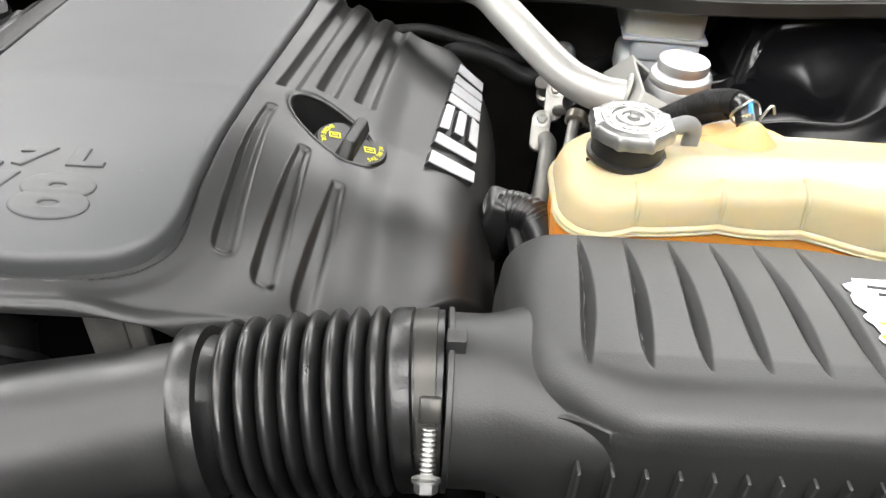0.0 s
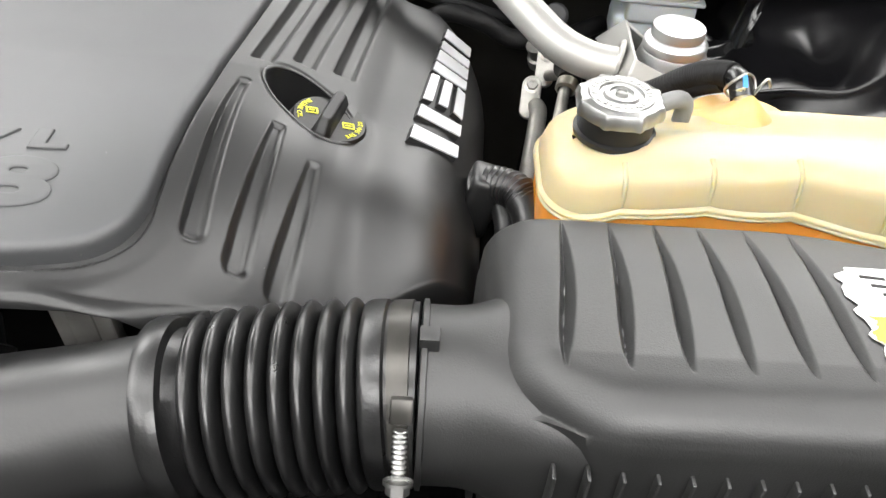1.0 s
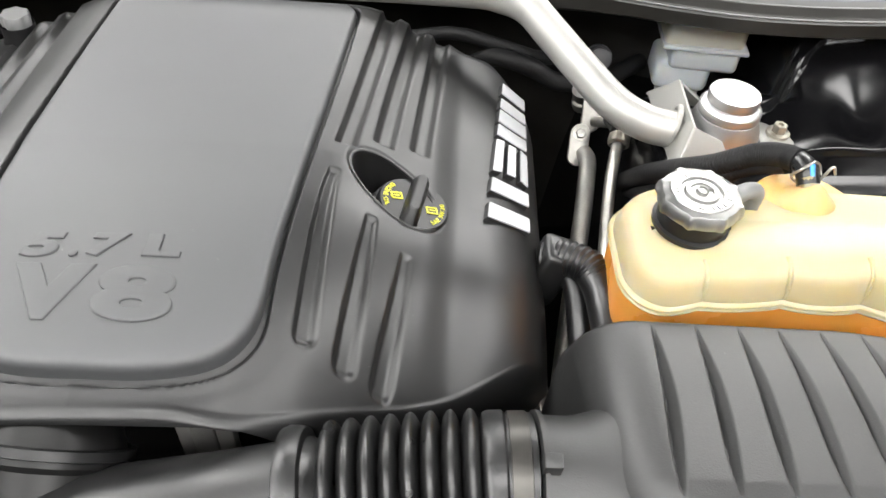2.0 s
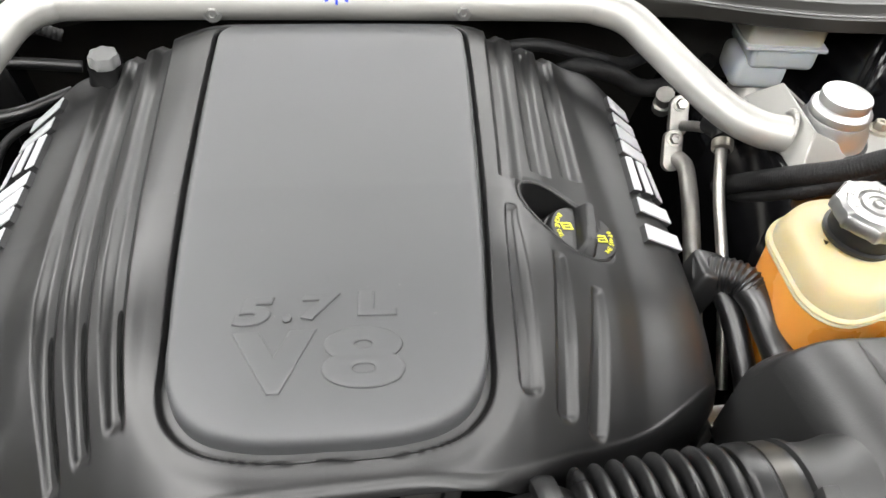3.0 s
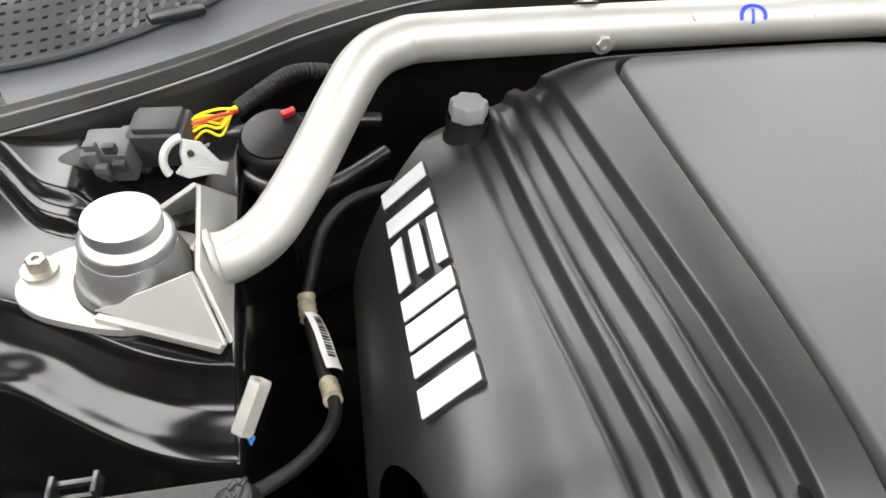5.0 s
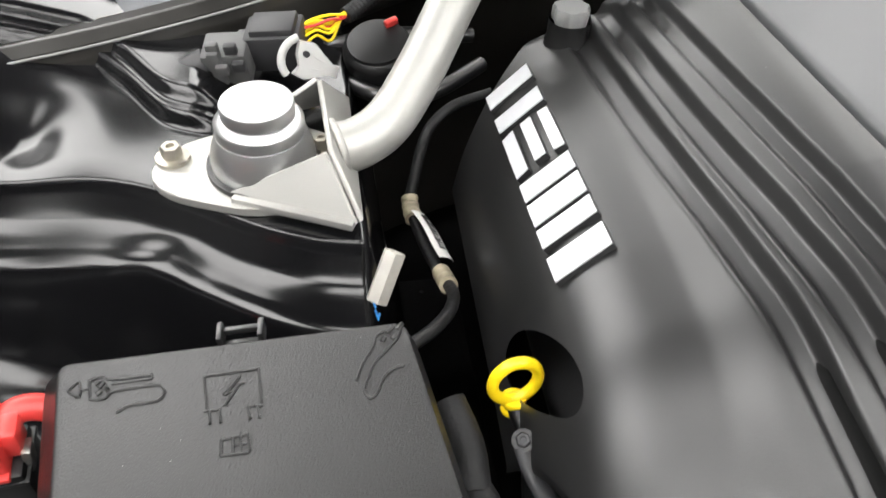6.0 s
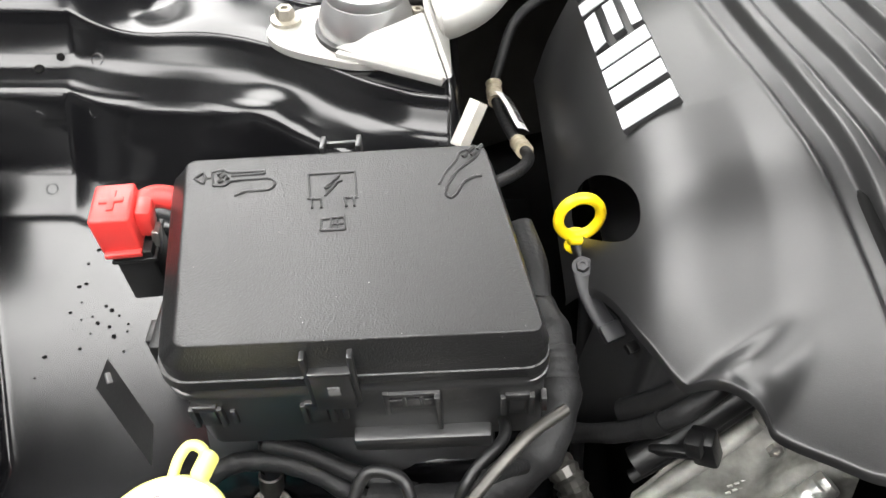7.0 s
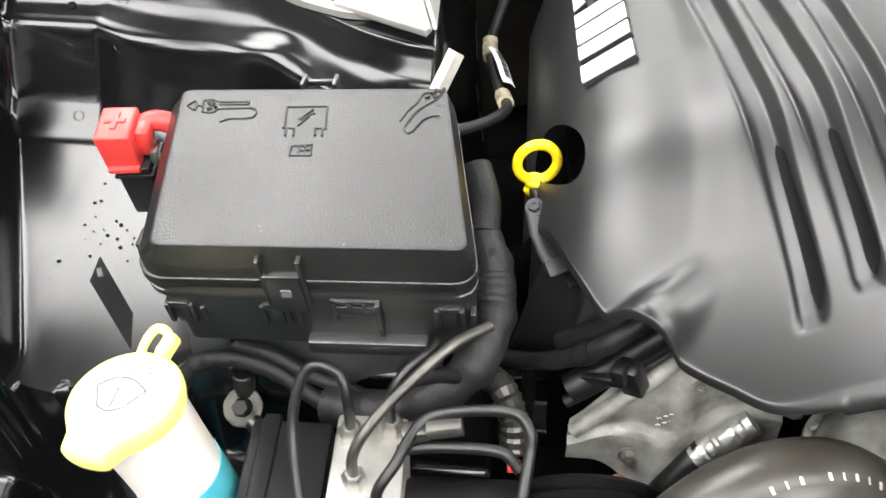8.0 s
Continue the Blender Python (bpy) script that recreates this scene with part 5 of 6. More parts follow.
    lines("lid_picture", [[(-0.0825, 0.0560), (-0.0800, 0.0575)], [(-0.0800, 0.0530), (-0.0775, 0.0560)], [(-0.0805, 0.0490), (-0.0780, 0.0510)], [(-0.0765, 0.0535), (-0.0750, 0.0510)]], 0.0014)
    # box with a flash
    lines("lid_picture", [[(-0.0267, 0.0518), (0.001, 0.0524)], [(-0.0267, 0.0518), (-0.0232, 0.0308)], [(0.001, 0.0524), (0.0035, 0.0298)], [(-0.0250, 0.0308), (-0.0171, 0.0302)], [(-0.0040, 0.0300), (0.0045, 0.0298)],
                          [(-0.0223, 0.0305), (-0.0213, 0.0226)], [(-0.0171, 0.0302), (-0.0161, 0.0225)], [(-0.0036, 0.0298), (-0.0018, 0.0225)], [(0.0015, 0.0298), (0.0028, 0.0224)]])
    lines("lid_picture", [[(-0.0081, 0.0490), (-0.0156, 0.0387)], [(-0.0156, 0.0387), (-0.0096, 0.0417)], [(-0.0096, 0.0417), (-0.0150, 0.0325)], [(-0.0096, 0.0437), (-0.0060, 0.0450)]])
    lines("lid_picture", [[(-0.0152, 0.0131), (-0.0025, 0.0142)], [(-0.0152, 0.0131), (-0.0146, 0.0045)], [(-0.0146, 0.0045), (-0.0013, 0.0046)], [(-0.0025, 0.0142), (-0.0013, 0.0046)], [(-0.0098, 0.0134), (-0.0090, 0.0048)],
                          [(-0.0062, 0.0138), (-0.0052, 0.0048)], [(-0.0092, 0.0090), (-0.0022, 0.0094)]])
    # second clamp with a lead
    lines("lid_picture", [[(0.0507, 0.0372), (0.0545, 0.0475), (0.0600, 0.0560), (0.0625, 0.0640), (0.0680, 0.0672)], [(0.0551, 0.0345), (0.0600, 0.0460), (0.0660, 0.0530), (0.0720, 0.0590), (0.0750, 0.0650)],
                          [(0.0551, 0.0345), (0.0545, 0.0290), (0.0575, 0.0255), (0.0610, 0.0290), (0.0650, 0.0380), (0.0705, 0.0420), (0.0756, 0.0427)]])
    lines("lid_picture", [[(0.0650, 0.0600), (0.0670, 0.0620)], [(0.0680, 0.0650), (0.0715, 0.0690)], [(0.0700, 0.0610), (0.0725, 0.0630)], [(0.0740, 0.0660), (0.0765, 0.0700)]], 0.0014)
    # mounting tab on the flank
    # a thin plate that leans out from the tray, a grey block for the slot near its tip
    def tab_shape(u, v):
        tip = Vector((-0.618, -0.295, 0.925)).lerp(Vector((-0.626, -0.304, 0.910)), v)
        root = Vector((-0.586, -0.334, 0.920)).lerp(Vector((-0.590, -0.345, 0.896)), v)
        return tip.lerp(root, u)
    tb = grid(tab_shape, 8, 5)
    bmesh.ops.solidify(tb, geom=tb.faces[:], thickness=0.003)
    tab = part("mount_tab", tb, BLACK_PLASTIC, tray)
    part("slot_block", box((0.0035, 0.006, 0.0020), pose(-0.6165, -0.304, 0.9195, 30, 30, 37), 0.0005), MID_GREY, tab, "small grey block where the slot is")
    part("side_rib", join(box((0.012, 0.05, 0.035), M @ pose(-0.112, -0.012, -0.062), 0.004), box((0.006, 0.016, 0.022), M @ pose(-0.118, -0.022, -0.058), 0.001)), BLACK_PLASTIC, tray)


fuse_box()


def terminal():
    t = thing("jump_terminal", (-0.622, -0.212, 0.92), "red plastic jump start terminal cover with a moulded cross", "terminal cover")
    M = pose(-0.6305, -0.2005, 0.940, 4, -3, 4)
    cap = part("cover", box((0.0245, 0.0315, 0.030), M, 0.0022, 3), RED, t)
    part("cross", join(box((0.0145, 0.0042, 0.0016), M @ pose(0.0, 0.001, 0.0153), 0.0004), box((0.0042, 0.0165, 0.0016), M @ pose(0.0, 0.001, 0.0153), 0.0004)), RED, cap)
    part("lip", box((0.0225, 0.006, 0.004), M @ pose(0.001, -0.0165, -0.0135), 0.001), RED, cap)
    part("lead_boot", sweep([(-0.622, -0.194, 0.943), (-0.612, -0.188, 0.946), (-0.602, -0.186, 0.944), (-0.590, -0.188, 0.938)], 0.0074, 16), RED, t, "soft red boot")
    part("boot_flap", box((0.010, 0.016, 0.022), M @ pose(0.016, 0.000, 0.000, 0, 8, 0), 0.003), RED, t)
    part("terminal_post", box((0.005, 0.010, 0.020), M @ pose(0.019, -0.004, -0.016, 0, 12, 0), 0.001), STEEL, t, "steel strip under the cover")
    part("holder", join(box((0.024, 0.032, 0.046), M @ pose(0.006, -0.002, -0.036), 0.002), box((0.028, 0.034, 0.003), M @ pose(0.006, -0.002, -0.020), 0.001)), BLACK_PLASTIC, t, "black holder under the cover")


terminal()


# ---- dipstick ----
def dipstick():
    t = thing("oil_dipstick", (-0.338, -0.22, 0.86), "yellow ring handle of the oil dipstick in its tube", "dipstick")
    c = Vector((-0.342, -0.188, 0.927))
    ax = Vector((0.12, -1.0, 0.10)).normalized()
    up = Vector((0, 0.1, 1.0))
    up = (up - ax * up.dot(ax)).normalized()
    sd = ax.cross(up)
    def ring(u, v):
        a, b = 2 * math.pi * u, 2 * math.pi * v
        r = 0.0142 + 0.0036 * math.cos(b)
        return c + r * (math.cos(a) * up * 1.08 + math.sin(a) * sd) + 0.0038 * math.sin(b) * ax
    part("ring", grid(ring, 56, 16, close_u=True, close_v=True), YELLOW, t)
    foot = c - up * 0.016
    part("stem", sweep([foot + up * 0.002, foot - up * 0.004, foot - up * 0.010], 0.0068, 18, 6, True, True, lambda s: 1.1 - 0.15 * s + 0.12 * math.sin(s * 9)), YELLOW, t)
    part("tube", sweep([foot - up * 0.003, (-0.337, -0.212, 0.897), (-0.336, -0.235, 0.86), (-0.335, -0.262, 0.80), (-0.33, -0.29, 0.70)], 0.0052, 14), BLACK_PLASTIC, t)


dipstick()


# ---- washer bottle ----
def washer_bottle():
    c = Vector((-0.5650, -0.400, 0.0))
    t = thing("washer_bottle", (c.x, c.y, 0.70), "milky washer bottle with blue fluid and a yellow cap", "washer bottle")
    m = pose(c.x, c.y, 0.934, -5, -6, -14)
    mn = pose(c.x, c.y, 0.934, -2, -9, 0)
    part("neck", lathe([(0.0255, -0.16), (0.026, -0.05), (0.0265, 0.0)], mn, 40), MILK, t, "milky translucent neck")
    part("fluid", lathe([(0, -0.30), (0.0268, -0.30), (0.0266, -0.075), (0, -0.075)], mn, 40), BLUEFLUID, t, "blue washer fluid")
    def lobe(a, r, z):
        """The cap's edge runs out into a thumb tongue on one side."""
        k = max(0.0, math.cos(a + math.pi / 2))
        return 1 + 0.30 * min(1.0, (k / 0.95) ** 18) * step(0.02, 0.03, r)
    cap = part("cap", lathe([(0.028, -0.009), (0.0300, -0.0085), (0.0308, -0.004), (0.0308, 0.0005), (0.0295, 0.003), (0.0275, 0.0038)], m, 96, lobe), CAPYELLOW, t, "bright yellow cap")
    # the yellow cap's top is paled to hold the light that washes it out
    part("cap_top", lathe([(0.0278, 0.0036), (0.0245, 0.0050), (0.012, 0.0066), (0, 0.0070)], m, 96, lobe), CAPWHITE, cap, "cap top with strong light put into its pale colour")
    h = lambda x, y, z: m @ Vector((x, y, z))
    part("hinge_loop", join(sweep([h(-0.009, 0.028, 0.001), h(-0.008, 0.036, 0.006), h(-0.004, 0.041, 0.010), h(0.002, 0.041, 0.010), h(0.006, 0.037, 0.007), h(0.007, 0.028, 0.001)], 0.0027, 10),
                            box((0.008, 0.015, 0.010), m @ pose(0.0065, 0.034, 0.006, 16, 0, -8), 0.003, 3)), CAPYELLOW, cap)
    # wiper picture on the cap, plain line work
    ink = []
    for pts in ([(-0.015, 0.000), (-0.007, 0.007), (0.003, 0.0075), (0.013, 0.003)], [(-0.015, 0.0), (-0.007, -0.012)], [(0.013, 0.003), (0.007, -0.010)], [(-0.007, -0.012), (0.0, -0.0135), (0.007, -0.010)], [(-0.002, 0.001), (0.000, -0.011)]):
        ink.append(sweep([h(x, y, 0.0073 - 3.2 * (x * x + y * y)) for x, y in pts], 0.0007, 6, 5, True, len(pts) > 2))
    for k in range(4):
        ink.append(sweep([h(-0.010 + 0.0055 * k, 0.014, 0.0061), h(-0.0065 + 0.0055 * k, 0.0145, 0.0061)], 0.0006, 6, 3, True, False))
    tagged(part("picture", join(*ink), MID_GREY, cap), kind="stuff")


washer_bottle()

# ---- around the strut towers ----
def brake_reservoir():
    t = thing("brake_reservoir", (0.51, 0.20, 0.93), "white translucent brake fluid reservoir under the cowl", "brake reservoir")
    part("lower_tank", box((0.080, 0.080, 0.030), pose(0.513, 0.200, 0.973, 0, 0, -4), 0.007, 3), WHITE, t)
    part("seam", box((0.100, 0.096, 0.006), pose(0.510, 0.204, 0.988, 0, 0, -4), 0.003, 2), WHITE, t)
    part("upper_tank", box((0.092, 0.090, 0.040), pose(0.508, 0.206, 1.006, 0, 0, -4), 0.007, 3), CREAM, t, "cream upper half")
    part("sump", box((0.066, 0.060, 0.040), pose(0.494, 0.196, 0.946, 0, 0, -4), 0.010, 3), WHITE, t)
    m = along((0.50, 0.20, 0.915), (0.50, 0.16, 0.86))
    part("master_cylinder", lathe([(0.024, 0), (0.026, 0.004), (0.026, 0.07), (0.02, 0.075), (0, 0.075)], m, 28), CAST, t, "cast metal cylinder")


brake_reservoir()


def ac_line(name, plate, bolt_up, pts, r, mat, label):
    t = thing(name, plate, label, "pipe", "refrigerant lines")
    m = along(plate, Vector(plate) + Vector(bolt_up))
    out = []
    for k in range(32):
        a = 2 * math.pi * k / 32
        out.append((0.011 * math.cos(a), 0.011 * math.sin(a) + (0.013 if math.sin(a) > 0 else -0.013)))
    part("flange", prism(out, 0, 0.010, m, 0.0015), CAST, t, "oval cast flange")
    part("bolt", hexbolt(m @ Vector((0, 0.013, 0.010)), bolt_up, 0.0065, 0.009, 1.35), STEEL, t)
    part("pipe", sweep(pts, r, 20), mat, t)
    return t


a1 = ac_line("refrigerant_pipe", (0.366, 0.082, 0.900), (-0.1, -0.75, 0.65), [(0.372, 0.070, 0.898), (0.373, 0.052, 0.902), (0.370, 0.030, 0.900), (0.362, -0.02, 0.885), (0.345, -0.12, 0.84), (0.335, -0.2, 0.78)], 0.0095, CAST,
             "thick dull aluminium refrigerant pipe with an oval flange")
a2 = ac_line("refrigerant_pipe", (0.384, 0.128, 0.915), (-0.1, -0.75, 0.65), [(0.386, 0.112, 0.913), (0.395, 0.095, 0.925), (0.402, 0.06, 0.945), (0.398, 0.040, 0.950), (0.392, 0.022, 0.942), (0.384, -0.02, 0.915), (0.375, -0.10, 0.87), (0.368, -0.18, 0.80)], 0.0062, STEEL,
             "thin steel refrigerant pipe with a brass collar")
part("collar", lathe([(0.0085, 0), (0.0115, 0.002), (0.0115, 0.012), (0.0085, 0.014)], along((0.397, 0.038, 0.950), (0.390, 0.012, 0.938)), 20), ZINC, a2, "brass coloured collar")
part("sleeve", sweep([(0.397, 0.075, 0.945), (0.400, 0.050, 0.952), (0.398, 0.038, 0.950)], 0.0125, 18), BLACK_PLASTIC, a2, "black sleeve")
part("fitting", join(lathe([(0.012, 0), (0.012, 0.014), (0.009, 0.016), (0.009, 0.03), (0.011, 0.031), (0.011, 0.036), (0, 0.036)], along((0.380, 0.165, 0.90), (0.372, 0.150, 0.93)), 12)), STEEL, a2)


def coolant_elbow():
    t = thing("heater_hose", (0.345, -0.22, 0.86), "black rubber heater hose with a corrugated sleeve beside the cover", "hose")
    part("corrugated_sleeve", ribs([(0.300, -0.156, 0.952), (0.316, -0.164, 0.960), (0.332, -0.176, 0.963), (0.342, -0.190, 0.960)], 0.0155, 0.0045, 0.06, 24, 30), RUBBER, t, "corrugated sleeve")
    hs = part("hose", sweep([(0.336, -0.182, 0.962), (0.342, -0.198, 0.958), (0.346, -0.220, 0.950), (0.348, -0.245, 0.944), (0.349, -0.268, 0.936), (0.348, -0.290, 0.915)], 0.0150, 24), RUBBER, t)
    part("clamp", lathe([(0.0150, 0), (0.0165, 0.0005), (0.0165, 0.0085), (0.0150, 0.009)], along((0.3485, -0.252, 0.942), (0.349, -0.270, 0.935)), 30), DARK_STEEL, t, "steel clamp")
    part("lower_hose", sweep([(0.322, -0.168, 0.945), (0.326, -0.19, 0.938), (0.328, -0.22, 0.925), (0.330, -0.25, 0.905), (0.332, -0.27, 0.87)], 0.0105, 18), RUBBER, t)


coolant_elbow()
solo("support_bracket", join(box((0.060, 0.020, 0.004), pose(0.325, -0.262, 0.885, 0, 0, 4), 0.001), box((0.010, 0.020, 0.09), pose(0.300, -0.262, 0.842), 0.002)), STEEL,
     "dull steel bracket beside the air filter box", "bracket", at=(0.32, -0.262, 0.80))
solo("wiring_loom", sweep([(0.24, 0.19, 0.93), (0.27, 0.17, 0.955), (0.31, 0.16, 0.95), (0.345, 0.165, 0.93), (0.40, 0.19, 0.92), (0.46, 0.24, 0.92)], 0.011, 14), TAPE,
     "taped black wiring loom behind the engine", "wiring loom", at=(0.31, 0.16, 0.93))
solo("wiring_loom", sweep([(0.16, 0.21, 0.95), (0.22, 0.20, 0.965), (0.28, 0.185, 0.96), (0.33, 0.20, 0.94), (0.38, 0.25, 0.92)], 0.008, 14), TAPE,
     "taped black wiring loom behind the engine", "wiring loom", at=(0.22, 0.2, 0.95))
solo("sensor", join(lathe([(0.016, 0), (0.016, 0.02), (0.013, 0.022), (0.013, 0.045), (0.006, 0.047), (0, 0.047)], along((0.40, 0.22, 0.935), (0.39, 0.16, 0.965)), 24)), DARK_GREY,
     "dark grey plastic sensor behind the strut bar", "sensor", at=(0.40, 0.22, 0.935))


# ---- power steering reservoir ----
def ps_reservoir():
    t = thing("steering_fluid_reservoir", (-0.245, 0.10, 0.93), "black steering fluid reservoir with a grey lobed cap", "reservoir")
    m = pose(-0.243, 0.100, -0.006)
    part("body", lathe([(0, 0.90), (0.020, 0.90), (0.020, 0.975), (0.018, 0.988), (0.017, 0.990), (0.017, 1.006)], m, 32), BLACK_PLASTIC, t)
    part("cap", lathe([(0.012, 1.003), (0.0140, 1.004), (0.0145, 1.007), (0.0143, 1.014), (0.0132, 1.0165), (0.006, 1.017), (0, 1.0168)], m, 84, lambda a, r, z: 1 + (0.07 * math.cos(a * 7) if r > 0.0125 else 0)), GREY_PLASTIC, t, "grey lobed cap")


ps_reservoir()


# ---- connectors behind the strut tower ----
def connectors():
    t = thing("wiring_connector", (-0.49, 0.12, 0.93), "grey wiring connectors with a pale locking lever and yellow wires", "connector")
    part("socket", join(box((0.046, 0.030, 0.034), pose(-0.485, 0.128, 0.972, 12, -8, -14), 0.003), box((0.036, 0.024, 0.008), pose(-0.487, 0.125, 0.990, 12, -8, -14), 0.002)), DARK_GREY, t)
    part("socket", join(box((0.036, 0.030, 0.030), pose(-0.524, 0.120, 0.965, 12, -6, -10), 0.003), box((0.010, 0.032, 0.018), pose(-0.512, 0.118, 0.972, 12, -6, -10), 0.002),
                        box((0.010, 0.010, 0.034), pose(-0.532, 0.106, 0.966, 12, -6, -10), 0.002)), SOCKET, t, "grey plastic socket")
    part("boot", sweep([(-0.542, 0.118, 0.962), (-0.556, 0.116, 0.958), (-0.568, 0.115, 0.953)], 0.013, 18, 8, True, True, lambda s: 1 - 0.25 * s), DARK_GREY, t)
    # the lever is an open fan: a curved slot, a web and a tapering tail
    lv = Vector((-0.478, 0.091, 0.984))
    ex = (Vector((-0.436, 0.104, 0.957)) - lv).normalized()
    ey = Vector((0.25, 0.35, 0.9))
    ey = (ey - ex * ey.dot(ex)).normalized()
    ez = ex.cross(ey)
    lm = Matrix((ex, ey, ez)).transposed().to_4x4()
    lm.translation = lv
    arc = [lm @ Vector((0.013 - 0.0165 * math.cos(radians(a)), 0.0165 * math.sin(radians(a)), 0)) for a in range(-62, 63, 8)]
    lever = part("locking_lever", join(sweep(arc, 0.0032, 10, 3), prism([(0.006, 0.013), (0.020, 0.0145), (0.040, 0.003), (0.046, 0.004), (0.047, -0.006), (0.036, -0.006), (0.020, -0.0145), (0.010, -0.013), (0.013, -0.006), (0.008, 0.002)], -0.0022, 0.0022, lm, 0.0006)), LIGHT_GREY, t, "pale grey lever")
    part("pivot", lathe([(0.0025, 0), (0.0025, 0.004), (0, 0.0042)], lm @ pose(0.014, 0.005, 0.001), 12), DARK_GREY, lever)
    part("web", join(*[box((0.014, 0.0012, 0.0052), lm @ pose(0.027, y, 0, 0, 0, 12 * g), 0.0003) for y, g in ((-0.004, 1), (0.004, -1))]), LIGHT_GREY, lever)
    for k, (x, y, z) in enumerate(((-0.534, 0.104, 0.984), (-0.520, 0.100, 0.985), (-0.528, 0.098, 0.968), (-0.515, 0.096, 0.972))):
        part("latch_lug", box((0.010, 0.006, 0.009), pose(x, y, z, 12, -6, -10), 0.0015), DARK_GREY if k % 2 else SOCKET, t)
    for k in range(9):
        y = 0.122 + 0.004 * (k % 4)
        z = 0.988 - 0.0035 * (k // 2) + 0.001 * (k % 2)
        part("wire", sweep([(-0.463, y, z), (-0.454, y + 0.002, z + 0.001 + 0.0006 * k), (-0.443, y + 0.006, z + 0.003 * math.cos(k * 2.1)), (-0.433, 0.136 + 0.001 * (k % 3), 0.987 + 0.0012 * (k % 4)), (-0.424, 0.144, 0.988)], 0.0012, 8), RED if k in (0, 6) else YELLOW, t, "red wire" if k in (0, 6) else "yellow wire")
    for k in range(4):
        part("wire", sweep([(-0.565, 0.116 + 0.003 * k, 0.955), (-0.575, 0.114 + 0.003 * k, 0.952 + 0.002 * k), (-0.59, 0.118 + 0.002 * k, 0.945)], 0.0016, 8), YELLOW, t, "yellow wire")
    part("loom", ribs([(-0.430, 0.140, 0.987), (-0.408, 0.158, 0.993), (-0.385, 0.176, 0.996), (-0.355, 0.185, 0.990), (-0.32, 0.19, 0.975)], 0.0066, 0.0042, 0.05, 14, 50), TAPE, t, "taped loom")
    part("tape_wrap", sweep([(-0.560, 0.117, 0.957), (-0.570, 0.116, 0.953), (-0.580, 0.116, 0.949)], 0.0095, 14, 6, True, True, lambda s: 1 + 0.06 * math.sin(s * 17)), YELLOW, t, "yellow tape")
    t.location.x += 0.012


connectors()


def canister():
    t = thing("vacuum_canister", (-0.385, 0.15, 0.90), "dull black round canister below the cowl", "canister")
    m = pose(-0.386, 0.158, 0.90, 14, -6, 0)
    part("body", lathe([(0, 0), (0.029, 0), (0.0305, 0.03), (0.0305, 0.054), (0.0295, 0.058), (0.026, 0.061), (0.0255, 0.064), (0.012, 0.0655), (0, 0.0655)], m, 36), BLACK_PLASTIC, t)
    part("clip", box((0.012, 0.006, 0.006), m @ pose(0.014, 0.016, 0.0675, 0, 0, 20), 0.0015), RED, t, "small red clip")
    part("plug", join(box((0.012, 0.010, 0.018), pose(-0.446, 0.150, 0.890, 0, 10, 0), 0.002), sweep([(-0.446, 0.150, 0.898), (-0.447, 0.150, 0.92), (-0.45, 0.155, 0.945)], 0.005, 10)), LIGHT_GREY, t, "pale plug on a dark lead")


canister()
for pts in ([(-0.42, 0.13, 0.93), (-0.39, 0.10, 0.935), (-0.35, 0.11, 0.93), (-0.30, 0.15, 0.93)], [(-0.46, 0.19, 0.92), (-0.42, 0.17, 0.945), (-0.37, 0.19, 0.94), (-0.30, 0.20, 0.93)]):
    solo("vacuum_hose", sweep(pts, 0.007, 12), RUBBER, "thin black rubber hose behind the strut bar", "hose", at=pts[1])


# ---- ground lead with a tag, and a hexagonal stud ----
def ground_lead():
    t = thing("tagged_cable", (-0.37, -0.06, 0.88), "black cable with a white barcode tag beside the engine cover", "cable")
    part("cable", sweep([(-0.300, 0.105, 0.93), (-0.335, 0.095, 0.925), (-0.358, 0.078, 0.912), (-0.370, 0.058, 0.885), (-0.376, 0.040, 0.868), (-0.372, 0.0, 0.868), (-0.366, -0.045, 0.878),
                         (-0.362, -0.068, 0.886), (-0.362, -0.092, 0.897), (-0.372, -0.118, 0.908), (-0.392, -0.142, 0.917), (-0.425, -0.165, 0.925)], 0.0046, 14), TAPE, t)
    part("tape_wrap", sweep([(-0.376, 0.046, 0.871), (-0.376, 0.036, 0.867), (-0.375, 0.024, 0.866)], 0.0070, 14, 6, True, True, lambda s: 1 + 0.08 * math.sin(s * 20)), TAN_TAPE, t, "brownish cream tape")
    part("tape_wrap", sweep([(-0.3645, -0.050, 0.8795), (-0.363, -0.060, 0.883), (-0.362, -0.072, 0.888)], 0.0066, 14, 6, True, True, lambda s: 1 + 0.08 * math.sin(s * 20)), TAN_TAPE, t, "brownish cream tape")
    TM = pose(-0.3655, -0.012, 0.881, 0, 0, -82) @ pose(0, 0, 0, -34, 0, 0) @ pose(0, 0, 0, 0, -9, 0)
    tb = grid(lambda u, v: TM @ Vector((-0.032 + 0.064 * u, -0.0070 + 0.0140 * v, 0.0022 - 34 * (0.014 * (v - 0.5)) ** 2 + 0.0012 * math.sin(5 * u))), 20, 8)
    bmesh.ops.solidify(tb, geom=tb.faces[:], thickness=0.0005)
    tag = part("tag", tb, PAPER, t, "white tag curled round the cable")
    for k in range(14):
        w = 0.0010 + 0.0008 * ((k * 5) % 3)
        part("tag_bar", box((w, 0.0060, 0.0004), TM @ pose(-0.024 + 0.0033 * k, 0.0, 0.0027 + 0.0012 * math.sin(5 * (0.008 + 0.0033 * k) / 0.064)), 0), INK, tag)


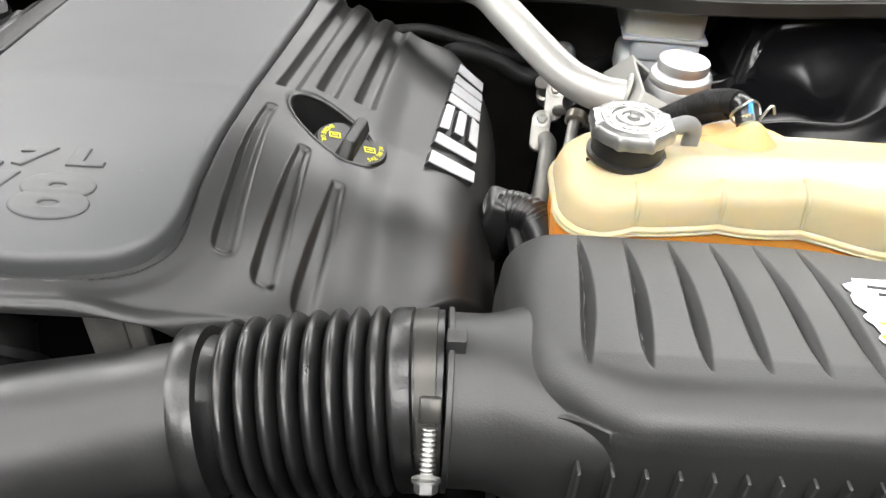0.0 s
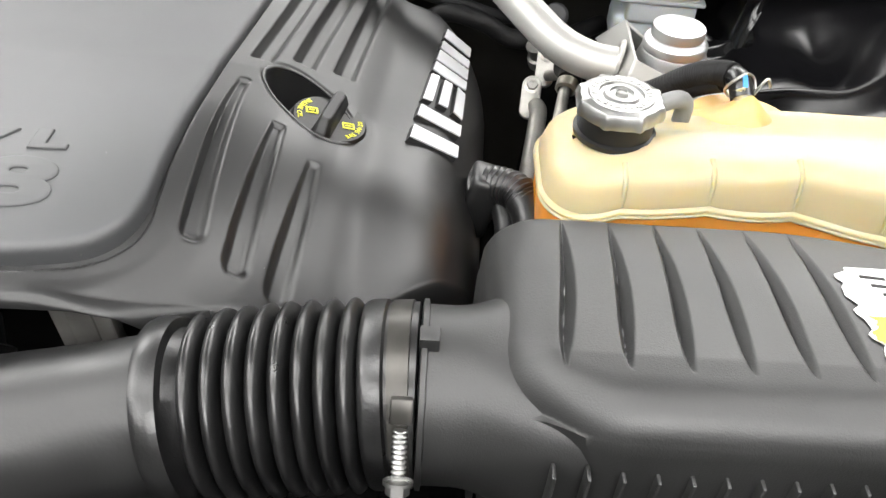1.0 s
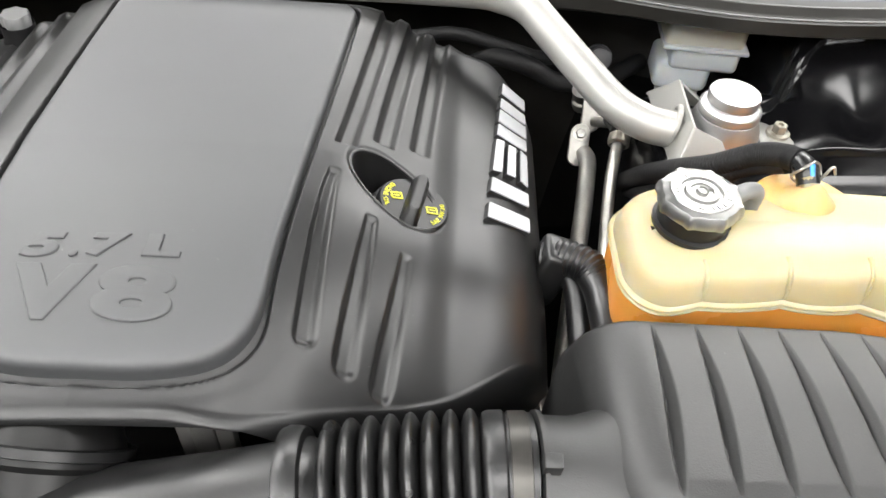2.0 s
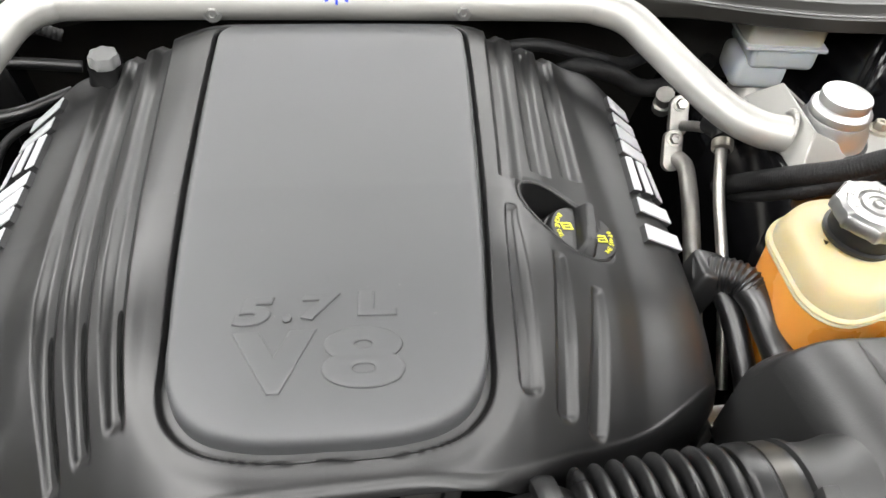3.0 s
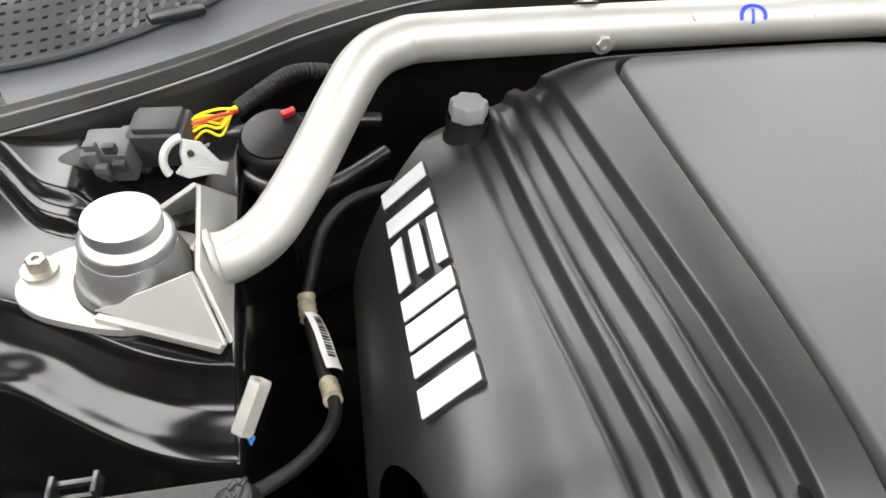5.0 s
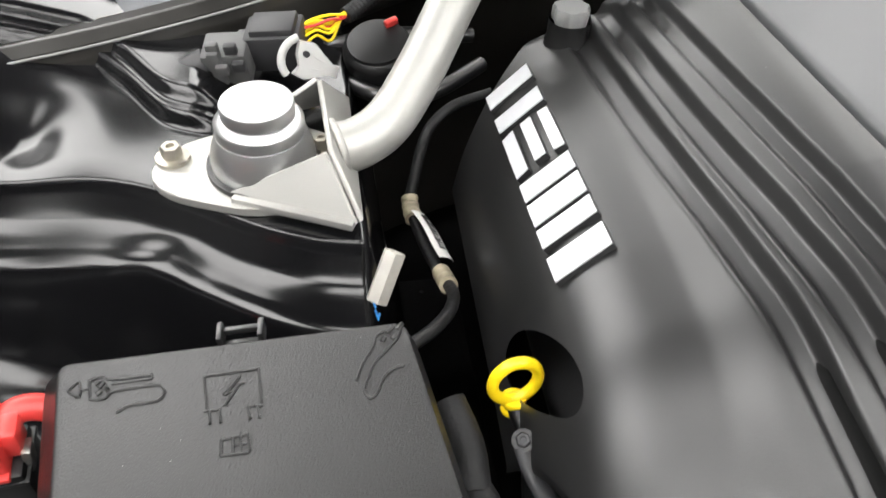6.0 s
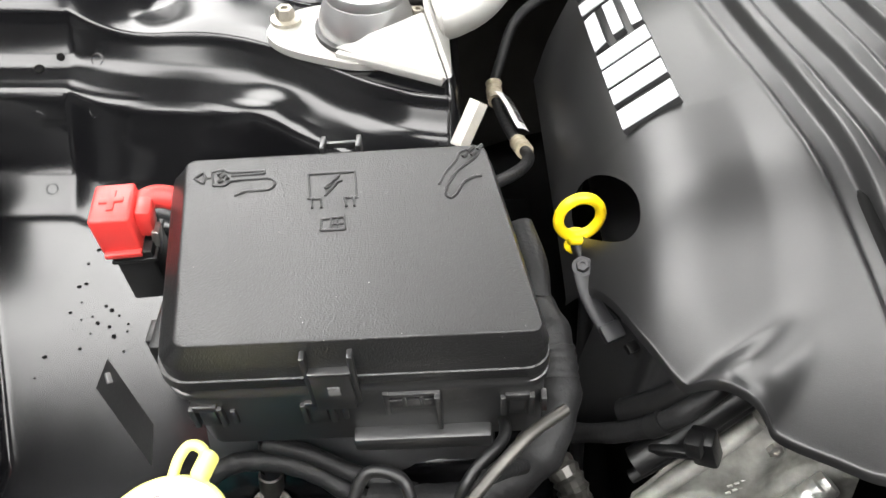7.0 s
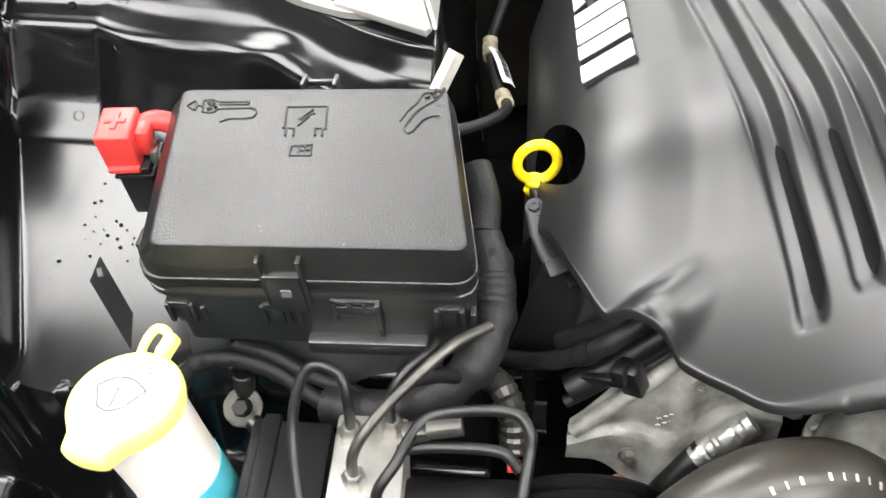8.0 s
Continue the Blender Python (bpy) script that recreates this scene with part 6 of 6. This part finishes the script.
ground_lead()
top = Vector((-0.404, -0.103, 0.957))
ax = Vector((0.40, 0.52, 0.75)).normalized()
solo("hex_stud", join(lathe([(0.0, -0.034), (0.0072, -0.034), (0.0075, -0.033), (0.0075, -0.001), (0.0074, 0), (0.0045, 0), (0.0042, -0.006), (0, -0.006)], along(top, top + ax), 6)), STUD,
     "pale hexagonal metal stud standing on the inner fender", "stud", at=top - ax * 0.034, sharp=25)
def chalk(x, y, turn):
    p = Vector((x, y, apron(x, y) + 0.0006))
    return box((0.0085, 0.0022, 0.0010), along(p, p + fender_tilt(x, y)) @ pose(0, 0, 0, 0, 0, turn), 0.0003)


solo("chalk_mark", join(chalk(-0.4180, -0.1010, 60), chalk(-0.4150, -0.1035, -30), chalk(-0.4165, -0.1065, 80)), BLUEMARK, "small blue chalk scribble on the inner fender", "mark", at=(-0.417, -0.103, apron(-0.417, -0.103)))


# ---- the corner below the fuse box ----
def abs_unit():
    t = thing("brake_modulator", (-0.44, -0.40, 0.76), "aluminium brake modulator block with bent steel pipes", "brake modulator")
    part("block", box((0.044, 0.085, 0.10), pose(-0.440, -0.405, 0.818), 0.003), CAST, t, "machined aluminium block")
    part("controller", join(box((0.052, 0.095, 0.09), pose(-0.492, -0.408, 0.808), 0.004), box((0.012, 0.10, 0.096), pose(-0.505, -0.408, 0.808), 0.003), box((0.03, 0.02, 0.03), pose(-0.48, -0.365, 0.815), 0.004)), BLACK_PLASTIC, t, "black controller box")
    part("motor", lathe([(0, 0), (0.030, 0), (0.032, 0.004), (0.032, 0.07), (0.028, 0.076), (0, 0.077)], along((-0.418, -0.410, 0.812), (-0.35, -0.408, 0.812)), 36), BLACK_PLASTIC, t, "round black pump motor")
    for x, y in ((-0.452, -0.378), (-0.428, -0.372), (-0.446, -0.408), (-0.430, -0.428)):
        part("pipe_nut", lathe([(0.0075, 0), (0.0075, 0.011), (0.005, 0.014), (0, 0.014)], pose(x, y, 0.866), 6), STEEL, t)
    lines = [[(-0.452, -0.378, 0.875), (-0.452, -0.376, 0.905), (-0.458, -0.366, 0.918), (-0.474, -0.362, 0.917), (-0.482, -0.372, 0.905), (-0.483, -0.392, 0.885), (-0.470, -0.44, 0.86), (-0.455, -0.48, 0.84)],
             [(-0.428, -0.372, 0.875), (-0.428, -0.370, 0.902), (-0.420, -0.360, 0.914), (-0.405, -0.345, 0.918), (-0.402, -0.325, 0.905), (-0.404, -0.30, 0.86)],
             [(-0.446, -0.408, 0.875), (-0.446, -0.406, 0.895), (-0.440, -0.398, 0.908), (-0.425, -0.380, 0.917), (-0.395, -0.352, 0.930), (-0.372, -0.335, 0.93)],
             [(-0.430, -0.428, 0.875), (-0.430, -0.424, 0.893), (-0.421, -0.412, 0.903), (-0.41, -0.39, 0.907), (-0.395, -0.384, 0.912), (-0.362, -0.388, 0.924), (-0.350, -0.398, 0.924), (-0.350, -0.415, 0.912), (-0.360, -0.47, 0.89)],
             [(-0.421, -0.40, 0.895), (-0.40, -0.398, 0.898), (-0.365, -0.402, 0.905), (-0.353, -0.410, 0.90)]]
    for l in lines:
        part("brake_pipe", sweep(l, 0.0033, 12, 8), DARK_STEEL if l is lines[2] else BLACK_PLASTIC, t)
    part("fitting", join(box((0.016, 0.010, 0.012), pose(-0.412, -0.392, 0.902, 0, 0, 10), 0.002), lathe([(0.006, 0), (0.006, 0.02), (0, 0.02)], along((-0.405, -0.391, 0.905), (-0.38, -0.389, 0.91)), 12)), DARK_STEEL, t, "dull pipe fitting")


abs_unit()


def ground_lugs():
    t = thing("ground_cable", (-0.545, -0.32, 0.78), "ground cables bolted to the inner fender by a ring lug", "cable")
    c = Vector((-0.541, -0.324, 0.800))
    part("lug", lathe([(0.007, 0), (0.0140, 0), (0.0145, 0.002), (0.0140, 0.004), (0.012, 0.0045), (0.007, 0.004)], pose(c.x, c.y, c.z, 32, 0, 0), 28, lambda a, r, z: 1 + 0.02 * math.sin(9 * a)), DULL_TIN, t, "tinned ring lug")
    part("stud", lathe([(0.0065, 0.002), (0.0065, 0.010), (0.0055, 0.012), (0, 0.012)], pose(c.x, c.y, c.z, 32, 0, 0), 6), BLACK_PLASTIC, t)
    part("cable", sweep([(-0.533, -0.333, 0.797), (-0.522, -0.343, 0.795), (-0.505, -0.355, 0.795), (-0.49, -0.37, 0.80)], 0.0065, 14), RUBBER, t)
    part("crimp", lathe([(0.0068, 0), (0.0078, 0.001), (0.0078, 0.014), (0.0068, 0.015)], along((-0.541, -0.314, 0.810), (-0.5405, -0.310, 0.828)), 18), DARK_STEEL, t, "crimped barrel")
    part("cable", sweep([(-0.541, -0.315, 0.806), (-0.5405, -0.311, 0.822), (-0.540, -0.309, 0.838), (-0.538, -0.306, 0.856)], 0.0068, 14), RUBBER, t)
    part("lug", lathe([(0.004, 0), (0.009, 0), (0.009, 0.004), (0.004, 0.004)], pose(-0.568, -0.350, 0.795, -25, 0, 0), 24), DARK_STEEL, t, "tinned ring lug")
    part("cable", sweep([(-0.566, -0.357, 0.795), (-0.556, -0.372, 0.795), (-0.54, -0.382, 0.795), (-0.51, -0.388, 0.80)], 0.0065, 14, 12, True, True, lambda s: 1 + 0.05 * math.sin(s * 60)), TAPE, t, "taped cable")
    part("cable", sweep([(-0.574, -0.346, 0.80), (-0.580, -0.336, 0.822), (-0.574, -0.326, 0.842), (-0.558, -0.320, 0.853), (-0.535, -0.319, 0.853), (-0.510, -0.323, 0.846), (-0.48, -0.334, 0.832), (-0.44, -0.340, 0.825)], 0.006, 14, 14, True, True, lambda s: 1 + 0.05 * math.sin(s * 90)), TAPE, t, "taped cable")
    part("cable", sweep([(-0.54, -0.312, 0.862), (-0.515, -0.316, 0.858), (-0.488, -0.324, 0.848), (-0.45, -0.332, 0.838)], 0.0052, 14), TAPE, t, "taped cable")


ground_lugs()


def main_loom():
    t = thing("main_loom", (-0.38, -0.30, 0.86), "thick taped wiring loom running down beside the fuse box", "wiring loom")
    part("trunk", sweep([(-0.382, -0.235, 0.905), (-0.374, -0.262, 0.912), (-0.368, -0.290, 0.902), (-0.372, -0.318, 0.888), (-0.390, -0.338, 0.872), (-0.42, -0.348, 0.855), (-0.45, -0.345, 0.842), (-0.475, -0.338, 0.835)], 0.0135, 18, 12, True, True,
                        lambda s: 1 + 0.06 * math.sin(s * 41) + 0.04 * math.sin(s * 77)), TAPE, t)
    part("tape_band", sweep([(-0.3705, -0.279, 0.906), (-0.3695, -0.287, 0.903), (-0.3695, -0.296, 0.899)], 0.0148, 18, 6, True, True, lambda s: 1 + 0.03 * math.sin(s * 23)), TAPE, t, "wound tape band")
    part("upper_run", sweep([(-0.385, -0.20, 0.93), (-0.378, -0.225, 0.922), (-0.378, -0.25, 0.915)], 0.011, 14), TAPE, t)
    part("branch", sweep([(-0.385, -0.335, 0.872), (-0.40, -0.352, 0.90), (-0.415, -0.365, 0.915)], 0.0045, 10), TAPE, t)


main_loom()


# ---- the front of the engine ----
def engine_front():
    t = thing("engine_block", (-0.05, -0.20, 0.50), "cast aluminium engine front with dark covers", "engine")
    part("block", box((0.46, 0.50, 0.36), pose(-0.01, -0.05, 0.66), 0.03, 3), SHADE, t, "dark engine block under the cover")
    def head(u, v):
        """Sloping cast face of the cylinder head below the cover's corner."""
        x = -0.307 + 0.147 * u
        zt = 0.783 + 0.10 * step(-0.330, -0.225, x) - 0.03 * step(-0.20, -0.16, x)
        zb = 0.765 - 0.025 * step(-0.29, -0.24, x) + 0.045 * step(-0.235, -0.165, x)
        z = zt + (zb - zt) * v
        y = -0.296 - 0.28 * (0.86 - z) - 0.010 * math.exp(-((x + 0.235 - 0.2 * (z - 0.80)) / 0.016) ** 2) - 0.006 * step(0.55, 0.62, v)
        return (x, y, z)
    hd = part("cylinder_head", grid(head, 60, 40), ROUGHCAST, t, "rough cast aluminium head")
    part("gasket_rail", sweep([(-0.303, -0.318, 0.786), (-0.283, -0.314, 0.812), (-0.262, -0.310, 0.840), (-0.240, -0.304, 0.866)], 0.006, 10), ROUGHCAST, hd)
    for x, z in ((-0.262, 0.772), (-0.225, 0.842), (-0.196, 0.838)):
        part("bolt", hexbolt((x, -0.300 - 0.28 * (0.86 - z) - 0.002, z), (0, -0.95, 0.3), 0.0055, 0.007, 1.4), STEEL, hd)
    for k in range(9):
        x, z = -0.246 + 0.0042 * (k % 5), 0.803 + 0.006 * (k // 5) + 0.0022 * (k % 5)
        part("casting_mark", box((0.0032, 0.0012, 0.0042), pose(x, -0.3035 - 0.28 * (0.86 - z), z, 16, -28, 0), 0.0003), CAST, hd)
    part("stub_pipe", lathe([(0.0, 0.0), (0.0085, 0.0)] + [(0.0092 + 0.0002 * math.sin(k * 2.3), 0.002 + 0.0022 * k) for k in range(22)] + [(0.0085, 0.051), (0, 0.0515)], along((-0.218, -0.333, 0.782), (-0.182, -0.320, 0.818)), 28,
                            lambda a, r, z: 1 + 0.06 * math.sin(5 * a + 900 * z) * math.sin(3 * a - 400 * z)), FOIL, t, "stub wrapped in crinkled foil", sharp=20)
    part("stub_hose", sweep([(-0.211, -0.329, 0.789), (-0.222, -0.336, 0.776), (-0.236, -0.345, 0.755), (-0.245, -0.35, 0.72)], 0.0095, 14), RUBBER, t)
    part("foil_tab", join(box((0.030, 0.004, 0.010), pose(-0.176, -0.326, 0.845, 20, 18, -10), 0.001), box((0.018, 0.003, 0.008), pose(-0.152, -0.338, 0.848, 30, -12, 14), 0.001)), FOIL, t, "bright torn foil")
    part("rusty_bracket", join(box((0.020, 0.006, 0.030), pose(-0.262, -0.335, 0.738, 0, 8, 10), 0.002), box((0.016, 0.01, 0.014), pose(-0.178, -0.345, 0.790, 10, 0, 0), 0.002)), RUST, t, "rusted bracket")
    part("accessory_housing", lathe([(0, 0.022), (0.014, 0.020), (0.024, 0.012), (0.028, 0.0), (0.028, -0.02), (0.033, -0.022), (0.033, -0.028), (0.02, -0.03)], pose(-0.135, -0.362, 0.862, 24, -10, 0), 36), ROUGHCAST, t, "pale cast housing")
    part("accessory_housing", lathe([(0, 0.012), (0.010, 0.011), (0.014, 0.004), (0.015, -0.03)], pose(-0.165, -0.368, 0.845, 35, 0, 0), 24), CAST, t)
    part("valve_cover", join(box((0.10, 0.30, 0.06), pose(-0.255, -0.145, 0.868, 0, -32, 0), 0.012, 3)), BLACK_PLASTIC, t, "black plastic valve cover")
    part("valve_cover", join(box((0.10, 0.30, 0.06), pose(0.225, -0.13, 0.868, 0, 32, 0), 0.012, 3)), BLACK_PLASTIC, t, "black plastic valve cover")
    def shield(u, v):
        """Smooth black panel between the dipstick and the hood, with one upright crease."""
        a = Vector((-0.330, -0.236, 0.897)).lerp(Vector((-0.288, -0.296, 0.892)), u)
        b = Vector((-0.352, -0.262, 0.790)).lerp(Vector((-0.284, -0.300, 0.858)), u)
        p = a.lerp(b, v)
        return p + Vector((-0.5, -0.75, 0.4)) * (0.004 * math.exp(-((u - 0.62) / 0.06) ** 2) + 0.006 * math.sin(math.pi * v) - 0.012 * max(0.0, v - 0.8))
    part("front_shield", grid(shield, 40, 24), COVER, t, "smooth black plastic shield")
    part("coil_rail", join(sweep([(-0.314, -0.318, 0.824), (-0.290, -0.312, 0.842), (-0.262, -0.304, 0.864), (-0.238, -0.296, 0.885)], 0.0045, 10), sweep([(-0.312, -0.312, 0.832), (-0.288, -0.305, 0.850), (-0.262, -0.297, 0.872), (-0.238, -0.290, 0.893)], 0.010, 12)), BLACK_PLASTIC, t)
    part("plug_lead", sweep([(-0.385, -0.262, 0.800), (-0.365, -0.270, 0.808), (-0.345, -0.284, 0.822), (-0.322, -0.300, 0.848), (-0.304, -0.309, 0.872), (-0.286, -0.309, 0.893), (-0.262, -0.296, 0.908), (-0.24, -0.285, 0.915)], 0.0066, 16, 12, True, True, lambda s: 1 + 0.05 * math.sin(s * 50)), TAPE, t, "taped lead under the hood")
    part("upper_lead", sweep([(-0.318, -0.288, 0.852), (-0.302, -0.294, 0.872), (-0.286, -0.296, 0.893), (-0.266, -0.286, 0.908), (-0.25, -0.275, 0.915)], 0.0088, 16), BLACK_PLASTIC, t, "smooth black lead")
    part("lead_band", sweep([(-0.308, -0.3075, 0.866), (-0.305, -0.309, 0.8705), (-0.302, -0.3095, 0.875)], 0.0076, 14, 4), BLACK_PLASTIC, t)
    part("clip", join(box((0.016, 0.014, 0.030), pose(-0.274, -0.316, 0.856, 10, -20, -30), 0.003), box((0.030, 0.007, 0.007), pose(-0.293, -0.316, 0.852, 0, -25, -25), 0.002), box((0.010, 0.012, 0.014), pose(-0.284, -0.320, 0.866, 0, -20, -30), 0.002)), BLACK_PLASTIC, t)
    part("coil_bracket", join(sweep([(-0.343, -0.222, 0.912), (-0.339, -0.235, 0.903), (-0.333, -0.246, 0.896), (-0.326, -0.256, 0.892)], 0.0065, 12, 8, True, True, None, 0.4), hexbolt((-0.343, -0.220, 0.914), (-0.2, -0.4, 0.9), 0.0045, 0.005), box((0.014, 0.012, 0.008), pose(-0.327, -0.256, 0.893, 20, -10, 20), 0.002)), DARK_GREY, t)
    part("shield_clip", box((0.008, 0.007, 0.005), pose(-0.317, -0.268, 0.893, 20, 0, 30), 0.001), BLACK_PLASTIC, t)
    # pulley and belt seen past the hose
    part("pulley", lathe([(0, 0), (0.05, 0), (0.055, 0.004), (0.048, 0.008), (0.055, 0.012), (0.048, 0.016), (0.055, 0.02), (0, 0.022)], along((-0.30, -0.37, 0.79), (-0.30, -0.40, 0.785)), 40), SHADE, t)
    part("red_clip", box((0.008, 0.007, 0.006), pose(-0.352, -0.382, 0.850), 0.001), RED, t, "small red clip")
    part("foil_sleeve", sweep([(-0.365, -0.30, 0.82), (-0.358, -0.315, 0.83), (-0.350, -0.33, 0.82), (-0.348, -0.345, 0.80)], 0.010, 14, 10, True, True, lambda s: 1 + 0.10 * math.sin(s * 97) * math.sin(s * 31)), DARK_STEEL, t, "crinkled foil sleeve", sharp=20)
    return t


eng = engine_front()


def radiator_hose():
    t = thing("radiator_hose", (-0.20, -0.42, 0.80), "thick black radiator hose with a line of pale print", "hose")
    pts = [(-0.300, -0.475, 0.80), (-0.278, -0.448, 0.838), (-0.250, -0.424, 0.870), (-0.214, -0.408, 0.888), (-0.178, -0.402, 0.888), (-0.150, -0.408, 0.872), (-0.134, -0.416, 0.842), (-0.128, -0.422, 0.80)]
    part("hose", sweep(pts, 0.027, 32, 12), HOSE, t)
    line = smooth_path(pts, 12)
    bars = []
    for k in range(16):
        i = 21 + 2 * k
        p, d = line[i], (line[i + 1] - line[i - 1]).normalized()
        n = Vector((0.1, -0.25, 0.96))
        n = (n - d * n.dot(d)).normalized()
        b = d.cross(n)
        if k in (6, 10):
            continue
        m = Matrix((d, b, n)).transposed().to_4x4()
        m.translation = p + n * 0.0268
        bars.append(box((0.0010 + 0.0008 * (k % 2), 0.0042, 0.0004), m, 0))
    tagged(part("print", join(*bars), LIGHT_GREY, t, "pale printed bars"), kind="stuff")
    part("clamp", lathe([(0.027, 0), (0.0288, 0.0005), (0.0288, 0.0105), (0.027, 0.011)], along((-0.1315, -0.418, 0.826), (-0.1295, -0.421, 0.81)), 36), STEEL, t, "steel clamp")


radiator_hose()


def throttle():
    t = thing("throttle_body", (-0.045, -0.40, 0.86), "black throttle inlet below the front of the cover", "throttle body")
    m = along((-0.050, -0.375, 0.975), (-0.058, -0.47, 0.905))
    part("inlet", lathe([(0.040, -0.02), (0.047, 0.0), (0.049, 0.004), (0.049, 0.012), (0.045, 0.016), (0.046, 0.09), (0.03, 0.10), (0, 0.102)], m, 48), GLOSSY, t)
    part("lip", lathe([(0.050, 0.0), (0.0535, 0.001), (0.0535, 0.007), (0.050, 0.008)], m, 48), BLACK_PLASTIC, t)


throttle()
solo("belt_bracket", join(box((0.017, 0.010, 0.110), pose(0.042, -0.352, 0.945, 6, 0, 3), 0.002), box((0.012, 0.012, 0.110), pose(0.058, -0.352, 0.945, 6, 0, 3), 0.002), box((0.010, 0.016, 0.11), pose(0.030, -0.350, 0.945, 6, 0, 3), 0.002)), CAST,
     "dull grey metal bracket below the cover's front edge", "bracket", at=(0.045, -0.372, 0.90))
